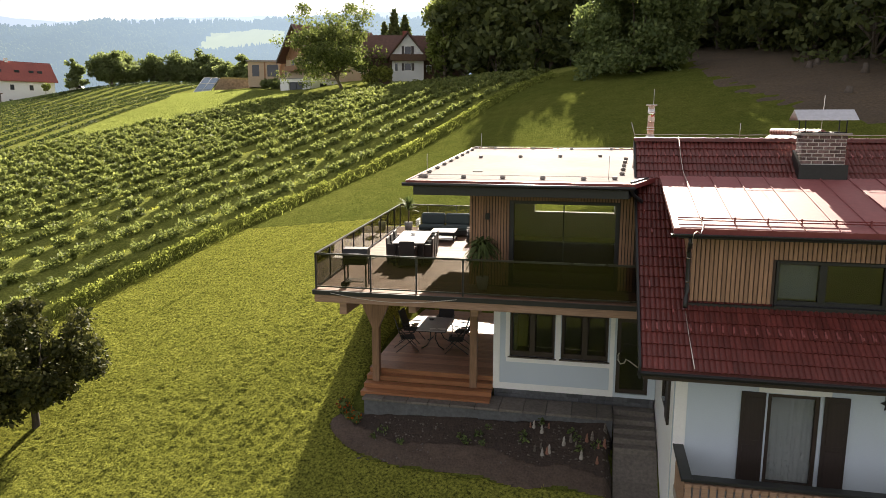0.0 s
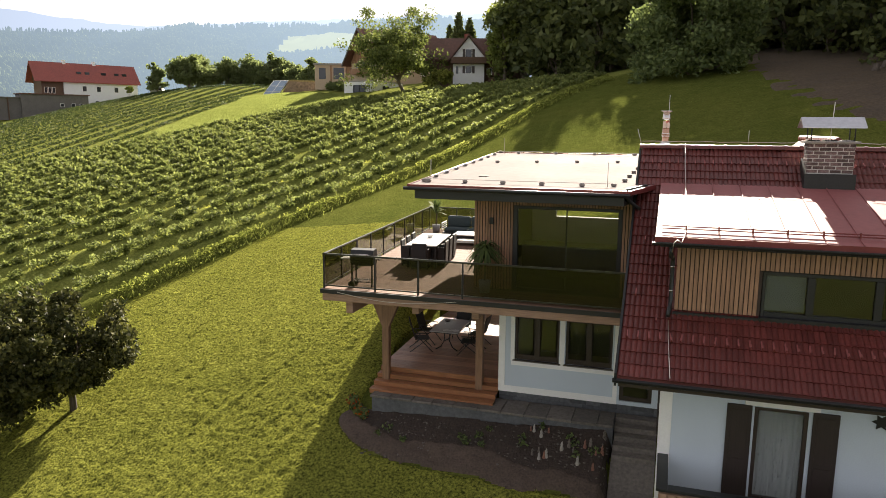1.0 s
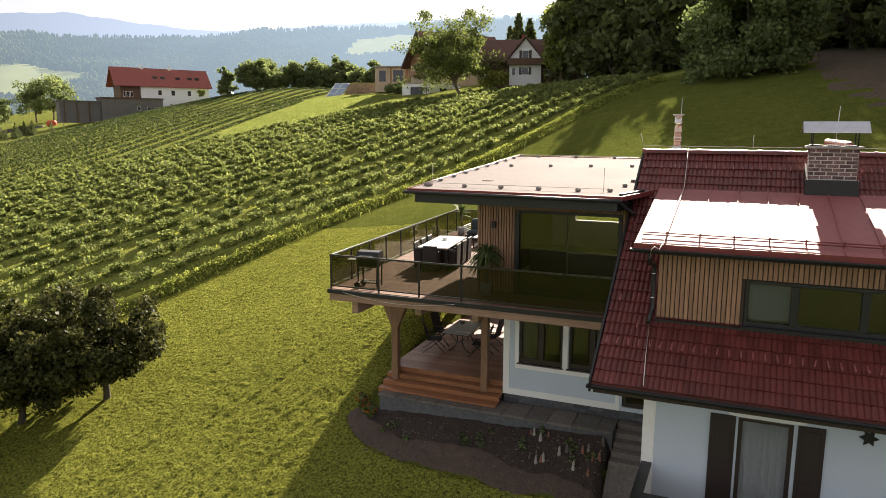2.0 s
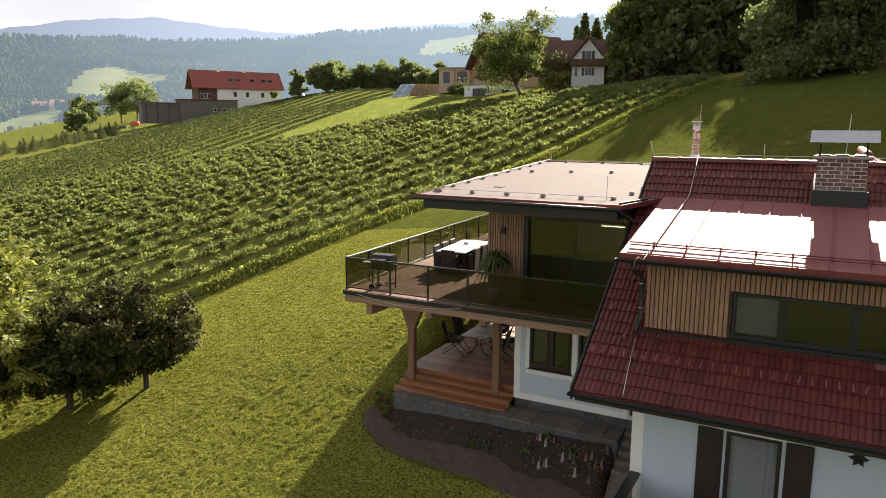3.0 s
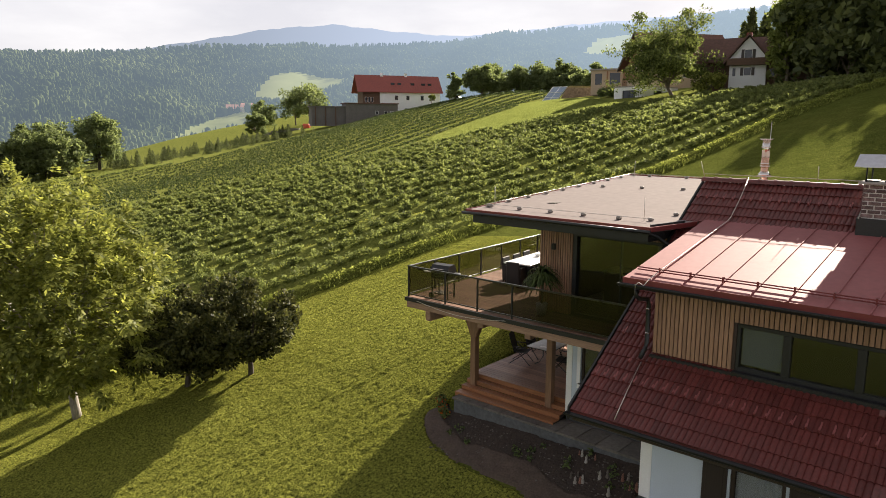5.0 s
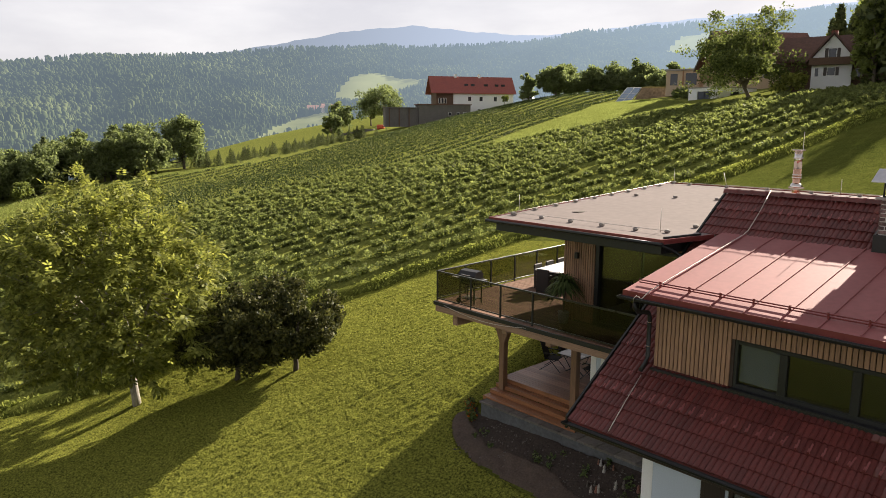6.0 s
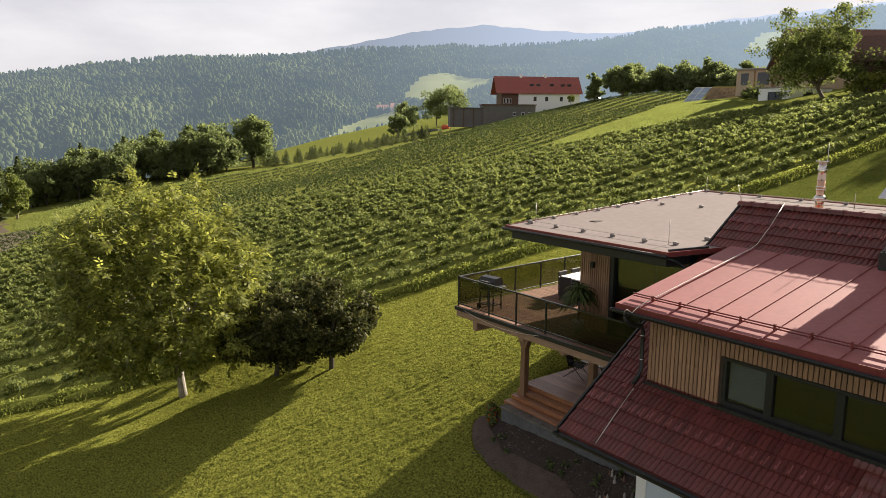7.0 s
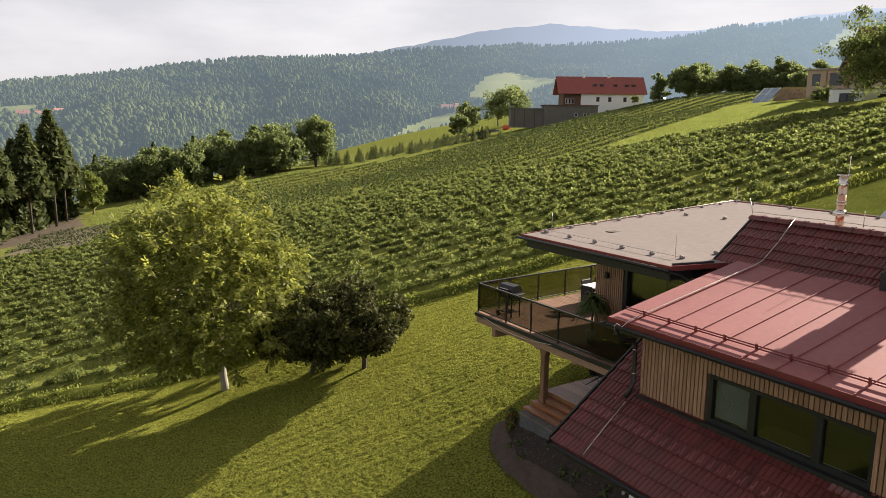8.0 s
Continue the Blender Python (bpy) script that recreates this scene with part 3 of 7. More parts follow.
dormer = block("dormer_wall", M_BACKING, DL + 0.03, DL + 1.64, DORM_F + 0.03, DORM_F + 0.25, roof_z(DORM_F) - 0.2, 5.16, house, "dormer front clad in vertical larch slats")
bm = bmesh.new()
box(bm, DL + 1.64, DR, DORM_F + 0.03, DORM_F + 0.25, 4.655, 5.16)
box(bm, 13.86, DR, DORM_F + 0.03, DORM_F + 0.25, roof_z(DORM_F) - 0.2, 4.655)
part("dormer_wall", bm, M_BACKING, house)
bm = bmesh.new()
prism(bm, [(DORM_F + 0.26, roof_z(DORM_F + 0.26) - 0.1), (DORM_F + 0.26, dorm_z(DORM_F + 0.26) - 0.12), (DORM_B, dorm_z(DORM_B) - 0.1)], "x", DL + 0.03, DL + 0.2)
part("dormer_side", bm, M_SLAT, house, "larch-clad dormer cheek")
block("sill_flashing", M_ANTH, DL - 0.02, DR, DORM_F - 0.10, DORM_F + 0.03, roof_z(DORM_F) - 0.03, roof_z(DORM_F) + 0.035, house, "anthracite flashing below the dormer")
slat_a = box_mesh("slat", M_SLAT, 0.071, 0.03, 5.14 - 3.74, 0.004)
slat_b = box_mesh("slat", M_SLAT, 0.071, 0.03, 5.14 - 4.665, 0.004)
x = DL + 0.045
while x < 14.6:
    short = DL + 1.62 < x < 13.84
    piece("slat", slat_b if short else slat_a, pose(x, DORM_F + 0.013, 4.665 if short else 3.74), dormer)
    x += 0.088
# the window band: frame, mullions, sill, panes, a panel painting sky reflection in the first light
win = block("window", M_ANTH, 10.93, 10.99, DORM_F + 0.02, DORM_F + 0.12, 3.72, 4.65, house, "wide anthracite dormer window with three lights")
block("frame", M_ANTH, 10.99, 13.86, DORM_F + 0.02, DORM_F + 0.12, 4.58, 4.65, win)
block("frame", M_ANTH, 10.99, 13.86, DORM_F + 0.02, DORM_F + 0.12, 3.72, 3.82, win)
block("sill", M_ANTH, 10.90, 13.90, DORM_F - 0.12, DORM_F + 0.02, 3.70, 3.74, win)
for a, b in ((11.74, 11.88), (12.92, 13.06), (13.80, 13.86)):
    block("mullion", M_ANTH, a, b, DORM_F + 0.015, DORM_F + 0.12, 3.82, 4.58, win)
for a, b in ((10.99, 11.74), (11.88, 12.92), (13.06, 13.80)):
    block("pane", M_PANE, a, b, DORM_F + 0.07, DORM_F + 0.08, 3.82, 4.58, win, bevel=0)
block("reflection_panel", M_SKYPANEL, 11.0, 11.73, DORM_F + 0.13, DORM_F + 0.14, 3.85, 4.58, win, "blue-grey panel painting the sky's reflection in the pane", bevel=0)
block("room", M_UNLITROOM, 10.6, 14.2, DORM_F + 2.6, DORM_F + 2.7, 2.96, 5.2, house, bevel=0)
block("room", M_UNLITROOM, 10.55, 10.6, DORM_F + 0.3, DORM_F + 2.6, 2.96, 5.2, house, bevel=0)
block("room", M_UNLITROOM, 14.2, 14.25, DORM_F + 0.3, DORM_F + 2.6, 2.96, 5.2, house, bevel=0)
# dormer roof of standing-seam metal
bm = bmesh.new()
prism(bm, [(-2.80, dorm_z(-2.80)), (DORM_B, dorm_z(DORM_B)), (DORM_B, dorm_z(DORM_B) - 0.09), (-2.80, dorm_z(-2.80) - 0.09)], "x", 8.85, HOUSE_R - 0.2)
droof = part("dormer_roof", bm, M_METALRED, house, "dark red standing-seam metal dormer roof")
bm = bmesh.new()
prism(bm, [(-2.80, dorm_z(-2.80) - 0.092), (-2.80, dorm_z(-2.80) + 0.008), (-2.815, dorm_z(-2.80) + 0.008), (-2.815, dorm_z(-2.80) - 0.11)], "x", 8.84, HOUSE_R - 0.2)
part("edge_trim", bm, M_REDEDGE, droof)
seam_len = math.hypot(4.0, 4.0 * DORM_SLOPE)
bm = box(bmesh.new(), -0.009, 0.009, 0, seam_len - 0.02, 0, 0.028, 0.003)
seam_me = bpy.data.meshes.new("seam")
bm.to_mesh(seam_me)
bm.free()
seam_me.materials.append(M_METALRED)
x = 9.42
while x < HOUSE_R - 0.3:
    piece("seam", seam_me, pose(x, -2.795, dorm_z(-2.795), math.degrees(math.atan(DORM_SLOPE))), droof)
    x += 0.62
for k, (yy, zz) in enumerate(((-2.42, 0.10), (-2.40, 0.045))):
    rod("snow_guard", M_REDEDGE, [(8.95, yy, dorm_z(yy) + zz), (HOUSE_R - 0.3, yy, dorm_z(yy) + zz)], 0.014, droof, "red snow-guard tube", 6)
x = 9.42
clamp = box_mesh("clamp", M_REDEDGE, 0.03, 0.05, 0.13, 0.003)
while x < HOUSE_R - 0.3:
    piece("clamp", clamp, pose(x, -2.41, dorm_z(-2.41)), droof)
    x += 0.62
part("gutter", gutter(bmesh.new(), 8.80, HOUSE_R - 0.2, -2.89, dorm_z(-2.8) - 0.10, 0.065), M_ANTH, house, "dark half-round dormer gutter")
block("fascia", M_ANTH, 8.95, HOUSE_R - 0.25, -2.79, -2.27, dorm_z(-2.8) - 0.2, dorm_z(-2.8) - 0.095, house, "dark dormer soffit")
bm = tube(bmesh.new(), [(9.16, -2.86, 5.13), (9.16, -2.86, 5.02), (9.17, -2.75, 4.93), (9.20, -2.42, 4.86), (9.21, -2.37, 4.75), (9.21, -2.37, 3.95), (9.20, -2.42, 3.82), (9.17, -2.56, 3.66)], 0.045, 10)
part("downpipe", bm, M_ANTH, house, "anthracite round downpipe")
for z in (4.65, 4.15):
    rod("bracket", M_STEEL, [(9.21, -2.37, z), (9.21, -2.37, z + 0.02)], 0.05, house, "", 10)

# ---- chimney ----
CX0, CX1, CY0, CY1, CZ = 12.08, 13.06, 1.12, 1.70, 7.12
chim = block("chimney", M_MORTAR, CX0 + 0.012, CX1 - 0.012, CY0 + 0.012, CY1 - 0.012, 5.9, CZ, house, "brick chimney with light mortar joints")
bw, bh, bd = 0.222, 0.068, 0.012
for row in range(8):
    z = 6.44 + row * 0.085
    x = CX0 - (0.12 if row % 2 else 0.0)
    while x < CX1 - 0.02:
        a, b = max(x, CX0), min(x + bw, CX1)
        if b - a > 0.04:
            block("brick", M_BRICK, a, b, CY0 - 0.004, CY0 + 0.05, z, z + bh, chim, bevel=0.006)
        x += bw + 0.024
    y = CY0 + 0.06 - (0.12 if row % 2 else 0.0)
    while y < CY1 - 0.02:
        a, b = max(y, CY0 + 0.06), min(y + bw, CY1)
        if b - a > 0.04:
            block("brick", M_BRICK, CX0 - 0.004, CX0 + 0.05, a, b, z, z + bh, chim, bevel=0.006)
        y += bw + 0.024
block("flashing", M_ANTH, CX0 - 0.05, CX1 + 0.05, CY0 - 0.08, CY0 - 0.006, 6.0, 6.42, chim, "anthracite chimney flashing")
bm = bmesh.new()
prism(bm, [(CY0 - 0.06, roof_z(CY0) - 0.05), (CY0 - 0.06, 6.42), (CY1 + 0.06, 6.75), (CY1 + 0.06, roof_z(CY1) - 0.05)], "x", CX0 - 0.045, CX0 - 0.006)
part("flashing", bm, M_ANTH, chim)
block("cap_slab", M_CONCRETE, CX0 - 0.08, CX1 + 0.08, CY0 - 0.08, CY1 + 0.08, CZ, CZ + 0.05, chim, "thin concrete cap slab", 0.008)
for x in (12.2, 12.56, 12.92):
    block("flue", M_BLACK, x - 0.13, x + 0.13, CY0 + 0.12, CY1 - 0.12, CZ + 0.05, CZ + 0.075, chim)
for x in (CX0 + 0.04, CX1 - 0.04):
    for y in (CY0 + 0.02, CY1 - 0.02):
        rod("leg", M_BLACK, [(x, y, CZ + 0.05), (x, y, CZ + 0.36)], 0.015, chim, "", 6)
bm = bmesh.new()
prism(bm, [(CY0 - 0.12, CZ + 0.36), ((CY0 + CY1) / 2, CZ + 0.60), (CY1 + 0.12, CZ + 0.36), (CY1 + 0.12, CZ + 0.345), ((CY0 + CY1) / 2, CZ + 0.583), (CY0 - 0.12, CZ + 0.345)], "x", CX0 - 0.17, CX1 + 0.17)
part("hood", bm, M_ZINC, chim, "folded zinc chimney hood")
rod("lightning_rod", M_WIRE, [(12.62, CY1, CZ), (12.66, CY1 + 0.02, CZ + 0.95)], 0.009, chim, "", 5)

# ---- balcony at the front of the house ----
fb = thing("front_balcony", (11, -3.0, -0.6), "light wooden slatted balcony with a dark handrail", "balcony")
block("floor_slab", M_CONCRETE, 9.2, 16.4, -3.75, FRONT_Y - 0.002, -0.62, -0.42, fb)
block("handrail", M_ANTH, 9.14, 9.36, -3.82, FRONT_Y - 0.01, 0.47, 0.53, fb, "dark metal handrail")
block("handrail", M_ANTH, 9.36, 16.4, -3.82, -3.60, 0.47, 0.53, fb)
block("rail_beam", M_BEAM, 9.2, 16.4, -3.76, -3.70, 0.33, 0.42, fb)
block("rail_beam", M_BEAM, 9.2, 16.4, -3.76, -3.70, -0.40, -0.31, fb)
pick = box_mesh("picket", M_BEAM, 0.12, 0.025, 0.86, 0.004)
x = 9.28
while x < 16.3:
    piece("picket", pick, pose(x, -3.785, -0.44), fb)
    x += 0.155
y = -3.6
while y < FRONT_Y - 0.1:
    piece("picket", pick, pose(9.22, y, -0.44, 0, 0, 90), fb)
    y += 0.155
for x in (9.6, 12.0, 14.4, 16.2):
    block("post", M_POST, x - 0.08, x + 0.08, -3.72, -3.56, gz1(x, -3.6) - 0.3, -0.62, fb)

# star ornament on the wall
bm = bmesh.new()
pts = []
for k in range(12):
    r = 0.17 if k % 2 == 0 else 0.09
    pts.append((13.27 + r * math.cos(k * math.pi / 6), 1.79 + r * math.sin(k * math.pi / 6)))
prism(bm, pts, "y", FRONT_Y - 0.03, FRONT_Y - 0.002)
orn = part("wall_ornament", bm, M_BLACK)
tagged(orn, "dark metal sun ornament on the pale blue wall", "ornament")

# ---- extension: lower room, upper glazed room, flat roof ----
ext = thing("extension", (6.3, 5.5, -0.7), "two-storey extension with larch slats above pale blue render", "house")
EX0, EY = 4.59, 2.20
w1, w2, dr = (5.05, 6.33, 0.79, 2.11), (6.51, 7.81, 0.79, 2.11), (8.04, 8.92, -0.10, 2.12)
wall_with_holes("wall", M_BLUE, "y", EY, 0.3, EX0, 9.13, -0.21, 2.62, [w1, w2, dr], ext, "pale blue rendered ground-floor wall")
wall_with_holes("wall", M_BLUE, "x", EX0, 0.3, EY + 0.3, 10.0, -0.21, 2.62, [], ext)
for n, (a, b, z0, z1) in enumerate(((EX0 - 0.012, EX0 + 0.18, -0.21, 2.6), (EX0 + 0.18, 7.98, -0.21, -0.02), (7.86, 7.98, -0.02, 2.12), (4.95, 7.86, 0.62, 0.76), (4.93, 5.05, 0.76, 2.14), (6.35, 6.49, 0.76, 2.14))):
    block("white_band", M_WHITEPAINT, a, b, EY - 0.018, EY - 0.001, z0, z1, ext, "white painted border band" if n == 0 else "", 0.003)
for y in (EY + 0.1, 4.4):
    block("white_band", M_WHITEPAINT, EX0 - 0.018, EX0 - 0.001, y, y + 0.16, -0.21, 2.6, ext, "", 0.003)


def casement(x0, x1, y, z0, z1, parent, label):
    """A dark wooden window of two casements with sill."""
    mid = (x0 + x1) / 2
    w = block("window", M_FRAME, x0, x1, y + 0.06, y + 0.14, z1 - 0.07, z1, parent, label)
    for a, b, c, d in ((x0, x1, z0, z0 + 0.07), (x0, x0 + 0.07, z0 + 0.07, z1 - 0.07), (x1 - 0.07, x1, z0 + 0.07, z1 - 0.07), (mid - 0.08, mid + 0.08, z0 + 0.07, z1 - 0.07)):
        block("frame", M_FRAME, a, b, y + 0.06, y + 0.14, c, d, w)
    for a, b in ((x0 + 0.07, mid - 0.08), (mid + 0.08, x1 - 0.07)):
        sash = block("sash", M_FRAME, a, b, y + 0.05, y + 0.11, z0 + 0.07, z0 + 0.15, w)
        block("pane", M_PANE, a + 0.04, b - 0.04, y + 0.085, y + 0.092, z0 + 0.15, z1 - 0.1, w, bevel=0)
    block("sill", M_STONE, x0 - 0.05, x1 + 0.05, y - 0.06, y + 0.06, z0 - 0.035, z0, w, "grey window sill")
    return w


casement(*w1[:2], EY, *w1[2:], ext, "dark brown two-light window")
casement(*w2[:2], EY, *w2[2:], ext, "dark brown two-light window")
gd = block("door", M_FRAME, dr[0], dr[0] + 0.11, EY + 0.06, EY + 0.14, dr[2], dr[3], ext, "dark brown glazed garden door")
for a, b, c_, d in ((dr[1] - 0.11, dr[1], dr[2], dr[3]), (dr[0] + 0.11, dr[1] - 0.11, dr[3] - 0.16, dr[3]), (dr[0] + 0.11, dr[1] - 0.11, dr[2], dr[2] + 0.12)):
    block("frame", M_FRAME, a, b, EY + 0.06, EY + 0.14, c_, d, gd)
block("pane", M_PANE, dr[0] + 0.11, dr[1] - 0.11, EY + 0.09, EY + 0.098, dr[2] + 0.12, dr[3] - 0.16, gd, bevel=0)
# dark stone plinth in pieces
zz = 0
for row, (z0, z1) in enumerate(((-0.44, -0.34), (-0.335, -0.215))):
    x = EX0 + 0.02 - 0.2 * row
    while x < 9.0:
        w = 0.30 + 0.22 * rng.random()
        a, b = max(x, EX0 + 0.02), min(x + w, 9.0)
        block("stone", M_PLINTH, a, b - 0.008, EY + 0.0 - 0.012 * rng.random(), EY + 0.2, z0, z1, ext, bevel=0.006)
        x += w
block("plinth", M_PLINTH, EX0 + 0.02, 9.1, EY + 0.02, EY + 0.3, -1.2, -0.215, ext, "dark stone plinth")
block("floor_slab", M_UNLITROOM, EX0 + 0.3, 9.1, EY + 0.3, 9.9, -0.3, -0.12, ext, bevel=0)
block("room", M_UNLITROOM, EX0 + 0.3, 9.1, 6.0, 6.1, -0.1, 2.6, ext, bevel=0)

# upper room
UX, UY, U0 = 3.97, 1.50, 3.0
UR = 8.22
roofline = 5.72
door_u = (5.06, 7.94, U0 + 0.02, 5.35)
upper = wall_with_holes("upper_wall", M_BACKING, "y", UY + 0.03, 0.25, UX + 0.03, UR + 0.8, U0, roofline, [door_u], ext, "upper wall clad in vertical larch slats")
wall_with_holes("upper_wall", M_BACKING, "x", UX + 0.03, 0.25, UY + 0.28, 9.0, U0, 6.1, [], ext)
slat_c = box_mesh("slat", M_SLAT, 0.056, 0.03, 2.72, 0.004)
slat_d = box_mesh("slat", M_SLAT, 0.056, 0.03, 0.36, 0.004)
x = UX + 0.04
while x < UR + 0.1:
    short = door_u[0] - 0.03 < x < door_u[1] + 0.03
    piece("slat", slat_d if short else slat_c, pose(x, UY + 0.013, 5.36 if short else U0 + 0.01), upper)
    x += 0.078
y = UY + 0.05
slat_e = box_mesh("slat", M_SLAT, 0.03, 0.056, 2.72, 0.004)
while y < 8.9:
    piece("slat", slat_e, pose(UX + 0.013, y, U0 + 0.01), upper)
    y += 0.078
sl = block("sliding_door", M_ANTH, door_u[0], door_u[0] + 0.12, UY + 0.03, UY + 0.2, U0 + 0.02, 5.35, ext, "wide anthracite sliding glass door")
for a, b, c_, d in ((door_u[1] - 0.1, door_u[1], U0 + 0.02, 5.35), (door_u[0] + 0.12, door_u[1] - 0.1, 5.27, 5.35), (door_u[0] + 0.12, door_u[1] - 0.1, U0 + 0.02, U0 + 0.09)):
    block("frame", M_ANTH, a, b, UY + 0.03, UY + 0.2, c_, d, sl)
block("frame", M_ANTH, 6.48, 6.51, UY + 0.10, UY + 0.2, U0 + 0.09, 5.27, sl)
block("pane", M_PANE, door_u[0] + 0.12, 6.48, UY + 0.13, UY + 0.14, U0 + 0.09, 5.27, sl, bevel=0)
block("pane", M_PANE, 6.51, door_u[1] - 0.1, UY + 0.08, UY + 0.09, U0 + 0.09, 5.27, sl, bevel=0)
# the room behind it
block("floor_slab", M_STONE, UX + 0.28, 9.1, UY + 0.28, 8.9, 2.7, U0 + 0.005, ext, bevel=0)
wall_with_holes("back_wall", M_ROOM, "y", 8.75, 0.25, UX + 0.28, 12.0, U0, 6.2, [(5.13, 8.0, 4.22, 4.95)], ext)
block("pane", M_PANE, 5.13, 8.0, 8.86, 8.87, 4.22, 4.95, ext, "clear rear window pane", bevel=0)
block("room", M_ROOM, 9.14, 9.2, UY + 0.3, 8.7, U0, 6.0, ext, bevel=0)
block("ceiling", M_ROOM, UX + 0.28, 9.1, UY + 0.28, 8.75, 5.5, 5.55, ext, bevel=0)
# guessed island, added as a dark mass that hides the sun patch
kc = thing("kitchen_island", (6.6, 4.0, U0), "long dark island added behind the sliding door to hide the sunlit floor", "kitchen island")
block("body", M_FRAME, 4.9, 8.0, 3.65, 4.45, U0 + 0.006, U0 + 0.92, kc, "dark timber fronts", 0.01)
block("worktop", M_ANTH, 4.85, 8.05, 3.6, 4.5, U0 + 0.921, U0 + 0.96, kc, "dark worktop", 0.005)
for x in (5.9, 6.95):
    block("joint", M_BLACK, x, x + 0.012, 3.642, 3.649, U0 + 0.05, U0 + 0.9, kc, "", 0)
lamp_w = block("wall_lamp", M_BLACK, 4.42, 4.53, UY - 0.10, UY - 0.003, 4.83, 5.0)
tagged(lamp_w, "small black cube wall lamp on the larch slats", "lamp")

# flat roof
R0X, R0Y, R1Y = 2.675, -0.268, 9.31
RS = 0.0539


def flat_z(y):
    return 5.97 + (y - R0Y) * RS


def slab_poly(bm, pts, top, thick):
    """A slab under a sloped plane: pts in plan, its top at flat_z + top."""
    hi = [bm.verts.new((x, y, flat_z(y) + top)) for x, y in pts]
    lo = [bm.verts.new((x, y, flat_z(y) + top - thick)) for x, y in pts]
    bm.faces.new(hi)
    bm.faces.new(lo[::-1])
    for i in range(len(pts)):
        j = (i + 1) % len(pts)
        bm.faces.new((hi[j], hi[i], lo[i], lo[j]))
    return bm


RX1 = 8.18
plan = [(R0X, R0Y), (RX1, R0Y), (8.72, 1.0), (8.72, 3.2), (HOUSE_R, 3.2), (HOUSE_R, R1Y), (R0X, R1Y)]
froof = part("flat_roof", slab_poly(bmesh.new(), [(x + (0.02 if x == R0X else 0), y + (0.02 if y == R0Y else -0.02 if y == R1Y else 0)) for x, y in plan], 0, 0.10), M_MEMBRANE, ext, "pale flat roof membrane")
# red edge trims: front, left, back, and the short slanted side beside the tiles
bm = slab_poly(bmesh.new(), [(R0X - 0.02, R0Y - 0.02), (RX1 + 0.02, R0Y - 0.02), (RX1 + 0.02, R0Y + 0.018), (R0X - 0.02, R0Y + 0.018)], 0.018, 0.10)
part("edge_trim", bm, M_REDEDGE, froof, "red metal roof edge")
bm = slab_poly(bmesh.new(), [(R0X - 0.02, R0Y + 0.018), (R0X + 0.018, R0Y + 0.018), (R0X + 0.018, R1Y), (R0X - 0.02, R1Y)], 0.018, 0.10)
part("edge_trim", bm, M_REDEDGE, froof)
bm = slab_poly(bmesh.new(), [(R0X - 0.02, R1Y), (HOUSE_R, R1Y), (HOUSE_R, R1Y + 0.04), (R0X - 0.02, R1Y + 0.04)], 0.03, 0.11)
part("edge_trim", bm, M_REDEDGE, froof)
bm = slab_poly(bmesh.new(), [(RX1 + 0.02, R0Y), (8.74, 1.0), (8.70, 1.02), (RX1 - 0.03, R0Y + 0.04)], 0.02, 0.11)
part("edge_trim", bm, M_REDEDGE, froof)
bm = slab_poly(bmesh.new(), [(RX1 - 0.04, R0Y + 0.10), (8.55, 0.75), (8.50, 0.78), (RX1 - 0.09, R0Y + 0.13)], 0.06, 0.055)
part("edge_trim", bm, M_ANTH, froof, "short dark ledge strip")
bm = slab_poly(bmesh.new(), [(R0X + 0.14, R0Y + 0.12), (RX1 - 0.12, R0Y + 0.12), (8.22, 0.4), (8.22, R1Y - 0.1), (R0X + 0.14, R1Y - 0.1)], -0.101, 0.26)
part("fascia", bm, M_ANTH, froof, "dark anthracite fascia and soffit")
bm = bmesh.new()
tube(bm, [(R0X - 0.1, R0Y - 0.06, flat_z(R0Y) - 0.08), (RX1 + 0.02, R0Y - 0.06, flat_z(R0Y) - 0.09)], 0.045, 8)
part("gutter", bm, M_ANTH, froof, "dark roof gutter")
rod("downpipe", M_ANTH, [(8.12, R0Y - 0.02, 5.86), (8.16, 0.1, 5.72), (8.32, 0.25, 5.58), (8.42, 0.25, 5.52)], 0.045, ext, "anthracite spout", 10)

# stainless flue
PX, PY = 8.86, 5.15
flue = thing("flue_pipe", (PX, PY, flat_z(PY)), "polished metal flue pipe with steel bands and collar", "flue")
pz = flat_z(PY)
# the lower pipe carries the mirrored roof as a painted tint
rod("pipe", M_ROOFTINT, [(PX, PY, pz - 0.05), (PX, PY, 7.45)], 0.10, flue, "polished steel pipe tinted with the red roof's reflection", 20)
rod("pipe", M_STEEL, [(PX, PY, 7.452), (PX, PY, 7.93)], 0.102, flue, "polished steel pipe", 20)
bm = tube(bmesh.new(), [(PX, PY, 6.92), (PX, PY, 7.07)], [0.21, 0.105], 20)
part("collar", bm, M_STEEL, flue, "flared storm collar")
for z in (7.2, 7.27, 7.72):
    rod("band", M_STEEL, [(PX, PY, z), (PX, PY, z + 0.03)], 0.125, flue, "", 20)
rod("cap", M_STEEL, [(PX, PY, 7.93), (PX, PY, 7.96)], 0.17, flue, "flat round cap", 20)
rod("lightning_rod", M_WIRE, [(PX + 0.05, PY + 0.1, 7.2), (PX + 0.06, PY + 0.1, 8.42)], 0.008, flue, "", 5)

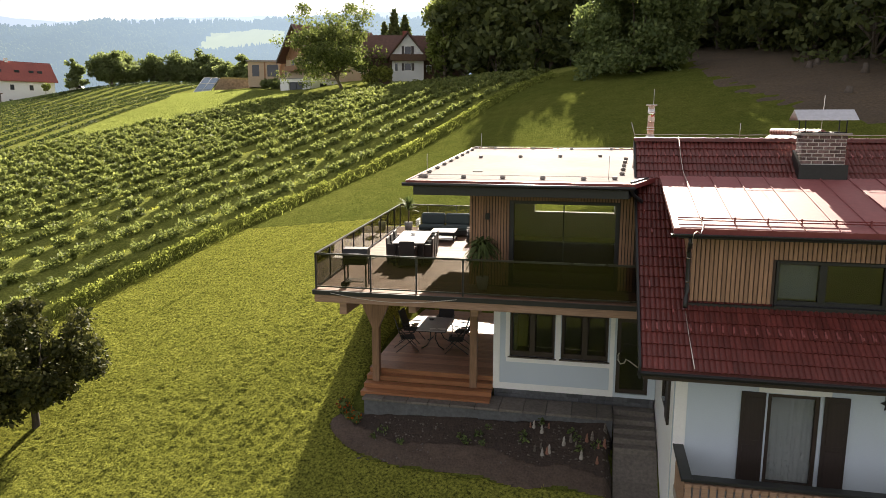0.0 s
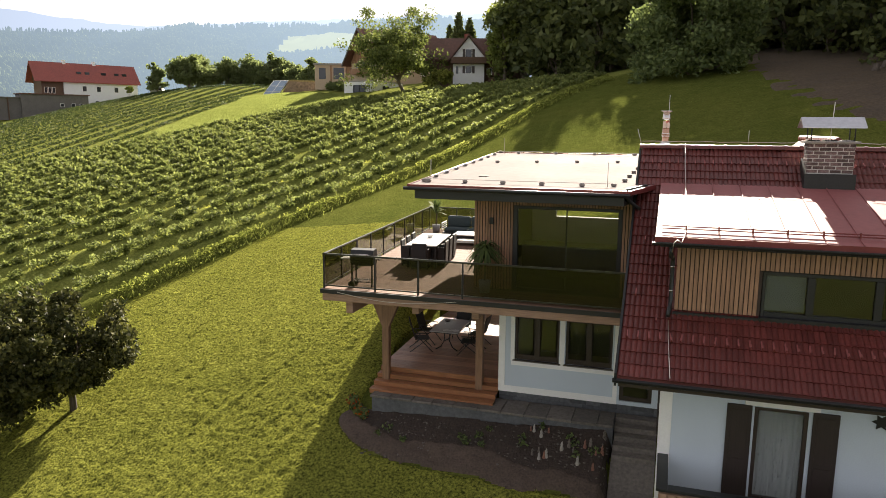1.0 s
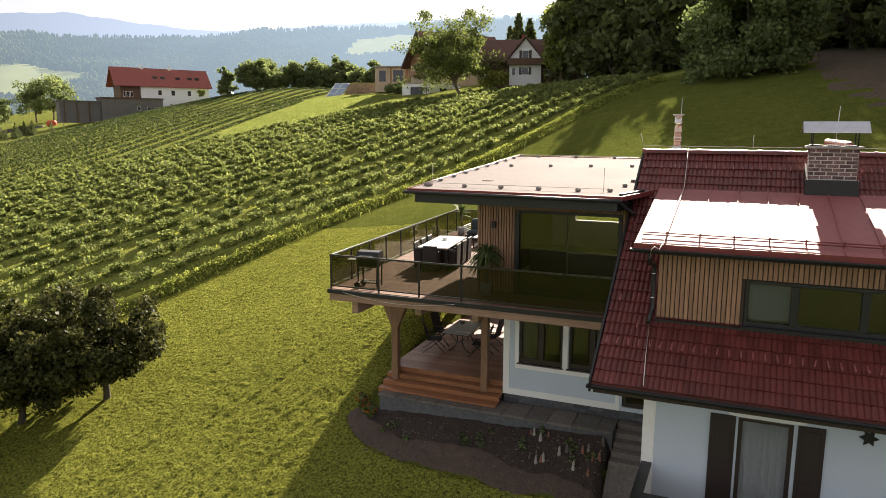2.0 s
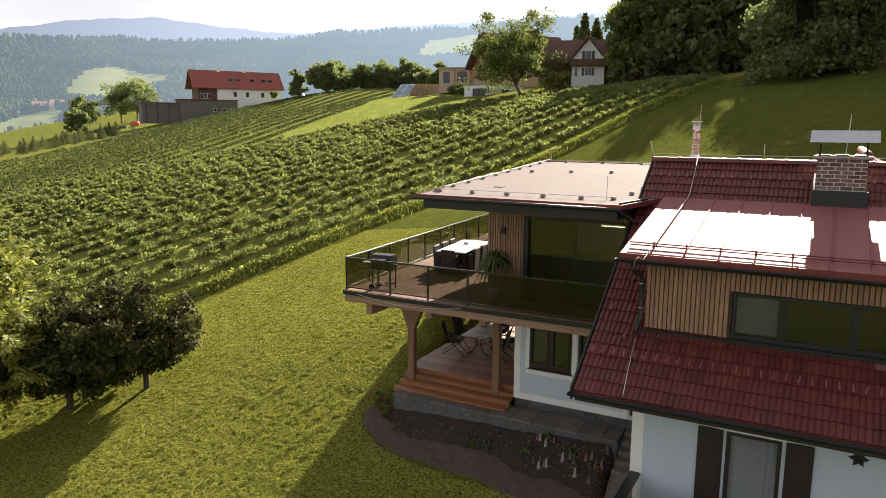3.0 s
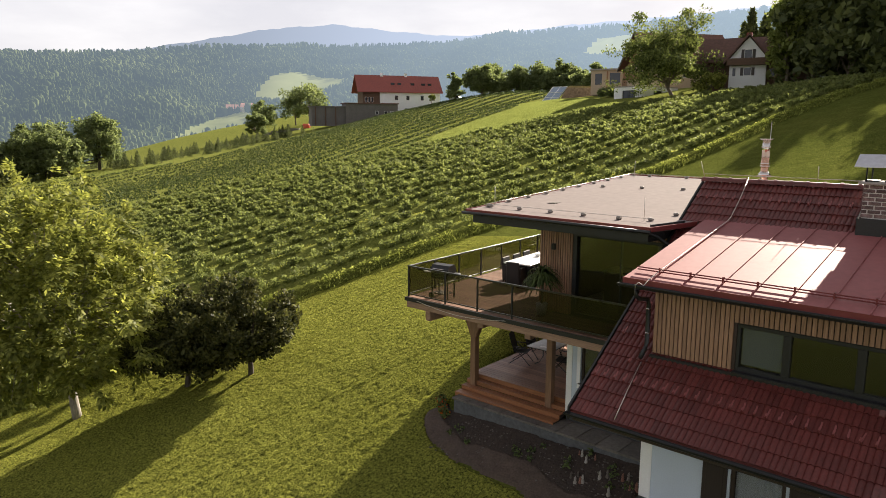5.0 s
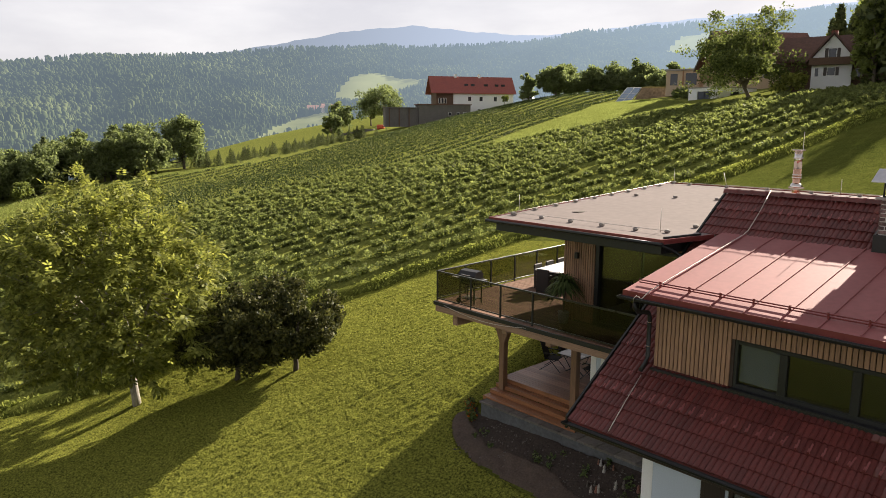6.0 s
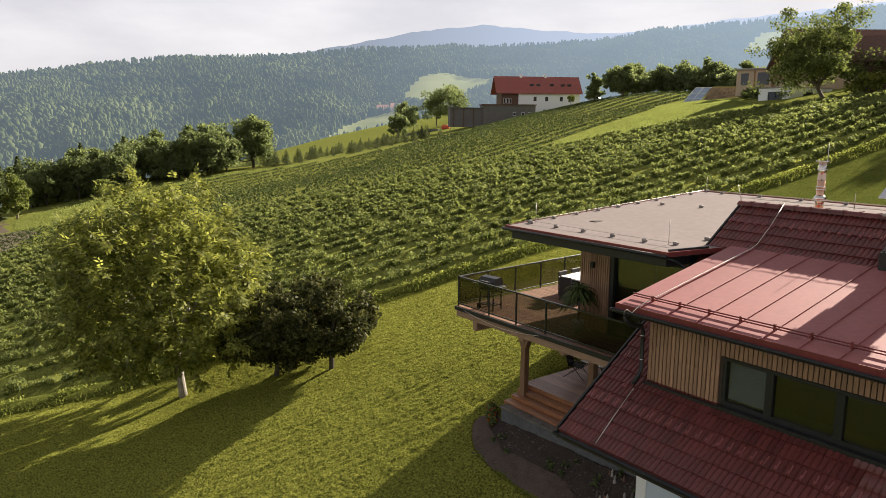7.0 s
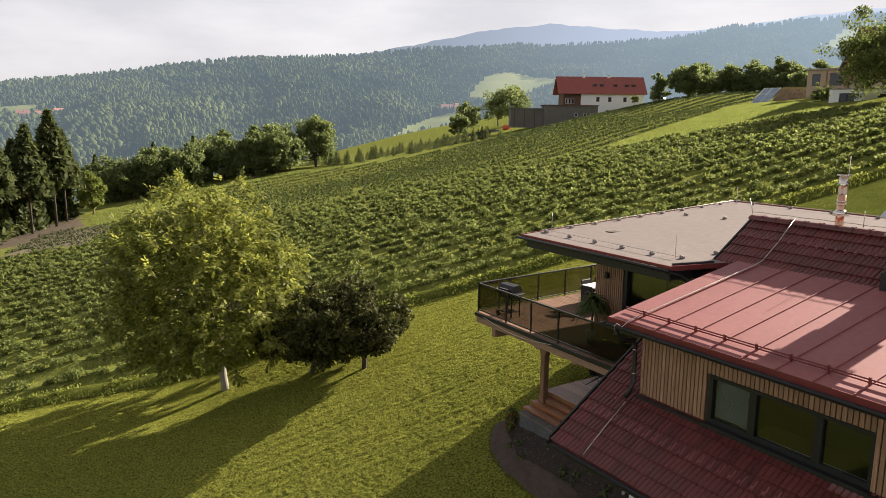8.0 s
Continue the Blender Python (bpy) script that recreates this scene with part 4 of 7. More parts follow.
# wing roof behind the ridge
wing = thing("back_wing", (12.6, 6.0, 5.5), "rear wing with a low red tiled gable roof", "roof")
bm = bmesh.new()
prism(bm, [(12.45, 6.55), (13.1, 7.12), (15.3, 6.0), (15.3, 5.9), (12.45, 5.9)], "y", 3.3, 8.8)
part("roof", bm, M_TILE, wing, "red tiled roof slope")
bm = tube(bmesh.new(), [(0, 0, 0), (0, 0.33, 0.015)], [0.085, 0.105], 10)
cap_me = bpy.data.meshes.new("ridge_cap")
bm.to_mesh(cap_me)
bm.free()
cap_me.materials.append(M_TILE)
for k in range(16):
    piece("ridge_cap", cap_me, pose(13.1, 3.2 + k * 0.35, 7.14), wing)

# ---- upper balcony ----
bal = thing("balcony", (4.0, 3.0, 2.7), "large raised timber balcony with smoked glass railing", "balcony")
SK = -0.085                     # the left edge leans this much per metre
BACK_Y = 12.3


def left_x(y):
    return SK * y


bm = bmesh.new()
prism(bm, [(0.06, 0.04), (8.6, 0.04), (8.6, 1.5), (4.1, 1.5), (4.1, BACK_Y - 0.05), (left_x(BACK_Y) + 0.06, BACK_Y - 0.05)], "z", 2.86, 2.962)
floor_frame = part("deck_frame", bm, M_BEAM, bal, "timber deck frame")
y = 0.035
while y < BACK_Y - 0.15:
    x1 = 8.55 if y < 1.35 else 4.0
    block("board", M_DECKUP, left_x(y) + 0.02, x1, y, y + 0.132, 2.966, 3.0, floor_frame, bevel=0.004)
    y += 0.140
# dark edge profile and the timber edge beam below it
bm = bmesh.new()
box(bm, -0.02, 8.6, -0.03, 0.03, 2.868, 2.985)
part("edge_profile", bm, M_ANTH, bal, "dark metal deck edge")
bm = bmesh.new()
prism(bm, [(left_x(0.03) - 0.02, 0.03), (left_x(0.03) + 0.02, 0.03), (left_x(BACK_Y) + 0.02, BACK_Y), (left_x(BACK_Y) - 0.02, BACK_Y)], "z", 2.868, 2.985)
part("edge_profile", bm, M_ANTH, bal)
bm = bmesh.new()
box(bm, 0.02, 8.6, 0.02, 0.16, 2.66, 2.866, 0.006)
part("edge_beam", bm, M_BEAM, bal, "light timber edge beam")
bm = bmesh.new()
prism(bm, [(left_x(0.17) + 0.03, 0.165), (left_x(0.17) + 0.15, 0.165), (left_x(BACK_Y) + 0.15, BACK_Y - 0.1), (left_x(BACK_Y) + 0.03, BACK_Y - 0.1)], "z", 2.66, 2.866)
part("edge_beam", bm, M_BEAM, bal)
for x in (0.66, 2.5, 4.2):
    y1 = BACK_Y - 0.3 if x < 4 else 2.1
    block("joist", M_BEAM, x, x + 0.20, 0.19 if x < 1 else 0.5, y1, 2.30 if x < 1 else 2.36, 2.655, bal, bevel=0.008)
block("cross_beam", M_BEAM, 0.2, 4.5, 2.06, 2.26, 2.12, 2.355, bal, bevel=0.008)
block("cross_beam", M_BEAM, -0.2, 4.5, 8.9, 9.1, 2.12, 2.355, bal, bevel=0.008)
STEP_Z = -0.38


def post(x, y, z0, z1, cap):
    p = block("post", M_POST, x - 0.105, x + 0.105, y - 0.105, y + 0.105, z0, z1, bal, "square timber post", 0.008)
    if cap:
        bm = bmesh.new()
        prism(bm, [(x - 0.105, 1.43), (x + 0.105, 1.43), (x + 0.40, 2.118), (x - 0.40, 2.118)], "y", y - 0.10, y + 0.10)
        part("bracket", bm, M_POST, p, "flared timber head bracket")


post(1.06, 2.16, STEP_Z, 2.12, True)
post(4.0, 2.22, STEP_Z, 2.12, False)
post(0.45, 9.0, -0.1, 2.12, False)

# railing
RT = 3.985


def rail_run(p0, p1, n, first=True):
    """Posts, panes, handrail and foot rail from p0 to p1, with n bays."""
    a, b = Vector((*p0, 0)), Vector((*p1, 0))
    ang = math.degrees(math.atan2(b.y - a.y, b.x - a.x))
    L = (b - a).length
    d = (b - a).normalized()

    stops = [k * L / n for k in range(n + 1)] if isinstance(n, int) else list(n)

    def run(name, mat, w, z0, z1, s0, s1, label=""):
        me = box_mesh(name, mat, s1 - s0, w, z1 - z0, 0.004)
        return tagged(piece(name, me, pose(*(a + d * (s0 + s1) / 2)[:2], z0, 0, 0, ang), bal), label)
    run("handrail", M_RAILTOP, 0.055, RT - 0.045, RT, -0.03, L + 0.03, "slim metal handrail")
    run("foot_rail", M_RAILTOP, 0.03, 3.06, 3.095, 0, L)
    for k, s in enumerate(stops):
        if k or first:
            me = box_mesh("railing_post", M_ANTH, 0.045, 0.045, RT - 0.045 - 2.99, 0.004)
            tagged(piece("railing_post", me, pose(*(a + d * s)[:2], 2.99, 0, 0, ang), bal), "dark metal railing post")
        if k < len(stops) - 1:
            s0, s1 = s + 0.03, stops[k + 1] - 0.03
            run("glass_panel", M_RAILGLASS, 0.01, 3.10, RT - 0.05, s0, s1, "smoked glass panel")


rail_run((0.06, 0.07), (8.42, 0.07), (0, 1.53, 2.77, 4.0, 8.36))
rail_run((0.06, 0.07), (left_x(BACK_Y) + 0.08, BACK_Y - 0.08), 9, False)
rail_run((left_x(BACK_Y) + 0.08, BACK_Y - 0.08), (4.0, BACK_Y - 0.08), 4, False)
# a loose cable along the deck edge
pts = [(0.5 + 0.18 * k, -0.04, 2.93 - 0.16 * math.sin(math.pi * min(1, k / 19))) for k in range(20)]
cable = rod("cable", M_WIRE, pts, 0.008, None, "", 5)
tagged(cable, "thin pale cable slung along the balcony edge", "cable")

# ---- lower terrace ----
ter = thing("terrace", (2.7, 5.0, -0.5), "low oiled timber terrace with three wide steps", "terrace")
frame_t = block("deck_frame", M_BACKING, 0.85, EX0 - 0.02, 2.5, 9.5, -0.35, 0.012, ter, "dark deck frame")
y = 2.44
while y < 9.4:
    x0 = 0.74 - 0.03 * (y - 2.4)
    block("board", M_DECKLOW, x0, EX0 - 0.02, y, y + 0.138, 0.018, 0.05, frame_t, bevel=0.004)
    y += 0.145
block("riser", M_STEPWOOD, 0.76, EX0 - 0.02, 2.42, 2.436, -0.10, 0.046, ter)
for k, (y0, y1, z) in enumerate(((2.15, 2.42, -0.10), (1.86, 2.15, -0.245), (1.52, 1.86, STEP_Z))):
    st = block("step", M_BACKING, 0.80, EX0 - 0.02, y0 + 0.03, y1 + 0.02, z - 0.15, z - 0.035, ter, "oiled timber step")
    block("board", M_STEPWOOD, 0.74, EX0 - 0.01, y0, y0 + (y1 - y0) / 2 - 0.004, z - 0.032, z, st)
    block("board", M_STEPWOOD, 0.74, EX0 - 0.01, y0 + (y1 - y0) / 2 + 0.002, y1 - 0.002, z - 0.032, z, st)
    block("riser", M_STEPWOOD, 0.745, EX0 - 0.01, y0 + 0.012, y0 + 0.028, z - 0.145, z - 0.034, st)

# stone-edged strip in front
pav = thing("paving_strip", (4.4, 1.4, -1.1), "strip of worn grey paving slabs on a dark stone kerb", "pavement", kind="structure")
block("kerb", M_PLINTH, 0.95, 7.98, 1.24, 2.2, -1.35, -0.525, pav, "dark rough stone kerb")
x = 0.90
while x < 7.9:
    w = min(0.62 + 0.10 * rng.random(), 7.99 - x)
    block("slab", M_STONE, x, x + w - 0.012, 1.19 + 0.01 * rng.random(), 2.18, -0.52, -0.45 + 0.006 * rng.random(), pav, bevel=0.012)
    x += w
# garden steps
gs = thing("garden_steps", (8.5, 0.6, -1.5), "grey stone garden steps beside the house wall", "steps", kind="structure")
for k in range(5):
    y1 = 2.18 - 0.30 * k
    z = -0.45 - 0.140 * k
    block("step", M_STONE, 8.0 + 0.012 * rng.random(), 9.11, y1 - 0.34, y1, z - 0.4, z, gs, bevel=0.015)
# below them a sloping path of wide slabs
fall = [(0.68, -1.13), (0.0, -1.62), (-0.8, -2.02), (-1.6, -2.42), (-2.4, -2.80), (-3.2, -3.08), (-4.0, -3.2)]
for (ya, za), (yb, zb) in zip(fall, fall[1:]):
    bm = bmesh.new()
    prism(bm, [(ya - 0.006, za), (yb + 0.006, zb), (yb + 0.006, zb - 0.3), (ya - 0.006, za - 0.3)], "x", 8.0, 9.11)
    part("slab", bm, M_STONE, gs, "worn grey-brown path slab")
# dark shutter leaf standing open on the terrace side
osh = block("shutter", M_SHUTTER, 4.14, 4.56, 6.2, 6.245, 0.55, 2.05, ext, "dark brown wooden shutter, standing open")
for z0, z1 in ((0.65, 1.22), (1.34, 1.95)):
    block("panel", M_SHUTTER, 4.20, 4.50, 6.19, 6.2, z0, z1, osh)

# ---- planting ----
def leaf_quads(c, size, stretch=1.6, up=0.0, r=None):
    """Diamond leaves at places c, turned at random; up draws them towards lying flat."""
    r = r or rng
    n = len(c)
    a = r.normal(size=(n, 3))
    a /= np.linalg.norm(a, axis=1)[:, None]
    nrm = r.normal(size=(n, 3))
    nrm[:, 2] += up
    b = np.cross(nrm, a)
    b /= np.linalg.norm(b, axis=1)[:, None] + 1e-9
    s = (size * (0.6 + 0.8 * r.random(n)))[:, None]
    a, b = a * s * stretch / 2, b * s / 2
    v = np.stack([c - a, c + b - a * 0.1, c + a, c - b - a * 0.1], 1).reshape(-1, 3)
    return v, np.arange(4 * n).reshape(-1, 4)


def blob(n_pts, centre, rad, r=None):
    """Points in a rounded clump, more of them near its skin."""
    r = r or rng
    d = r.normal(size=(n_pts, 3))
    d /= np.linalg.norm(d, axis=1)[:, None]
    return centre + d * (r.random(n_pts) ** 0.45)[:, None] * rad


def limb(bm, p0, p1, r0, r1, bend, r, steps=5, sides=7):
    p0, p1 = Vector(p0), Vector(p1)
    k = Vector(r.normal(size=3)) * bend
    pts = [p0.lerp(p1, i / steps) + k * math.sin(math.pi * i / steps) for i in range(steps + 1)]
    tube(bm, pts, [r0 + (r1 - r0) * i / steps for i in range(steps + 1)], sides)
    return pts


def tree(name, x, y, height, crown_r, label, leaf_mat, bark_mat, clumps=60, per=120, leaf=0.12, base_h=0.25, trunk_r=0.12, seed=1, flat=1.0, group="", lean=(0, 0), clump_r=0.28, hollow=0.5, ragged=0.3, skirt=0.75):
    """A broadleaf tree: tapered trunk, limbs to the clumps, and a crown of leaves in uneven clumps."""
    r = np.random.default_rng(seed)
    z = gz1(x, y)
    t = thing(name, (x, y, z), label, "tree", group)
    bm = bmesh.new()
    top = Vector((x + lean[0], y + lean[1], z + height * (base_h + 0.25)))
    limb(bm, (x, y, z - 0.15), top, trunk_r, trunk_r * 0.6, 0.05 * height * 0.2, r, 6, 10)
    cz = z + height * (base_h + (1 - base_h) / 2)
    half = height * (1 - base_h) / 2
    cs = []
    while len(cs) < clumps:
        d = r.normal(size=3)
        d /= np.linalg.norm(d)
        q = (hollow + (1 - hollow) * r.random()) * (0.82 + ragged * noise.noise(Vector(d * 1.7) + Vector((seed * 3.1, 0, 0))))
        if d[2] < 0:
            d[:2] /= max(0.35, math.hypot(d[0], d[1])) ** skirt
        p = np.array([x + lean[0] + d[0] * crown_r * q, y + lean[1] + d[1] * crown_r * q, cz + d[2] * half * q * flat])
        cs.append(p)
    for p in cs[:: max(1, clumps // 14)]:
        q = Vector(p) * 0.85 + top * 0.15
        limb(bm, Vector((x, y, z + height * base_h * 0.85)).lerp(top, 0.3 + 0.6 * r.random()), q, trunk_r * 0.42, trunk_r * 0.08, 0.04 * height, r, 4, 5)
    part("trunk", bm, bark_mat, t, "")
    pts = np.concatenate([blob(int(per * (0.6 + 0.8 * r.random())), c, np.array([1, 1, 0.75]) * crown_r * clump_r * (0.7 + 0.7 * r.random()), r) for c in cs])
    v, f = leaf_quads(pts, leaf, 1.7, 0.4, r)
    sheet("crown", v, f, leaf_mat, t, "")
    return t


def spruce(name, x, y, height, rad, label, seed=1, group="", mat=None, dens=1.0, bare=0.12):
    """A conifer: straight trunk and drooping tiers of needled branches."""
    r = np.random.default_rng(seed)
    z = gz1(x, y)
    t = thing(name, (x, y, z), label, "tree", group)
    part("trunk", tube(bmesh.new(), [(x, y, z - 0.2), (x, y, z + height * 0.5), (x, y, z + height * 0.98)], [height * 0.012, height * 0.008, 0.02], 7), M_BARKDARK, t)
    pts = []
    tiers = int(14 + height * 0.6)
    for k in range(tiers):
        h = bare + (1 - bare) * k / tiers
        R = rad * (1 - h) ** 0.8 * (0.8 + 0.4 * r.random())
        for a in np.linspace(0, 2 * math.pi, 7, endpoint=False) + r.random() * 6:
            m = max(3, int(dens * 9 * R))
            s = np.sqrt(r.random(m))
            pts.append(np.stack([x + np.cos(a) * R * s, y + np.sin(a) * R * s, z + height * h - 0.28 * R * s + 0.1 * r.normal(size=m)], 1) + r.normal(size=(m, 3)) * 0.13 * R)
    v, f = leaf_quads(np.concatenate(pts), height * 0.032, 2.2, 1.5, r)
    sheet("crown", v, f, mat or M_NEEDLE, t)
    return t


# the garden trees
def walnut(x, y, height, crown_r, base_h, lean, shoots, seed):
    """A walnut: pale trunk, spreading limbs, and shoots that carry feathered leaves of seven leaflets."""
    r = np.random.default_rng(seed)
    z = gz1(x, y)
    t = thing("walnut_tree", (x, y, z), "young walnut tree with light green feathered leaves on the lawn", "tree", "garden trees")
    fork = Vector((x + 0.25 * lean[0], y + 0.25 * lean[1], z + height * 0.27))
    bm = bmesh.new()
    limb(bm, (x, y, z - 0.15), fork, 0.20, 0.15, 0.03, r, 5, 12)
    c0 = np.array([x + lean[0], y + lean[1], z + height * (base_h + (1 - base_h) * 0.48)])
    half = np.array([crown_r, crown_r, height * (1 - base_h) * 0.5])
    tips, outs = [], []
    while len(tips) < shoots:
        d = r.normal(size=3)
        d /= np.linalg.norm(d)
        lump = noise.noise(Vector(d * 2.3) + Vector((seed, 0, 0))) + 0.5 * noise.noise(Vector(d * 5.5) + Vector((0, seed, 0)))
        if lump < -0.34:
            continue
        q = (0.46 + 0.54 * r.random() ** 0.6) * (0.90 + 0.40 * lump)
        if d[2] < 0:
            d[:2] /= max(0.45, math.hypot(d[0], d[1])) ** 0.8
            q *= 0.93
        tips.append(c0 + d * half * q)
        o = d + np.array([0, 0, 0.25]) + 0.35 * r.normal(size=3)
        outs.append(o / np.linalg.norm(o))
    tips, outs = np.array(tips), np.array(outs)
    for k in range(11):
        p = Vector(tips[k * 7]) * 0.8 + fork * 0.2
        limb(bm, fork - Vector((0, 0, 0.3 * r.random())), p, 0.085, 0.02, 0.35, r, 6, 7)
    for k in range(0, shoots, 9):
        a = Vector(tips[k])
        limb(bm, a.lerp(Vector(c0), 0.45), a, 0.022, 0.006, 0.12, r, 3, 4)
    part("trunk", bm, M_BARKPALE, t, "pale grey trunk and limbs")
    nl = 8
    o = np.repeat(outs, nl, 0)
    b0 = np.repeat(tips, nl, 0) + o * (0.5 * r.random((len(o), 1)) - 0.38) + 0.07 * r.normal(size=o.shape)
    ra = o * 0.65 + 0.55 * r.normal(size=o.shape)
    ra[:, 2] -= 0.12
    ra /= np.linalg.norm(ra, axis=1)[:, None]
    sd = np.cross(ra, np.array([0, 0, 1.0])) + 0.25 * r.normal(size=o.shape)
    sd /= np.linalg.norm(sd, axis=1)[:, None]
    nm = np.cross(sd, ra)
    ln = (0.34 + 0.18 * r.random(len(o)))[:, None]
    vs = []
    for along, side in ((0.35, -1), (0.35, 1), (0.62, -1), (0.62, 1), (0.88, -1), (0.88, 1), (1.0, 0)):
        c = b0 + ra * ln * along
        g = ra * (1.0 if side == 0 else 0.5) + sd * side * 0.85 + 0.18 * r.normal(size=o.shape)
        g[:, 2] -= 0.28
        g /= np.linalg.norm(g, axis=1)[:, None]
        w = np.cross(nm, g)
        L = (0.19 + 0.09 * r.random(len(o)))[:, None]
        vs.append(np.stack([c, c + g * L * 0.5 + w * L * 0.26, c + g * L, c + g * L * 0.5 - w * L * 0.26], 1))
    v = np.concatenate(vs).reshape(-1, 3)
    sheet("crown", v, np.arange(len(v)).reshape(-1, 4), M_WALNUT, t)
    return t


def dome_tree(x, y, height, crown_r, lean, clumps, per, seed, label):
    """A low fruit tree: short dark trunk under a dense dome whose underside is cut nearly level."""
    r = np.random.default_rng(seed)
    z = gz1(x, y)
    t = thing("plum_tree", (x, y, z), label, "tree", "garden trees")
    fork = Vector((x + 0.15 * lean[0], y + 0.15 * lean[1], z + 0.85))
    bm = bmesh.new()
    limb(bm, (x, y, z - 0.12), fork, 0.12, 0.10, 0.04, r, 5, 10)
    cs = []
    while len(cs) < clumps:
        d = r.normal(size=3)
        d /= np.linalg.norm(d)
        d[2] = abs(d[2]) if d[2] > -0.55 else d[2]
        q = (0.45 + 0.55 * r.random() ** 0.7) * (0.92 + 0.3 * noise.noise(Vector(d * 2.0) + Vector((seed, 0, 0))))
        if d[2] < 0:
            q *= 0.8
        cs.append(np.array([x + lean[0] + d[0] * crown_r * q, y + lean[1] + d[1] * crown_r * q, z + 1.45 + d[2] * (height - 1.55) * q * (1.0 if d[2] > 0 else 0.25)]))
    for p in cs[:: max(1, clumps // 14)]:
        limb(bm, fork, Vector(p) * 0.85 + fork * 0.15, 0.06, 0.012, 0.15, r, 4, 6)
    part("trunk", bm, M_BARKDARK, t)
    pts = np.concatenate([blob(int(per * (0.6 + 0.8 * r.random())), c, np.array([1, 1, 0.8]) * (0.30 + 0.22 * r.random()), r) for c in cs])
    v, f = leaf_quads(pts, 0.10, 1.5, 0.7, r)
    sheet("crown", v, f, M_DARK, t)
    return t


T1, T2, T3 = (-14.9, -4.6), (-9.5, 0.35), (-11.7, -1.35)
walnut(*T1, 10.0, 5.2, 0.10, (-0.85, -0.5), 1050, 5)
dome_tree(*T2, 4.5, 2.75, (-0.5, -0.15), 165, 170, 11, "low round tree with dense dark leaves on the lawn")
dome_tree(*T3, 4.5, 2.9, (0.35, 0.4), 165, 170, 12, "low round dark tree close beside another on the lawn")


# rows of bushes on the slope
U = np.array([0.339, 0.941])                       # along the rows
N = np.array([-0.941, 0.339])                      # from row to row, away from the lawn
V1 = [(-23.5, -16), (-17.3, 0), (-15.6, 6), (-10.0, 19.5), (-5.2, 33), (2.6, 56), (-6, 78), (-20, 82), (-36, 77), (-44, 69), (-52, 58), (-65, 43), (-72, 21), (-82, 0), (-100, -20), (-60, -40), (-28, -32)]
row_edge = np.array([-17.2, 0.0])
SPACE = 2.85
for k in range(23):
    start = row_edge + N * (1.5 + SPACE * k)
    s = np.arange(-45, 105, 0.62)
    s = s + rng.normal(size=len(s)) * 0.15
    x, y = start[0] + U[0] * s, start[1] + U[1] * s
    off = rng.normal(size=len(s)) * 0.09
    x, y = x + N[0] * off, y + N[1] * off
    ok = inside(V1, x, y) & (rng.random(len(s)) > 0.06)
    x, y, s = x[ok], y[ok], s[ok]
    if len(x) < 6:
        continue
    z = ground_z(x, y) + 0.18
    dist = np.hypot(x - 14, y + 15)
    allv, sz = [], []
    for bx, by, bz, dd in zip(x, y, z, dist):
        m = int(np.clip(7200 / dd, 48, 200))
        grow = 0.76 + 0.44 * rng.random()
        hh, w = 0.66 * grow, 0.42 * grow
        # a few shoots of their own make each bush uneven
        for j in range(3):
            al, ac = 0.20 * rng.normal() * grow, 0.12 * rng.normal() * grow
            o = (U[0] * al + N[0] * ac, U[1] * al + N[1] * ac)
            h1 = hh * (0.75 + 0.35 * rng.random())
            allv.append(blob(m // 3, np.array([bx + o[0], by + o[1], bz + h1 * 0.55]), np.array([w * 0.72, w * 0.72, h1 * 0.5])))
            sz.append(np.full(m // 3, np.clip(0.0022 * dd, 0.06, 0.18)))
    v, f = leaf_quads(np.concatenate(allv), np.concatenate(sz), 1.6, 0.5)
    row = sheet("bush_row", v, f, M_BUSH)
    tagged(row, "row of knee-high berry bushes on the grassy slope", "bushes", "bush rows", "stuff")

V2 = [(-58, 54), (-57, 61), (-60, 73), (-65, 94), (-73, 108), (-78, 124), (-84, 160), (-150, 175), (-152, 150), (-134, 108), (-131, 77), (-136, 62), (-141, 46), (-138, 28), (-120, 12), (-112, 3), (-117, -8), (-100, -14), (-88, -6), (-76, 23)]
U2 = np.array([-0.24, 0.97])
N2 = np.array([-0.97, -0.24])
for k in range(29):
    start = np.array([-40.0, 0.0]) + N2 * 4.1 * k
    s = np.arange(-40, 190, 0.62)
    s = s + rng.normal(size=len(s)) * 0.08
    x, y = start[0] + U2[0] * s, start[1] + U2[1] * s
    ok = inside(V2, x, y) & (rng.random(len(s)) > 0.03)
    x, y = x[ok], y[ok]
    if len(x) < 6:
        continue
    z = ground_z(x, y)
    m = 24
    grow = np.repeat(0.85 + 0.3 * rng.random(len(x)), m)[:, None]
    d3 = rng.normal(size=(len(x) * m, 3))
    d3 /= np.linalg.norm(d3, axis=1)[:, None]
    c = np.repeat(np.stack([x, y, z + 0.28], 1), m, 0) + d3 * grow * (rng.random(len(d3)) ** 0.4)[:, None] * np.array([0.27, 0.42, 0.30])
    v, f = leaf_quads(c, np.full(len(c), 0.17), 1.4, 0.4)
    tagged(sheet("vine_row", v, f, M_VINE), "trimmed dark green vine row on the far slope", "vines", "vine rows", "stuff")

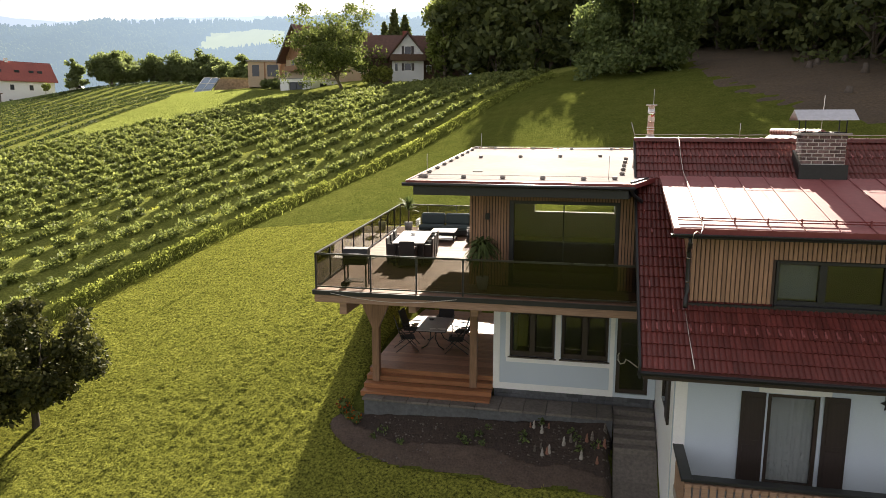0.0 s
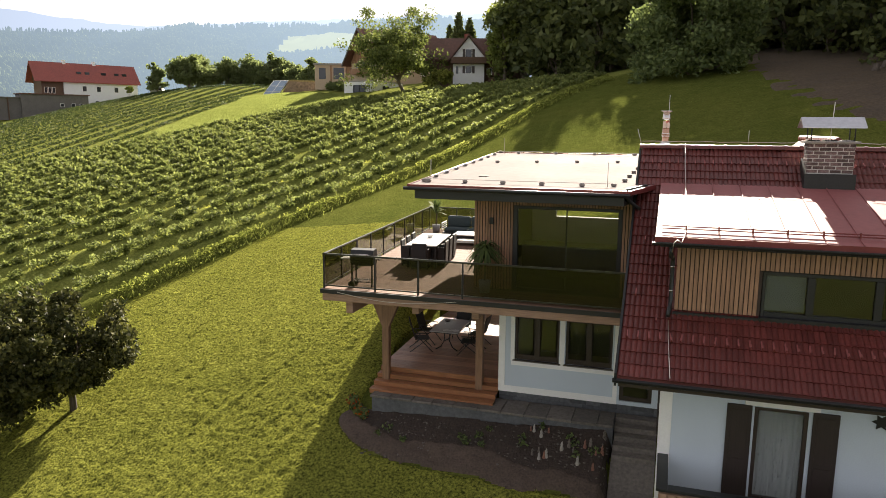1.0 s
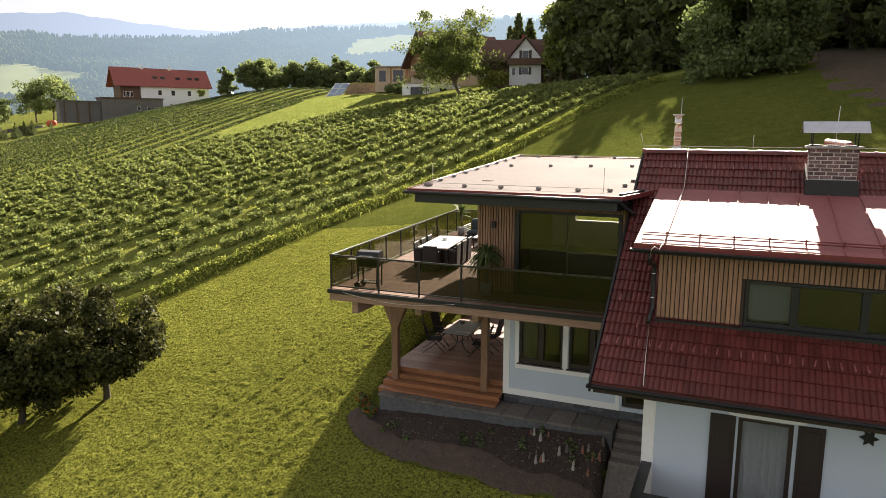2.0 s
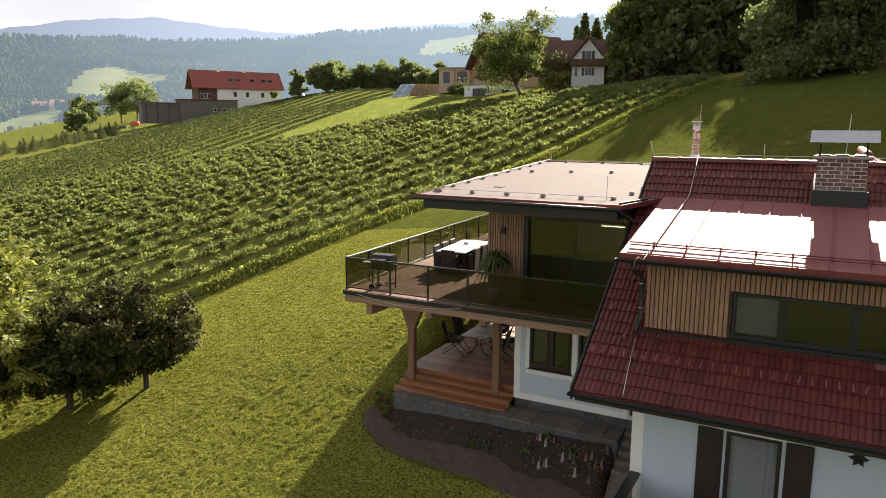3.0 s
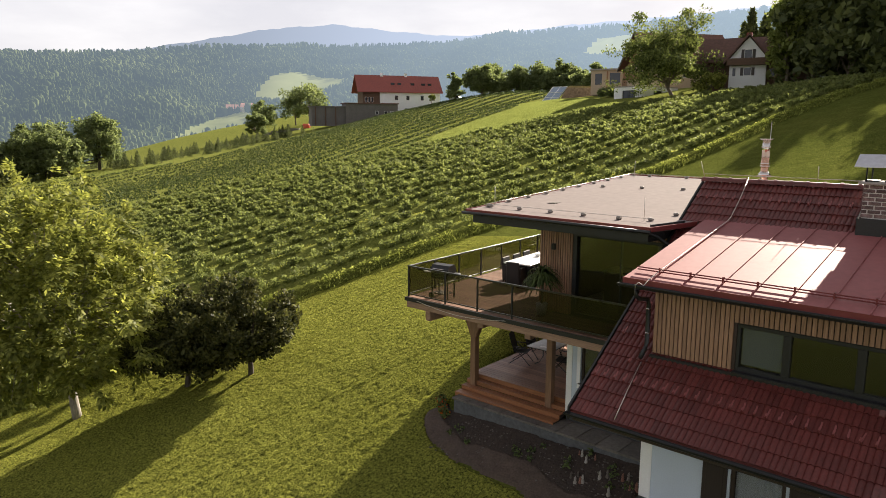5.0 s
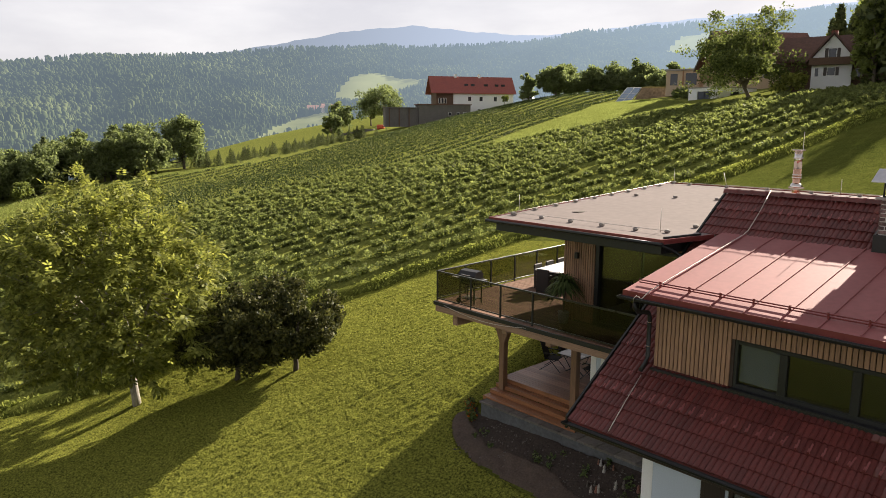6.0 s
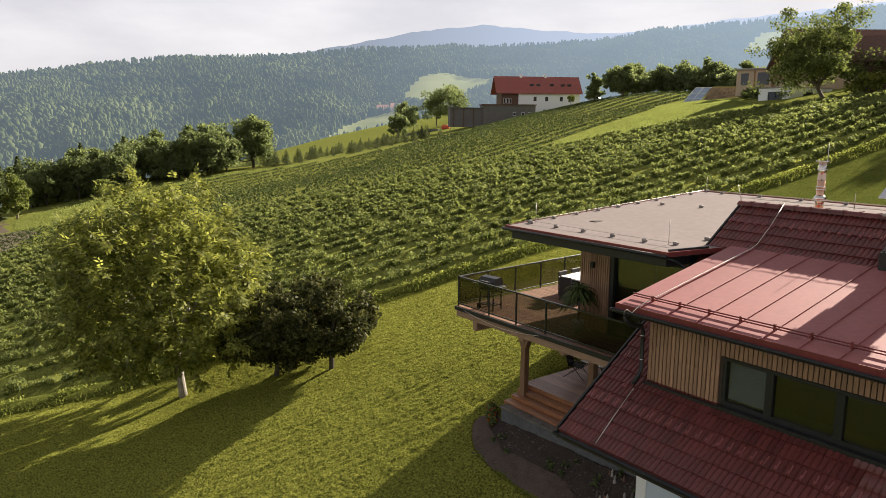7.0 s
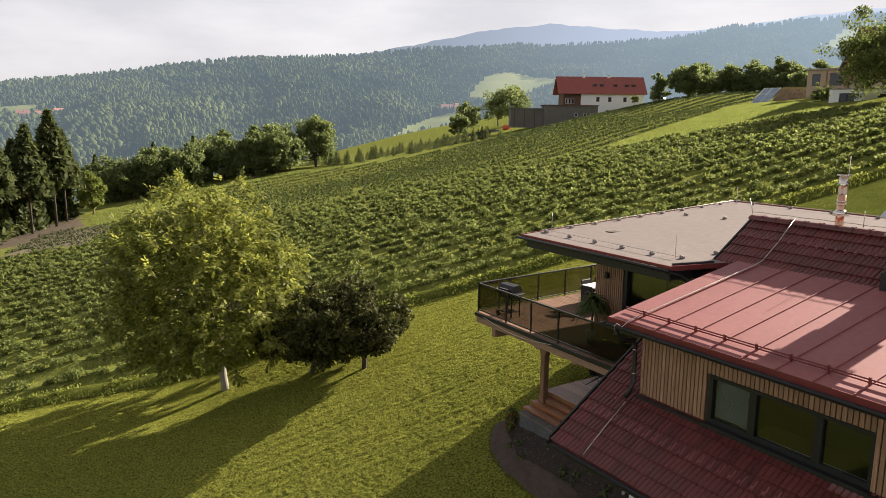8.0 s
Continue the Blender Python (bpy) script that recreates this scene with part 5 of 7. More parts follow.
def blades(x, y, h, w, lean, mat, name, label, category):
    n = len(x)
    z = ground_z(x, y) - 0.02
    a = rng.random(n) * 2 * math.pi
    dx, dy = np.cos(a) * w, np.sin(a) * w
    l = rng.normal(size=(n, 2)) * lean * h[:, None]
    v = np.stack([np.stack([x - dx, y - dy, z], 1), np.stack([x + dx, y + dy, z], 1), np.stack([x + l[:, 0], y + l[:, 1], z + h], 1)], 1).reshape(-1, 3)
    return tagged(sheet(name, v, np.arange(3 * n).reshape(-1, 3), mat), label, category, kind="stuff")


# each row stands on a low grassy bank that falls off towards the lawn
for k in range(-1, 15):
    s = np.arange(-45, 105, 0.6)
    prof = ((-1.0, -0.05), (-0.75, 0.12), (-0.45, 0.26), (0.1, 0.30), (0.7, 0.24), (1.3, 0.06), (1.6, -0.05))
    mid = row_edge + N * (1.5 + SPACE * k) if k >= 0 else row_edge - N * 0.35
    ins = inside(V1, mid[0] + U[0] * s, mid[1] + U[1] * s) if k >= 0 else (s > -17) & (s < 58)
    s = s[ins]
    if len(s) < 8:
        continue
    wob = np.array([noise.noise(Vector((q_ * 0.5, k * 7.0, 0))) for q_ in s])
    lines = []
    for o_, h_ in prof:
        o_ = o_ * (0.6 if k < 0 else 1.0) + 0.18 * wob
        X, Y = mid[0] + U[0] * s + N[0] * o_, mid[1] + U[1] * s + N[1] * o_
        lines.append(np.stack([X, Y, ground_z(X, Y) + h_ * (1.2 if k < 0 else 1.0) * (1 + 0.5 * wob) + 0.02], 1))
    V = np.concatenate(lines)
    m = len(s)
    q = (np.arange(len(prof) - 1)[:, None] * m + np.arange(m - 1)[None, :]).ravel()
    tagged(sheet("grass_bank", V, np.stack([q, q + 1, q + m + 1, q + m], 1), M_GROUND, smooth=True), "low grassy bank under a row of bushes", "bank", "grass banks", "stuff")
    # long grass on the bank, behind its bushes
    dens = 75 if k < 4 else 45 if k < 9 else 26
    n = int(len(s) * 0.6 * dens)
    t_ = s[rng.integers(0, len(s), n)] + 0.6 * rng.random(n)
    o_ = (0.75 + 0.34 * rng.normal(size=n)) if k >= 0 else 0.30 * rng.normal(size=n) - 0.05
    x, y = mid[0] + U[0] * t_ + N[0] * o_, mid[1] + U[1] * t_ + N[1] * o_
    big = 1.0 if k < 4 else 1.4 if k < 9 else 2.0
    rep = 3
    x, y = np.repeat(x, rep) + rng.normal(size=n * rep) * 0.08 * big, np.repeat(y, rep) + rng.normal(size=n * rep) * 0.08 * big
    h = (0.08 + 0.14 * rng.random(len(x))) * (1.0 if k >= 0 else 2.0)
    blades(x, y, h + 0.06, np.full(len(x), 0.020 * big), 0.42, M_LANE if k >= 0 else M_TALL, "tall_grass", "long sunlit grass on the bank of a bush row", "grass")
    if k < 0:
        # weeds with small leaves stand among the grass of the lowest bank
        n = 15000
        t_ = s[rng.integers(0, len(s), n)] + 0.6 * rng.random(n)
        o_ = 0.30 * rng.normal(size=n)
        x, y = mid[0] + U[0] * t_ + N[0] * o_, mid[1] + U[1] * t_ + N[1] * o_
        keep = np.array([noise.noise(Vector((a * 0.8, b * 0.8, 4.0))) for a, b in zip(x, y)]) > -0.15
        x, y = x[keep], y[keep]
        c = np.stack([x, y, ground_z(x, y) + 0.15 + 0.5 * rng.random(len(x)) * np.exp(-(o_[keep] / 0.4) ** 2)], 1)
        v, f = leaf_quads(c, np.full(len(c), 0.085), 1.6, 0.5)
        tagged(sheet("weeds", v, f, M_TALL), "leafy green weeds along the vineyard edge", "weeds", kind="stuff")

# uncut grass of the open strips between the plantings
for poly, n, h_, w_ in (([(-57.5, 61), (-60.5, 73), (-65.5, 94), (-72, 107), (-66, 111), (-58, 104), (-46, 93), (-38, 84), (-36, 78), (-44, 70), (-51, 60)], 42000, 0.30, 0.07),
                        ([(-141, 46), (-138, 28), (-120, 12), (-109, 1), (-118, -1), (-134, 0), (-146, 16), (-148, 47), (-140, 66), (-136, 62)], 14000, 0.25, 0.10)):
    xs, ys = [p[0] for p in poly], [p[1] for p in poly]
    x, y = min(xs) + (max(xs) - min(xs)) * rng.random(2 * n), min(ys) + (max(ys) - min(ys)) * rng.random(2 * n)
    ok = inside(poly, x, y)
    x, y = np.repeat(x[ok][:n], 2), np.repeat(y[ok][:n], 2)
    x, y = x + rng.normal(size=len(x)) * 0.1, y + rng.normal(size=len(x)) * 0.1
    blades(x, y, h_ * (0.6 + 0.8 * rng.random(len(x))), np.full(len(x), w_), 0.4, M_MEADOW, "meadow_grass", "uncut yellow-green grass between the plantings", "grass")

# ---- farms on the crest ----
M_REDROOF = surface("old_red_roof", (0.29, 0.080, 0.065), 0.75, 0, 0.25, 3, 0.3, 0.3, 0.03)
M_RUSTROOF = surface("rust_brown_roof", (0.15, 0.068, 0.052), 0.75, 0, 0.25, 3, 0.3, 0.3, 0.03)
M_BROWNROOF = surface("brown_roof", (0.13, 0.065, 0.05), 0.75, 0, 0.25, 3, 0.3, 0.3, 0.03)
M_OLDWOOD = surface("weathered_timber", (0.12, 0.07, 0.045), 0.8, 0, 0.3, 8, 0.8, 0.3, 0.01)
M_NEWWOOD = surface("brown_timber", (0.28, 0.15, 0.08), 0.7, 0, 0.3, 8, 0.8, 0.3, 0.01)
M_DARKWIN = surface("dark_window_pane", (0.03, 0.035, 0.045), 0.12, 0, 0.1, 5, 1, 0.0)
M_SHED = surface("grey_boarding", (0.14, 0.13, 0.125), 0.8, 0, 0.3, 8, 0.8, 0.3, 0.01)
M_DRYSTONE = surface("dry_stone_wall", (0.26, 0.19, 0.13), 0.9, 0, 0.5, 2.5, 0.5, 0.9, 0.15)
M_SOLAR = surface("solar_glass", (0.30, 0.38, 0.50), 0.2, 0.2, 0.1, 3, 0.6, 0.0)
M_ORANGE = surface("orange_plastic", (0.55, 0.08, 0.03), 0.5, 0, 0.1, 10, 1, 0.0)
M_DRYGRASS = surface("dry_grass_roof", (0.30, 0.24, 0.10), 0.95, 0, 0.4, 6, 0.6, 0.8, 0.06)
M_STUMP = surface("grey_stump", (0.10, 0.08, 0.065), 0.9, 0, 0.3, 12, 2, 0.6, 0.01)
M_TILTH = surface("tilled_soil", (0.13, 0.105, 0.055), 0.95, 0, 0.5, 1.5, 0.3, 0.8, 0.1)
M_CREAM = surface("cream_render", (0.48, 0.38, 0.28), 0.85, 0, 0.1, 10, 1, 0.2, 0.003)


def local(name, x, y, z, rz, label, category="house"):
    """A thing built round its own origin and then set down, facing -y turned by rz."""
    ob = thing(name, (0, 0, 0), label, category)
    ob.matrix_basis = pose(x, y, z, 0, 0, rz)
    return ob


def gable_roof(bm, x0, x1, y0, y1, z, h, over=0.6, t=0.25):
    """A ridge along x."""
    ym = (y0 + y1) / 2
    k = h / (ym - y0)
    prism(bm, [(y0 - over, z - over * k), (ym, z + h), (y1 + over, z - over * k), (y1 + over, z - over * k + t), (ym, z + h + t), (y0 - over, z - over * k + t)], "x", x0 - over, x1 + over)
    return bm


def small_window(parent, x, y, z, w, h, shut=None, axis="y"):
    f = block("window", M_WHITEPAINT, x - w / 2 - 0.07, x + w / 2 + 0.07, y - 0.06, y - 0.005, z - 0.07, z + h + 0.07, parent, "", 0.0)
    block("pane", M_DARKWIN, x - w / 2, x + w / 2, y - 0.075, y - 0.061, z, z + h, f, "", 0.0)
    if shut:
        for s_ in (-1, 1):
            block("shutter", shut, x + s_ * (w / 2 + 0.07) - (w * 0.45 if s_ < 0 else 0), x + s_ * (w / 2 + 0.07) + (w * 0.45 if s_ > 0 else 0), y - 0.07, y - 0.01, z - 0.05, z + h + 0.05, f, "", 0.0)


# long white farmhouse with a red roof
rf = local("farmhouse", -144.5, 158.5, 13.0, 60, "long white farmhouse with a red saddle roof and timber gable")
block("wall", M_WHITE, -17.5, 2.5, 0, 9, -5, 6.9, rf, "white rendered wall", 0)
block("wall", M_OLDWOOD, -23, -17.5, 0.6, 9, -5, 6.9, rf, "dark timber wall", 0)
bm = bmesh.new()
prism(bm, [(0.0, 6.9), (4.5, 11.6), (9.0, 6.9)], "x", -23.4, -23.0)
part("gable", bm, M_OLDWOOD, rf, "dark timber gable")
bm = bmesh.new()
prism(bm, [(0.0, 6.9), (4.5, 11.6), (9.0, 6.9)], "x", 2.2, 2.5)
part("gable", bm, M_WHITE, rf)
rr = part("roof", gable_roof(bmesh.new(), -24.2, 2.6, 0, 9, 6.9, 4.7, 0.7), M_REDROOF, rf, "faded red tiled roof")
for x in (-13.0, -10.8, -6.4, -2.8, -0.6):
    block("skylight", M_DARKWIN, x - 0.6, x + 0.6, 1.45, 2.3, 8.55, 9.35, rr, "", 0)
for x in (-12.2, -8.4, -3.6, 0.2):
    small_window(rf, x, 0, 3.9, 1.0, 1.4)
for x in (-13.0, -9.0, -5.2):
    small_window(rf, x, 0, 0.5, 0.9, 0.8)
for x in (-22.0, -21.0, -20.0):
    small_window(rf, x, 0.6, 3.2, 0.6, 1.5)
for x in (-16.0, -8.0):
    block("chimney", M_WHITE, x - 0.4, x + 0.4, 4.1, 4.9, 11.3, 12.6, rf, "white chimney", 0)
sd = local("shed", -142.3, 137.6, 11.6, 60, "grey boarded sheds beside the farmhouse", "shed")
block("wall", M_SHED, -14, 2, 0, 6, -2.5, 3.6, sd, "grey boarded wall", 0)
block("wall", M_SHED, -24, -14, 1, 6, -3.0, 2.6, sd, "", 0)
block("roof", M_BROWNROOF, -14.4, 2.3, -0.4, 6.4, 3.6, 3.85, sd, "flat dark roof", 0)
block("roof", M_SHED, -24.4, -14, 0.6, 6.4, 2.6, 2.8, sd, "", 0)
for x in (-1.8, 0.2, -4.5):
    small_window(sd, x, 0, 0.6, 0.8, 0.8)
for x in (-23, -20, -17):
    block("post", M_OLDWOOD, x, x + 0.25, 0.6, 0.85, -3.0, 2.6, sd, "", 0)
wp = local("wood_pile", -181.0, 140.5, 6.6, 24, "covered pile of firewood with a pale roof sheet", "wood pile")
block("logs", M_NEWWOOD, -3.2, 3.2, -1.2, 1.2, -1.0, 2.3, wp, "", 0.2)
block("cover", M_WHITEPAINT, -3.6, 3.6, -1.6, 1.6, 2.35, 2.5, wp, "pale roof sheet", 0)
kz = local("tarpaulin", -177.0, 132.0, gz1(-177, 132), 24, "orange tarpaulin heap near the wood pile", "tarpaulin")
block("sheet", M_ORANGE, -1.4, 1.4, -0.8, 0.8, -0.3, 1.5, kz, "", 0.5)
for k in range(4):
    lg = local("timber_stack", -181.0 - 3.0 * k, 130.0 - 1.2 * k, gz1(-181 - 3 * k, 130 - 1.2 * k), 30, "grey stack of sawn timber in the grass", "timber")
    block("boards", M_SHED, -2.0, 2.0, -0.6, 0.6, -0.2, 0.7, lg, "", 0.05)

# earth-sheltered stone building with a solar slope
eh = local("earth_house", -73.0, 115.2, 13.7, 31, "low dry-stone earth building with a grassed roof", "building")
bm = bmesh.new()
prism(bm, [(2.9, -1.5), (13.2, -1.0), (12.6, 3.0), (5.5, 3.15)], "y", 0.6, 7)
part("wall", bm, M_DRYSTONE, eh, "dry stone wall")
bm = bmesh.new()
prism(bm, [(5.2, 3.12), (13.0, 2.95), (12.4, 3.4), (6.2, 3.5)], "y", 0.9, 7.2)
part("roof", bm, M_DRYGRASS, eh, "dry grassed roof")
bm = bmesh.new()
lo_ = [bm.verts.new(c) for c in ((0, 0, -0.3), (3.0, 0, -0.3), (5.6, 1.9, 3.2), (2.6, 1.9, 3.2))]
up_ = [bm.verts.new((v_.co.x - 0.08, v_.co.y - 0.12, v_.co.z + 0.12)) for v_ in lo_]
bm.faces.new(up_)
bm.faces.new(lo_[::-1])
for i in range(4):
    bm.faces.new((lo_[i], lo_[(i + 1) % 4], up_[(i + 1) % 4], up_[i]))
sp = part("solar_panel", bm, M_SOLAR, eh, "pale blue glass solar collector")
for s_ in (0.0, 0.33, 0.66, 1.0):
    rod("rail", M_WHITEPAINT, [(-0.08 + 2.6 * s_, -0.14 + 1.9 * s_, -0.16 + 3.5 * s_), (2.92 + 2.6 * s_, -0.14 + 1.9 * s_, -0.16 + 3.5 * s_)], 0.05, sp, "", 5)
for s_ in (0.0, 0.5, 1.0):
    rod("rail", M_WHITEPAINT, [(-0.08 + 3 * s_, -0.14, -0.16), (2.52 + 3 * s_, 1.76, 3.34)], 0.05, sp, "", 5)
# white cube in the slope
wc = local("white_annexe", -37.65, 91.7, 12.55, -11, "white flat-roofed garden annexe", "building")
wall_with_holes("wall", M_WHITE, "y", 0, 0.3, -5.9, 0, -1.5, 2.25, [(-4.2, -1.6, 0.0, 1.75)], wc, "white rendered front wall")
wall_with_holes("wall", M_WHITE, "x", -0.3, 0.3, 0.3, 9.0, -1.5, 2.25, [(2.6, 4.8, 0.75, 1.65)], wc, "white rendered side wall")
block("wall", M_WHITE, -5.9, -5.6, 0.3, 9.0, -1.5, 2.25, wc, "", 0)
block("roof", M_CONCRETE, -6.0, 0.1, -0.1, 9.0, 2.25, 2.42, wc, "flat concrete roof", 0.02)
dw = block("door", M_DARKWIN, -4.2, -1.6, 0.14, 0.2, 0.0, 1.75, wc, "dark glazed garage door", 0)
block("frame", M_ANTH, -3.0, -2.9, 0.08, 0.13, 0.0, 1.75, dw, "", 0)
block("window", M_DARKWIN, -0.2, -0.14, 2.6, 4.8, 0.75, 1.65, wc, "dark window", 0)
block("room", M_UNLITROOM, -5.5, -0.4, 6.0, 6.2, -1.0, 2.2, wc, "", 0)
# modern stone bungalow
mb = local("bungalow", -52.2, 112.0, 16.6, 20, "flat-roofed bungalow of pale stone", "house")
block("wall", M_CREAM, -6, 0, 0, 6, -2, 2.7, mb, "pale stone wall", 0.02)
block("wall", M_CREAM, 0, 7, 1.5, 6, -2, 2.9, mb, "", 0.02)
block("roof", M_CONCRETE, -6.3, 0.2, -0.3, 6.2, 2.7, 3.0, mb, "flat concrete roof", 0.02)
block("roof", M_CONCRETE, 0.2, 7.6, 0.6, 6.2, 2.9, 3.25, mb, "", 0.02)
block("window", M_DARKWIN, -5.2, -3.9, -0.03, 0.1, 0, 2.1, mb, "", 0)
block("pillar", M_NEWWOOD, -3.0, -2.75, -0.06, 0.1, -0.5, 2.6, mb, "brown timber pillar", 0)
block("window", M_DARKWIN, -2.4, -0.4, -0.03, 0.1, 0, 2.2, mb, "", 0)
block("window", M_DARKWIN, 0.8, 5.8, 1.47, 1.6, 0, 2.2, mb, "", 0)
# big farmhouse: red-roofed left part behind, brown right part with a cross gable
fl = local("farmhouse", -37.6, 107.2, 14.6, 54, "tall farmhouse with a red roof and timber gable")
block("wall", M_CREAM, -6.0, 9.0, 0, 10, -1, 5.0, fl, "cream rendered wall", 0)
bm = bmesh.new()
prism(bm, [(0.0, 5.0), (5.0, 10.2), (10.0, 5.0)], "x", -6.0, -5.6)
gb = part("gable", bm, M_NEWWOOD, fl, "brown timber gable")
for y in np.arange(0.6, 9.6, 0.55):
    top_ = 5.0 + 1.04 * min(y, 10 - y) - 0.15
    block("board", M_NEWWOOD, -6.05, -6.001, y, y + 0.40, 4.6, top_, gb, "", 0)
fr_roof = part("roof", gable_roof(bmesh.new(), -6.6, 9.0, 0, 10, 5.0, 5.2, 0.9), M_RUSTROOF, fl, "rust-red tiled roof")
bm = bmesh.new()
prism(bm, [(-0.95, 3.95), (5.0, 10.15), (10.95, 3.95), (10.95, 4.4), (5.0, 10.55), (-0.95, 4.4)], "x", -7.62, -7.5)
part("bargeboard", bm, M_SHED, fr_roof, "grey bargeboards")
block("chimney", M_MORTAR, 1.0, 1.7, 4.6, 5.4, 10.0, 11.2, fl, "pale chimney", 0)
block("balcony", M_NEWWOOD, -7.2, -6.06, 1.5, 8.5, 2.4, 3.4, fl, "brown timber balcony", 0)
for y in (2.4, 5.0, 7.6):
    block("window", M_DARKWIN, -6.03, -5.9, y - 0.5, y + 0.5, 3.5, 4.5, fl, "", 0)
for x in (-3.5, 0.0, 3.5, 6.8):
    small_window(fl, x, 0, 2.4, 1.0, 1.3)
fr = local("farmhouse", -21.2, 90.0, 14.7, 15, "old farmhouse with a brown roof and white cross gable")
block("wall", M_OLDWOOD, -6.0, 8.0, 1.2, 9, -1.5, 3.4, fr, "dark timber wall", 0)
part("roof", gable_roof(bmesh.new(), -6.5, 8.0, 1.2, 9, 3.3, 3.2, 0.5), M_BROWNROOF, fr, "dark brown tiled roof")
block("wall", M_WHITE, -2.4, 2.4, 0, 5, -1.5, 3.4, fr, "white rendered gable wall", 0)
bm = bmesh.new()
prism(bm, [(-2.4, 3.4), (0.0, 6.3), (2.4, 3.4)], "y", 0.0, 5.0)
part("gable", bm, M_WHITE, fr)
bm = bmesh.new()
prism(bm, [(-3.2, 2.55), (0.0, 6.45), (3.2, 2.55), (3.2, 2.85), (0.0, 6.75), (-3.2, 2.85)], "y", -0.7, 5.2)
part("cross_roof", bm, M_BROWNROOF, fr, "steep brown cross-gable roof")
block("balcony", M_OLDWOOD, -2.7, 2.7, -1.0, -0.05, 2.35, 3.3, fr, "dark timber balcony", 0)
small_window(fr, 0.0, 0, 1.0, 0.9, 1.0, M_FRAME)
small_window(fr, -1.75, 0, 0.9, 0.4, 1.1, None)
small_window(fr, 0.0, 0, 3.35, 0.9, 1.15, M_FRAME)
small_window(fr, 3.2, 1.2, 0.9, 0.7, 0.9)
block("chimney", M_REDROOF, -0.8, 0.0, 4.8, 5.5, 6.3, 7.4, fr, "", 0)

# a white van and a young tree beside the long farmhouse
vn = local("van", -128.6, 152.0, gz1(-128.6, 152.0), 20, "small white van parked beside the farmhouse", "van")
bm = bmesh.new()
prism(bm, [(-2.2, 0.35), (2.2, 0.35), (2.25, 1.0), (1.3, 1.15), (0.8, 1.85), (-2.2, 1.85)], "y", -0.85, 0.85)
part("body", bm, M_WHITEPAINT, vn)
bm = bmesh.new()
prism(bm, [(0.15, 1.15), (1.2, 1.15), (0.75, 1.72), (0.15, 1.72)], "y", -0.87, -0.851)
part("window", bm, M_DARKWIN, vn)
for sx in (-1.4, 1.4):
    for sy in (-0.86, 0.70):
        part("wheel", tube(bmesh.new(), [(sx, sy, 0.33), (sx, sy + 0.16, 0.33)], 0.33, 14), M_BLACK, vn)
# grey-roofed barn in the valley behind the field
vb = local("barn", -204.0, 16.0, -13.5, 75, "low barn with a grey roof below the field", "barn")
block("wall", M_WHITE, -6, 6, -3.5, 3.5, -3, 2.6, vb, "white rendered wall", 0)
part("roof", gable_roof(bmesh.new(), -6, 6, -3.5, 3.5, 2.6, 2.0, 0.6), M_SHED, vb, "grey sheet roof")
for x in (-3.5, 0.0, 3.5):
    small_window(vb, x, -3.5, 0.6, 0.9, 1.0)

# ---- trees beyond ----
tree("young_tree", -137.0, 150.0, 4.2, 1.3, "slender young tree before the white farmhouse wall", M_LIGHTLEAF, M_BARK, 16, 50, 0.26, 0.35, 0.07, 26)
for i, (x, y, h, r_) in enumerate(((-46.5, 98.6, 2.0, 1.8), (-48.8, 99.8, 1.7, 1.5), (-44.6, 97.0, 1.5, 1.4))):
    tree("shrub", x, y, h, r_, "low green shrub beside the garden annexe", M_FOREST, M_BARK, 20, 60, 0.24, 0.0, 0.05, 23 + i, group="annexe shrubs", clump_r=0.35)
tree("orchard_tree", -30.6, 86.8, 11.6, 8.0, "spreading light green tree in front of the farmhouse", M_ORCHARD, M_BARK, 190, 110, 0.22, 0.03, 0.28, 21, clump_r=0.17, ragged=0.75, hollow=0.35, lean=(-1.6, -0.6), flat=1.1, skirt=1.0)
tree("shrub", -24.6, 84.6, 3.4, 2.6, "round yellow-green shrub beside the farmhouse", M_WALNUT, M_BARK, 26, 60, 0.28, 0.05, 0.1, 22)
tree("tree", -128, 150.5, 9.5, 2.7, "slim light green tree beside the white farmhouse", M_FOREST, M_BARK, 60, 90, 0.34, 0.02, 0.2, 30, group="crest trees", clump_r=0.3, hollow=0.3)
for i, (x, y, h, r_) in enumerate(((-115.5, 148.0, 9.6, 6.2), (-122, 160.5, 11.5, 5.0))):
    tree("tree", x, y, h, r_, "large round dark broadleaf tree on the crest", M_FOREST, M_BARK, 120, 90, 0.38, 0.06, 0.4, 31 + i, group="crest trees", clump_r=0.22, hollow=0.45)
for i, (x, y, h, r_) in enumerate(((-109.5, 157, 8.8, 4.2), (-113, 163, 8.0, 4.0), (-105.0, 162, 9.5, 4.4), (-98.0, 164, 11.0, 4.4), (-93, 162, 8.0, 3.6), (-87.4, 156, 6.2, 3.6), (-79.4, 149, 8.0, 4.0), (-74, 146, 6.5, 3.6), (-118, 160, 7.0, 4.0), (-101, 160, 6.5, 4.0), (-96, 160, 6.0, 3.8), (-90, 160, 6.0, 3.8), (-84, 154, 5.0, 3.4), (-107, 159, 6.0, 4.0))):
    tree("tree", x, y, h, r_, "dark green broadleaf tree on the crest", M_FOREST, M_BARK, 70, 90, 0.36, 0.0, 0.3, 34 + i, group="crest trees", clump_r=0.26, hollow=0.4)
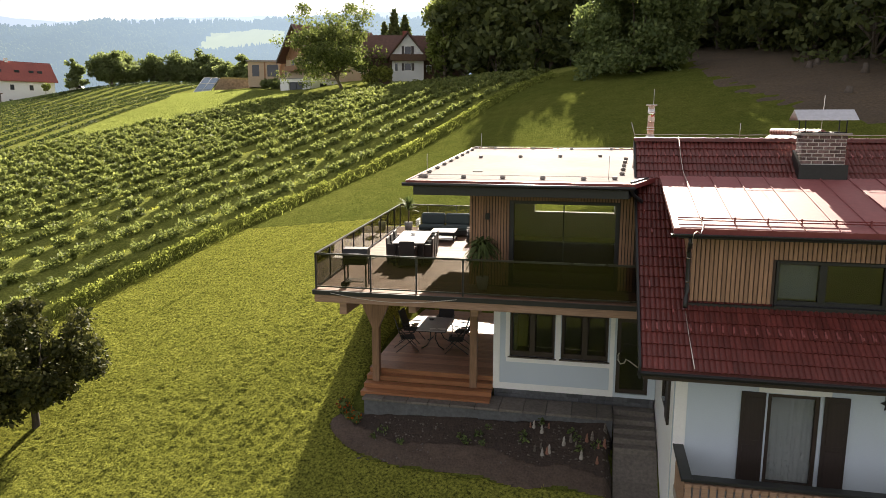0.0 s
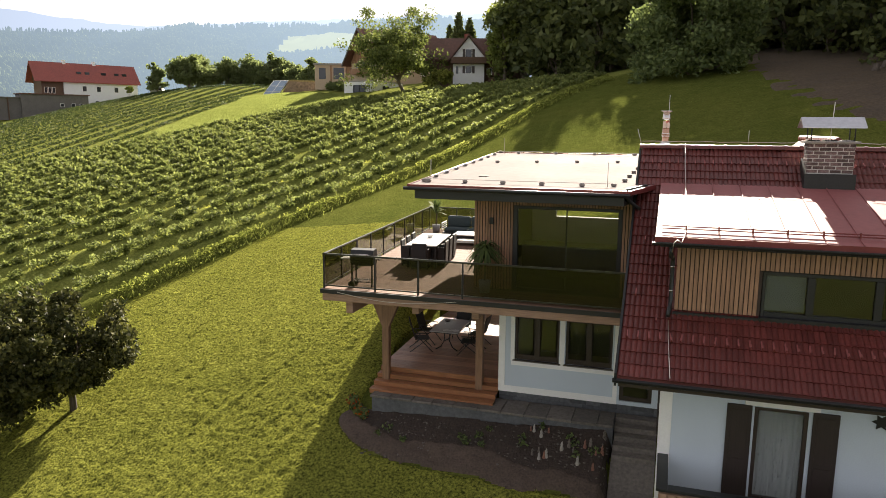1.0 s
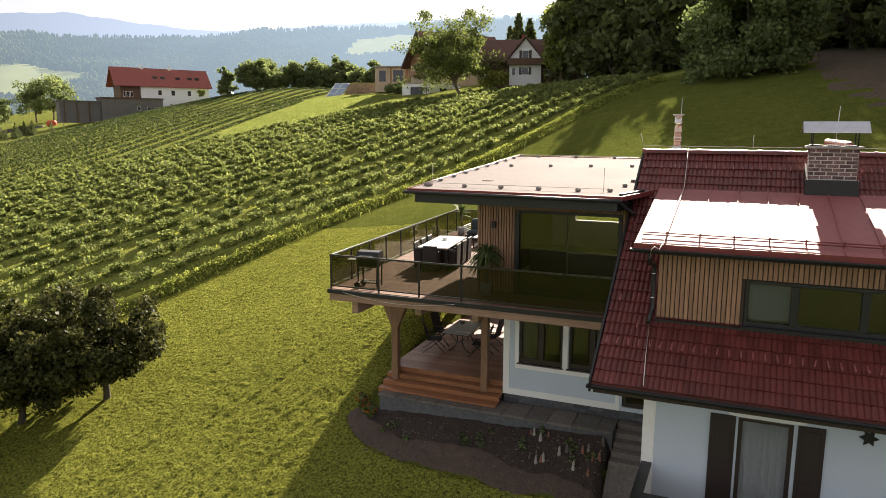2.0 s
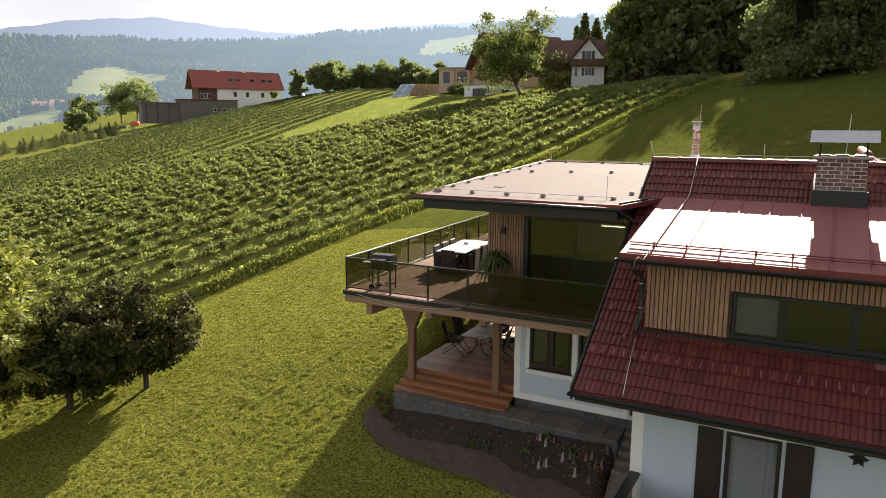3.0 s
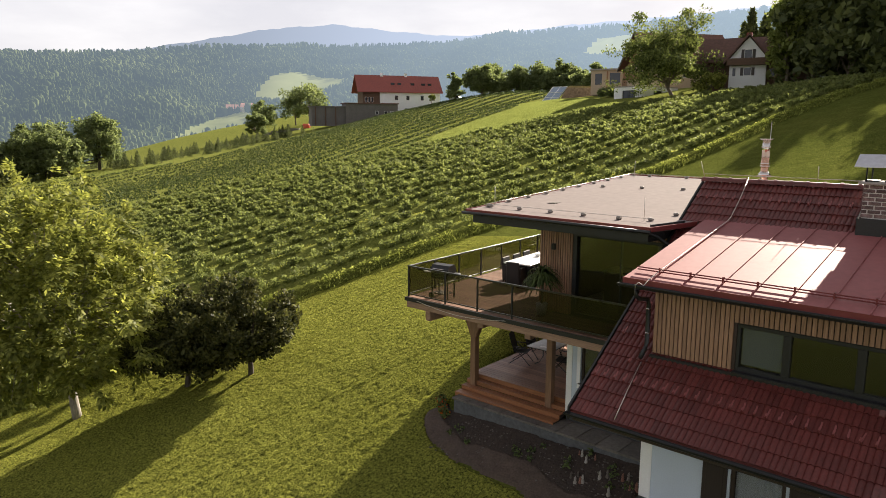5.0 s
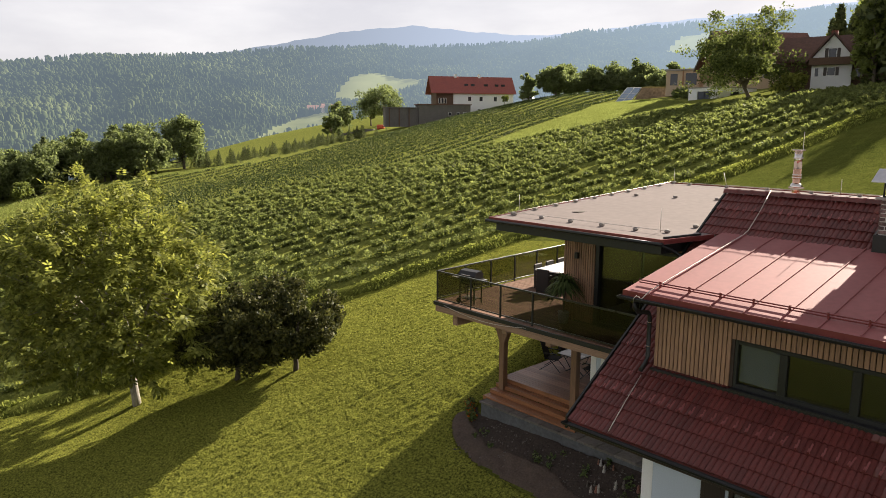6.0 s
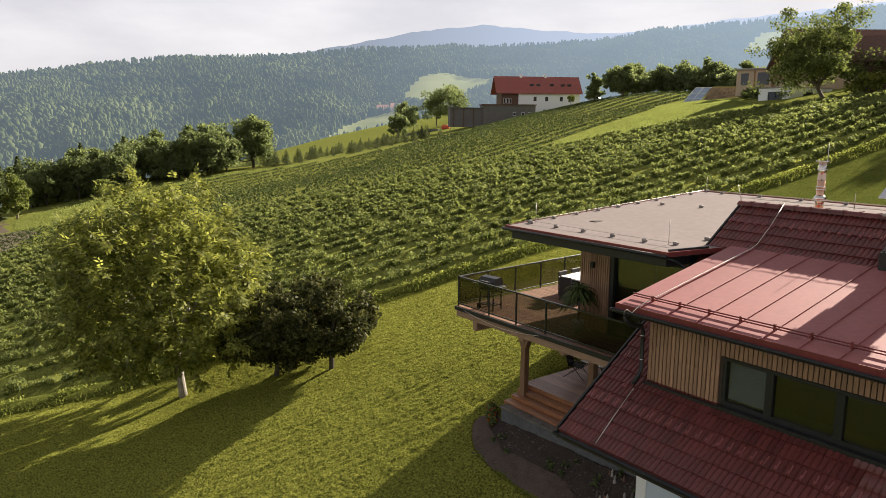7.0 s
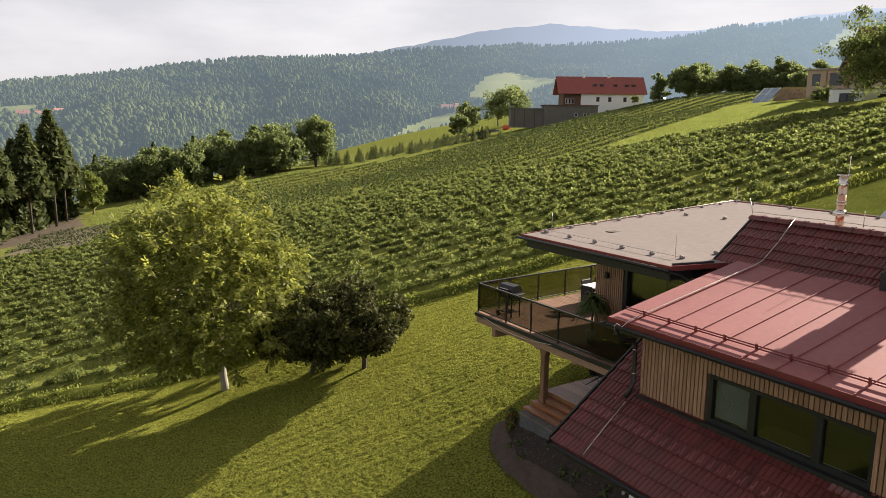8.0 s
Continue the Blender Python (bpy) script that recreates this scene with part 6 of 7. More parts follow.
for i, (x, y, h) in enumerate(((-33.8, 126.9, 14.5), (-33.0, 132.3, 14.2), (-40.0, 140.7, 14.5))):
    spruce("spruce", x, y, h, h * 0.22, "dark spruce behind the farmhouses", 48 + i, "crest trees", dens=2.0, bare=0.05)
for i, (x, y, h, r_) in enumerate(((-204, 148, 15, 7), (-196, 148, 16, 7.5), (-186, 119, 9, 3.6), (-213, 140, 12, 6))):
    tree("tree", x, y, h, r_, "broadleaf tree near the sheds", M_FOREST, M_BARK, 56, 90, 0.40, 0.08, 0.3, 45 + i, group="farm trees", clump_r=0.27)
# wood along the lower field
for i in range(40):
    q = i / 39
    x, y = -147 - 20 * rng.random() ** 1.5, 3 + 46 * q
    h = (8 + 4.5 * rng.random()) * (0.85 + 0.3 * q)
    if i % 6 == 1:
        spruce("spruce", x - 6, y, h + 0.6, 2.4, "dark spruce in the wood by the field", 60 + i, "field wood", dens=1.2, bare=0.05)
    else:
        tree("tree", x, y, h, 3.0 + 1.4 * rng.random(), "broadleaf tree in the wood by the field", M_FOREST, M_BARKDARK, 60, 70, 0.34, 0.0, 0.2, 60 + i, group="field wood", clump_r=0.30, hollow=0.45)
tree("oak_tree", -152, 54, 14.0, 6.4, "large broadleaf tree at the field edge", M_FOREST, M_BARKDARK, 130, 85, 0.34, 0.02, 0.4, 99, group="field wood", clump_r=0.23, hollow=0.5)
tree("tree", -142, 17, 4.6, 2.4, "small round light tree beside the field", M_LIGHTLEAF, M_BARK, 34, 50, 0.28, 0.10, 0.12, 98, group="field wood")
for i in range(150):
    q = rng.random()
    x, y = -142 - 36 * rng.random(), 54 + 58 * q
    h = 1.3 + 2.6 * rng.random() ** 1.5
    spruce("young_spruce", x, y, h, h * 0.36, "young spruce in a plantation on the far slope", 120 + i, "young spruces", dens=1.8, bare=0.0)
for i, (x, y) in enumerate(((-127, -6), (-122, -10), (-117, -15), (-132, -4), (-128, -12), (-123, -17), (-137, -9), (-133, -15), (-128, -21), (-140, -5), (-138, -16), (-118, -22), (-113, -20))):
    h = 16 + 3 * rng.random() + (2.5 if i == 0 else 0)
    spruce("spruce", x, y, h, h * 0.25, "tall dark spruce at the foot of the field", 200 + i, "spruce stand", dens=2.2, bare=0.45 if i in (0, 1, 2, 3) else 0.04)
tree("tree", -136.5, 1.0, 9.5, 3.0, "sunlit broadleaf tree beside the spruces", M_LIGHTLEAF, M_BARK, 60, 60, 0.30, 0.02, 0.2, 97, group="field wood")
draped("spruce_floor", [(-112, -7), (-116, -3), (-124, -2), (-150, -1), (-156, -30), (-110, -34), (-106, -18)], M_LITTER, 1.2, 0.06, 2.0, "brown needle litter under the spruces", "ground")
draped("field_strip", [(-116, 1), (-104, 0), (-90, -5), (-95, -15), (-118, -11)], M_TILTH, 1.0, 0.05, 2.5, "brown bare strip of tilled soil at the field's foot", "field")
# forest above the lawn
WOOD = [(-13, 88), (-4, 80), (5, 72), (14, 70), (22, 58), (26, 44), (31, 32), (40, 22), (70, 10), (80, 110), (0, 120)]
made, k = 0, 0
spots = []
while made < 64 and k < 4000:
    k += 1
    x, y = -14 + 70 * rng.random(), 18 + 80 * rng.random()
    if not inside(WOOD, [x], [y])[0] or any(math.hypot(x - a, y - b) < 4.2 for a, b in spots):
        continue
    spots.append((x, y))
    made += 1
spots += [(-11.5, 86), (-6.5, 82), (-1, 78), (4.5, 75), (10, 74), (16, 70), (21, 63), (25, 54), (28, 45), (33, 36)]
for i, (x, y) in enumerate(spots):
    h = 14.0 + 3.0 * rng.random()
    tree("tree", x, y, h, 4.4 + 1.2 * rng.random(), "tall dark broadleaf tree at the forest edge", M_WOODS, M_BARK, 56, 80 if y < 60 else 40, 0.42 if y < 60 else 0.64, -0.08, 0.26, 300 + i, group="forest", clump_r=0.34, hollow=0.35, skirt=1.0, flat=1.25)
tree("lime_tree", 10.2, 49.6, 12.0, 5.4, "large round dark tree standing at the top of the lawn", M_LIME, M_BARK, 250, 120, 0.23, -0.12, 0.3, 77, clump_r=0.22, hollow=0.62, skirt=1.0, flat=1.3)
for i, (x, y, h, r_) in enumerate(((-13.0, 90, 15, 5.0), (-9.0, 86, 14, 5.0), (-15.0, 97, 16, 5.5), (-5.5, 90, 15, 5.0), (-10, 97, 16, 5.5))):
    tree("tree", x, y, h, r_, "tall dark broadleaf tree at the forest edge", M_WOODS, M_BARK, 90, 80, 0.5, 0.0, 0.3, 400 + i, group="forest", clump_r=0.30, hollow=0.3, skirt=1.0)
tree("tree", -14.5, 85.5, 13, 3.6, "sunlit broadleaf tree at the corner of the forest", M_LIGHTLEAF, M_BARK, 60, 70, 0.34, 0.02, 0.25, 410, group="forest", clump_r=0.28, hollow=0.4)
edge_line = [(-14, 87), (-9, 82.5), (-4, 79), (1, 75), (6, 71.5), (12, 69), (17, 65), (22, 60), (26, 52), (29, 44), (33, 36), (38, 29), (45, 24)]
for i in range(80):
    k = rng.integers(len(edge_line) - 1)
    u_ = rng.random()
    x = edge_line[k][0] * (1 - u_) + edge_line[k + 1][0] * u_ + 1.0 + 4.5 * rng.random()
    y = edge_line[k][1] * (1 - u_) + edge_line[k + 1][1] * u_ + 1.0 + 5 * rng.random()
    h = 3.5 + 3.5 * rng.random()
    tree("shrub", x, y, h, 2.2 + 0.8 * rng.random(), "dark undergrowth shrub at the forest edge", M_WOODS, M_BARK, 26, 55, 0.40, 0.0, 0.08, 700 + i, group="undergrowth", clump_r=0.36, hollow=0.3, skirt=1.0)
draped("forest_floor", [(15.6, 58), (15.4, 46.3), (16.8, 37), (18.6, 29), (21.5, 24), (28, 17), (60, 12), (62, 70), (18, 72)], M_LITTER, 0.8, 0.10, 2.0, "brown bare woodland floor with leaf litter", "forest floor")
for i in range(6):
    x, y = 21 + 9 * rng.random(), 30 + 22 * rng.random()
    st = thing("stump", (x, y, gz1(x, y)), "weathered grey tree stump on the forest floor", "stump", "stumps")
    hh = 0.35 + 0.4 * rng.random()
    part("wood", tube(bmesh.new(), [(x, y, gz1(x, y) - 0.1), (x + 0.05, y, gz1(x, y) + hh * 0.5), (x + 0.08, y + 0.05, gz1(x, y) + hh)], [0.34, 0.22, 0.18], 9), M_STUMP, st)
# poles by the lower field
for x, y in ((-171, 38), (-168, 12)):
    pl_ = thing("power_pole", (x, y, gz1(x, y)), "grey wooden power pole beside the field", "pole", "poles")
    rod("shaft", M_BARKPALE, [(x, y, gz1(x, y) - 0.3), (x, y, gz1(x, y) + 8.6)], 0.16, pl_, "", 8)
    rod("cross_arm", M_BARKPALE, [(x - 0.8, y, gz1(x, y) + 8.2), (x + 0.8, y, gz1(x, y) + 8.2)], 0.06, pl_, "", 6)


# ---- distance ----
def haze(name, dark, light, air, near, far, scale, tint=0.55):
    """Far backdrop: emitted air colour paints in haze, growing with distance and towards the sun."""
    m, nt, lk, b = nodes_of(name)
    isl = nt.new("ShaderNodeNewGeometry").outputs["Random Per Island"]
    n = noise_tex(nt, lk, scale, 5)
    c = mix_col(nt, lk, tint, ramp(nt, lk, isl, [(0, dark), (1, light)]), ramp(nt, lk, n, [(0.35, dark), (0.65, light)]))
    stands = noise_tex(nt, lk, 0.0045, 3)
    c = mix_col(nt, lk, 0.8, c, ramp(nt, lk, stands, [(0.38, (0.42, 0.46, 0.44)), (0.6, (1.0, 1.0, 1.0))]), "MULTIPLY")
    lk.new(c, b.inputs["Base Color"])
    b.inputs["Roughness"].default_value = 1.0
    b.inputs["Specular IOR Level"].default_value = 0.0
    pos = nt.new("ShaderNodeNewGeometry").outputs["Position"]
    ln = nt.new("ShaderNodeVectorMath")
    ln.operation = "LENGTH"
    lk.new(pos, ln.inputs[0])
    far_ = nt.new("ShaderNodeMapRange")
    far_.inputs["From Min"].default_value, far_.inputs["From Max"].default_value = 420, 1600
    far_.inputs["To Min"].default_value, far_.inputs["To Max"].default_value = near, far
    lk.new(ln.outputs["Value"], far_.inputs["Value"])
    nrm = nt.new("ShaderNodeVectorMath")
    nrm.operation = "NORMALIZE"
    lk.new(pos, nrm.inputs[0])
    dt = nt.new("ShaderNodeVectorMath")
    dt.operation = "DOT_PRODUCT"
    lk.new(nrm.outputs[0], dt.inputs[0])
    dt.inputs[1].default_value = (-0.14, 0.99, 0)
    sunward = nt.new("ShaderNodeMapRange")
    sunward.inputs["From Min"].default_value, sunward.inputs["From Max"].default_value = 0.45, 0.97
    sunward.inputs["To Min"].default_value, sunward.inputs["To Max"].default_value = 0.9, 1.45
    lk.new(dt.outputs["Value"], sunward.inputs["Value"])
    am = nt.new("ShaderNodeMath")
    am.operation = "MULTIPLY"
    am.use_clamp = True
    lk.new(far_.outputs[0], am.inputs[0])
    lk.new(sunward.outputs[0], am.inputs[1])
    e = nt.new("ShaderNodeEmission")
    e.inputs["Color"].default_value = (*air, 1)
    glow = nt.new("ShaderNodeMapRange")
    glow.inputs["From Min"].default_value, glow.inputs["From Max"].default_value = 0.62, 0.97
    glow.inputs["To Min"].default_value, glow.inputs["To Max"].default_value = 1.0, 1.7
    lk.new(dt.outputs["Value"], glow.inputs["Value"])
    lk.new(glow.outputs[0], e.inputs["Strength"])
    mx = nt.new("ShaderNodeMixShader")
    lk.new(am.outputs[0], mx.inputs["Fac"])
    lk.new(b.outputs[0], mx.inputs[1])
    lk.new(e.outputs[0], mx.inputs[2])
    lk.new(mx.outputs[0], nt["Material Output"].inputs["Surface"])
    return m


# air colours the far materials glow with, to paint the haze
HAZE_GLOW = (0.108, 0.136, 0.164)
M_HILL_A = haze("far_forest", (0.022, 0.036, 0.016), (0.150, 0.172, 0.070), HAZE_GLOW, 0.28, 0.49, 0.012)
M_HILL_G = haze("far_forest_floor", (0.02, 0.032, 0.014), (0.05, 0.065, 0.026), HAZE_GLOW, 0.28, 0.51, 0.012)
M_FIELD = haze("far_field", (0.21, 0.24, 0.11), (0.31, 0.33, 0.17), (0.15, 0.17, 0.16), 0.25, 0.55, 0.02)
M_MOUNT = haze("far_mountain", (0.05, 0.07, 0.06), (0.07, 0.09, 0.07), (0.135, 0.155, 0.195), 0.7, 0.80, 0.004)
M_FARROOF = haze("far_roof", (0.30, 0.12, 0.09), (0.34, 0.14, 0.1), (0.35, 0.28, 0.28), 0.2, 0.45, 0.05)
CREST_A = ((-180, 1.5), (-130, 1.6), (-100, 1.9), (-90, 2.55), (-86.5, 2.95), (-83, 3.5), (-78, 4.15), (-71, 5.0), (-65.5, 5.25), (-59.5, 5.75), (-53, 6.05), (-47, 6.25), (-42, 6.5), (-37, 7.05), (-31, 7.4), (-27, 7.6), (-20, 8.1), (0, 8.3), (40, 6), (180, 2))
CREST_B = ((-180, 3), (-110, 2.6), (-92, 2.3), (-84, 3.3), (-75, 4.3), (-66, 5.2), (-60, 6.3), (-55, 7.3), (-50, 7.75), (-46, 7.35), (-41, 7.0), (-37, 7.2), (-32, 7.75), (-24, 8.2), (-16, 8.65), (0, 8.8), (40, 7), (180, 3))


def crest(table, az):
    return np.interp(az, [a for a, _ in table], [e for _, e in table])


HX, HY, HZ = 12.0, -16.0, 8.0


def hill_z(az, q):
    """The near range: from the valley floor (q = 0) to its crest (q = 1)."""
    r = 420 + 1180 * q
    top = HZ + 1600 * np.tan(np.radians(crest(CREST_A, az)))
    und = np.sin(np.radians(az) * 23 + 5 * q) * 9 + np.sin(np.radians(az) * 51 - 9 * q) * 5
    z = -58 + (top + 58) * (0.30 * q + 0.70 * q * q * (1.6 - 0.6 * q)) + und * q * (1 - q) * 4
    return r, z


def hill_xyz(az, q):
    r, z = hill_z(az, q)
    return HX + r * np.sin(np.radians(az)), HY + r * np.cos(np.radians(az)), z


FIELDS = (((-56.3, 0.585), (-56, 0.64), (-55, 0.70), (-53, 0.72), (-50.5, 0.69), (-49.0, 0.66), (-50.2, 0.605), (-52.5, 0.575), (-55.0, 0.56)),
          ((-62.2, 0.35), (-61, 0.43), (-59.3, 0.50), (-57.8, 0.515), (-56.3, 0.50), (-57.2, 0.43), (-59.5, 0.39)),
          ((-31, 0.80), (-28.3, 0.815), (-24.5, 0.78), (-24.5, 0.88), (-26.5, 0.93), (-30, 0.91)), ((-91.5, 0.66), (-88.4, 0.67), (-87.4, 0.72), (-91.5, 0.73)))
az = np.linspace(-135, 75, 600)
qq = np.linspace(0, 1.06, 120)
AZ, QQ = np.meshgrid(az, qq)
X, Y, Z = hill_xyz(AZ, np.minimum(QQ, 1.0))
Z = np.where(QQ > 1.0, Z - 120, Z)
na = len(az)
fi = (np.arange(len(qq) - 1)[:, None] * na + np.arange(na - 1)[None, :])
inf = np.zeros(AZ.shape, bool)
for f_ in FIELDS:
    inf |= inside(list(f_), AZ, QQ)
isf = inf[:-1, :-1]
V = np.stack([X.ravel(), Y.ravel(), Z.ravel()], 1)
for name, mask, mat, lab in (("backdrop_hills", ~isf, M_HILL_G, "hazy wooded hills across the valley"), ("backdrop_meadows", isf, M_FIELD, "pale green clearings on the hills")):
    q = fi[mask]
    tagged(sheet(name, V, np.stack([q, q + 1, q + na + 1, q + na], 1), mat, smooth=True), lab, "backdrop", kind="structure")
# woodland on that range: pointed and rounded crowns
n = 40000
a_ = -104 + 100 * rng.random(n)
q_ = 0.04 + 0.96 * rng.random(n) ** 0.72
keep = np.ones(n, bool)
for f_ in FIELDS:
    keep &= ~inside(list(f_), a_, q_)
a_, q_ = a_[keep], q_[keep]
x, y, z = hill_xyz(a_, q_)
stand = np.array([noise.noise(Vector((a * 0.011, b * 0.011, 2.0))) for a, b in zip(x, y)])
step = np.array([noise.noise(Vector((a * 0.0042, b * 0.0042, 7.0))) for a, b in zip(x, y)])
h = (5.5 + 5.0 * rng.random(len(x))) * (0.9 + 0.25 * q_) * (1 + 0.3 * stand) * np.where(step > 0.05, 1.12, 0.72)
pointed = rng.random(len(x)) < 0.45 + 0.5 * stand
w = h * np.where(pointed, 0.24, 0.36) * (0.8 + 0.4 * rng.random(len(x)))
sides = 4
ang = np.arange(sides) * 2 * math.pi / sides
ring0 = np.stack([x[:, None] + w[:, None] * np.cos(ang) * 0.8, y[:, None] + w[:, None] * np.sin(ang) * 0.8, np.repeat((z - 2)[:, None], sides, 1)], 2)
up = np.where(pointed, 0.35, 0.66)[:, None] + 0.12 * rng.normal(size=(len(x), sides))
wr = np.where(pointed, 0.75, 1.05)[:, None] * (0.8 + 0.4 * rng.random((len(x), sides)))
ring1 = np.stack([x[:, None] + w[:, None] * np.cos(ang) * wr, y[:, None] + w[:, None] * np.sin(ang) * wr, (z + 0)[:, None] + h[:, None] * up], 2)
tip = np.stack([x, y, z + h], 1)[:, None, :]
vs = np.concatenate([ring0, ring1, tip], 1)
m = vs.shape[1]
base = np.arange(len(x))[:, None] * m
quad = np.concatenate([np.stack([base + k, base + (k + 1) % sides, base + sides + (k + 1) % sides, base + sides + k], 2) for k in range(sides)], 1).reshape(-1, 4)
tri = np.concatenate([np.stack([base + sides + k, base + sides + (k + 1) % sides, base + 2 * sides, base + 2 * sides], 2)[:, :, :3] for k in range(sides)], 1).reshape(-1, 3)
allf = np.concatenate([tri, quad[:, [0, 1, 2]], quad[:, [0, 2, 3]]])
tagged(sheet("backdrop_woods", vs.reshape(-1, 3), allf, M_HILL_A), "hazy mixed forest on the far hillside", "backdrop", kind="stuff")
# the mountain behind, its blue painted in as hazy air
az = np.linspace(-140, 80, 440)
r = 3900.0
e = crest(CREST_B, az) + 0.04 * np.sin(az * 2.1) + 0.025 * np.sin(az * 5.7)
zt = HZ + r * np.tan(np.radians(e))
bx, by = HX + r * np.sin(np.radians(az)), HY + r * np.cos(np.radians(az))
fx, fy = HX + 2400 * np.sin(np.radians(az)), HY + 2400 * np.cos(np.radians(az))
v = np.concatenate([np.stack([fx, fy, np.full(len(az), -80.0)], 1), np.stack([bx, by, zt], 1)])
q = np.arange(len(az) - 1)
tagged(sheet("backdrop_mountain", v, np.stack([q, q + 1, q + 1 + len(az), q + len(az)], 1), M_MOUNT, smooth=True), "mountain ridge on the horizon with pale blue painted in as hazy air", "backdrop", kind="structure")
# hamlets far off
for a0, q0, n_ in ((-88.6, 0.655, 3), (-57.9, 0.53, 2)):
    for k in range(n_):
        x, y, z = (float(v_) for v_ in hill_xyz(a0 + 1.1 * k, q0 - 0.01 * k))
        hh = local("far_house", x, y, z, -a0 + 20 * k, "far white house with a red roof across the valley")
        block("wall", M_WHITE, -8, 8, -5, 5, -3, 5, hh, "", 0)
        part("roof", gable_roof(bmesh.new(), -8, 8, -5, 5, 5, 5, 0.6, 0.4), M_FARROOF, hh, "red roof")

# ---- furniture and small things ----
M_RATTAN = surface("dark_rattan", (0.022, 0.020, 0.020), 0.7, 0, 0.35, 60, 4, 0.6, 0.006)
M_MESHFAB = surface("dark_mesh_fabric", (0.03, 0.03, 0.033), 0.8, 0, 0.25, 80, 4, 0.3, 0.002)
M_CUSHION = surface("slate_cushion", (0.040, 0.058, 0.062), 0.9, 0, 0.12, 60, 3, 0.2, 0.002)
M_TABLETOP = surface("white_table_top", (0.74, 0.73, 0.71), 0.3, 0, 0.04, 15, 2, 0.0)
M_GREYTOP = surface("grey_glass_top", (0.42, 0.42, 0.43), 0.25, 0, 0.08, 15, 2, 0.0)
M_POT = surface("grey_plant_pot", (0.28, 0.27, 0.26), 0.7, 0, 0.1, 20, 2, 0.2, 0.002)
M_PALM = leaves("palm_leaves", (0.05, 0.08, 0.03), (0.20, 0.25, 0.09), 0.35)
M_CLAY = surface("painted_clay", (0.20, 0.17, 0.145), 0.85, 0, 0.6, 25, 3, 0.2, 0.003, 0.5)
M_PETAL = leaves("orange_petals", (0.30, 0.05, 0.01), (0.60, 0.16, 0.02), 0.3)
M_BLOCK = surface("ballast_block", (0.27, 0.24, 0.22), 0.8, 0, 0.2, 25, 3, 0.3, 0.003)


def rattan_chair():
    c = thing("dining_chair", (0, 0, 0), "dark woven dining chair with a high back on the balcony", "chair", "chairs round the balcony table")
    block("seat", M_RATTAN, -0.24, 0.24, -0.24, 0.24, 0.38, 0.46, c, "", 0.02)
    bm = box(bmesh.new(), -0.24, 0.24, 0.20, 0.255, 0.06, 0.84, 0.02)
    bmesh.ops.translate(bm, vec=(0, 0.03, 0), verts=[v for v in bm.verts if v.co.z > 0.7])
    part("backrest", bm, M_RATTAN, c)
    for s_ in (-1, 1):
        block("armrest", M_RATTAN, s_ * 0.26 - 0.025, s_ * 0.26 + 0.025, -0.22, 0.22, 0.62, 0.66, c, "", 0.012)
        block("side_panel", M_RATTAN, s_ * 0.26 - 0.018, s_ * 0.26 + 0.018, -0.20, 0.20, 0.06, 0.62, c, "", 0.008)
        for y in (-0.2, 0.2):
            block("leg", M_BLACK, s_ * 0.25 - 0.02, s_ * 0.25 + 0.02, y - 0.02, y + 0.02, 0, 0.62, c, "", 0.005)
    return c


dt = thing("dining_table", (0, 0, 0), "white-topped dining table on dark legs on the balcony", "table")
block("tabletop", M_TABLETOP, -0.50, 0.50, -1.28, 1.28, 0.71, 0.75, dt, "white smooth table top", 0.006)
block("apron", M_BLACK, -0.44, 0.44, -1.2, 1.2, 0.63, 0.705, dt, "", 0.004)
for sx in (-1, 1):
    for sy in (-1, 1):
        block("leg", M_BLACK, sx * 0.44 - 0.04, sx * 0.44 + 0.04, sy * 1.2 - 0.04, sy * 1.2 + 0.04, 0, 0.63, dt, "", 0.006)
TBL = pose(1.52, 4.85, 3.0, 0, 0, 7)
dt.matrix_basis = TBL
bowl = thing("bowl", (0, 0, 0), "small round bowl on the white table", "bowl")
part("body", tube(bmesh.new(), [(0, 0, 0), (0, 0, 0.03), (0, 0, 0.10)], [0.05, 0.09, 0.12], 16), M_WHITEPAINT, bowl)
bowl.matrix_basis = TBL @ pose(-0.05, 0.35, 0.75)
ch = rattan_chair()
ch.matrix_basis = TBL @ pose(0.0, -1.30, 0, 0, 0, 180)
for sx, sy in ((-1, -0.75), (-1, 0.0), (-1, 0.75), (1, -0.75), (1, 0.0), (1, 0.75)):
    copy_thing(ch, TBL @ pose(sx * 0.47, sy, 0, 0, 0, -90 * sx))

sofa = thing("sofa", (0, 0, 0), "low outdoor sofa with slate-blue cushions along the railing", "sofa")
block("frame", M_ANTH, -1.55, 1.55, -0.40, 0.42, 0.06, 0.26, sofa, "dark metal frame", 0.01)
for k in range(3):
    block("seat_cushion", M_CUSHION, -1.5 + k * 1.0 + 0.01, -0.5 + k * 1.0 - 0.01, -0.40, 0.24, 0.26, 0.43, sofa, "", 0.05)
    block("back_cushion", M_CUSHION, -1.5 + k * 1.0 + 0.01, -0.5 + k * 1.0 - 0.01, 0.22, 0.42, 0.40, 0.86, sofa, "", 0.06)
for s_ in (-1, 1):
    for z in (0.36, 0.44, 0.52, 0.60):
        block("arm_slat", M_WHITEPAINT, s_ * 1.58 - 0.02, s_ * 1.58 + 0.02, -0.38, 0.42, z, z + 0.035, sofa, "", 0.004)
sofa.matrix_basis = pose(1.95, 10.15, 3.0, 0, 0, 3)
arm = thing("armchair", (0, 0, 0), "outdoor armchair with slate-blue cushions", "chair")
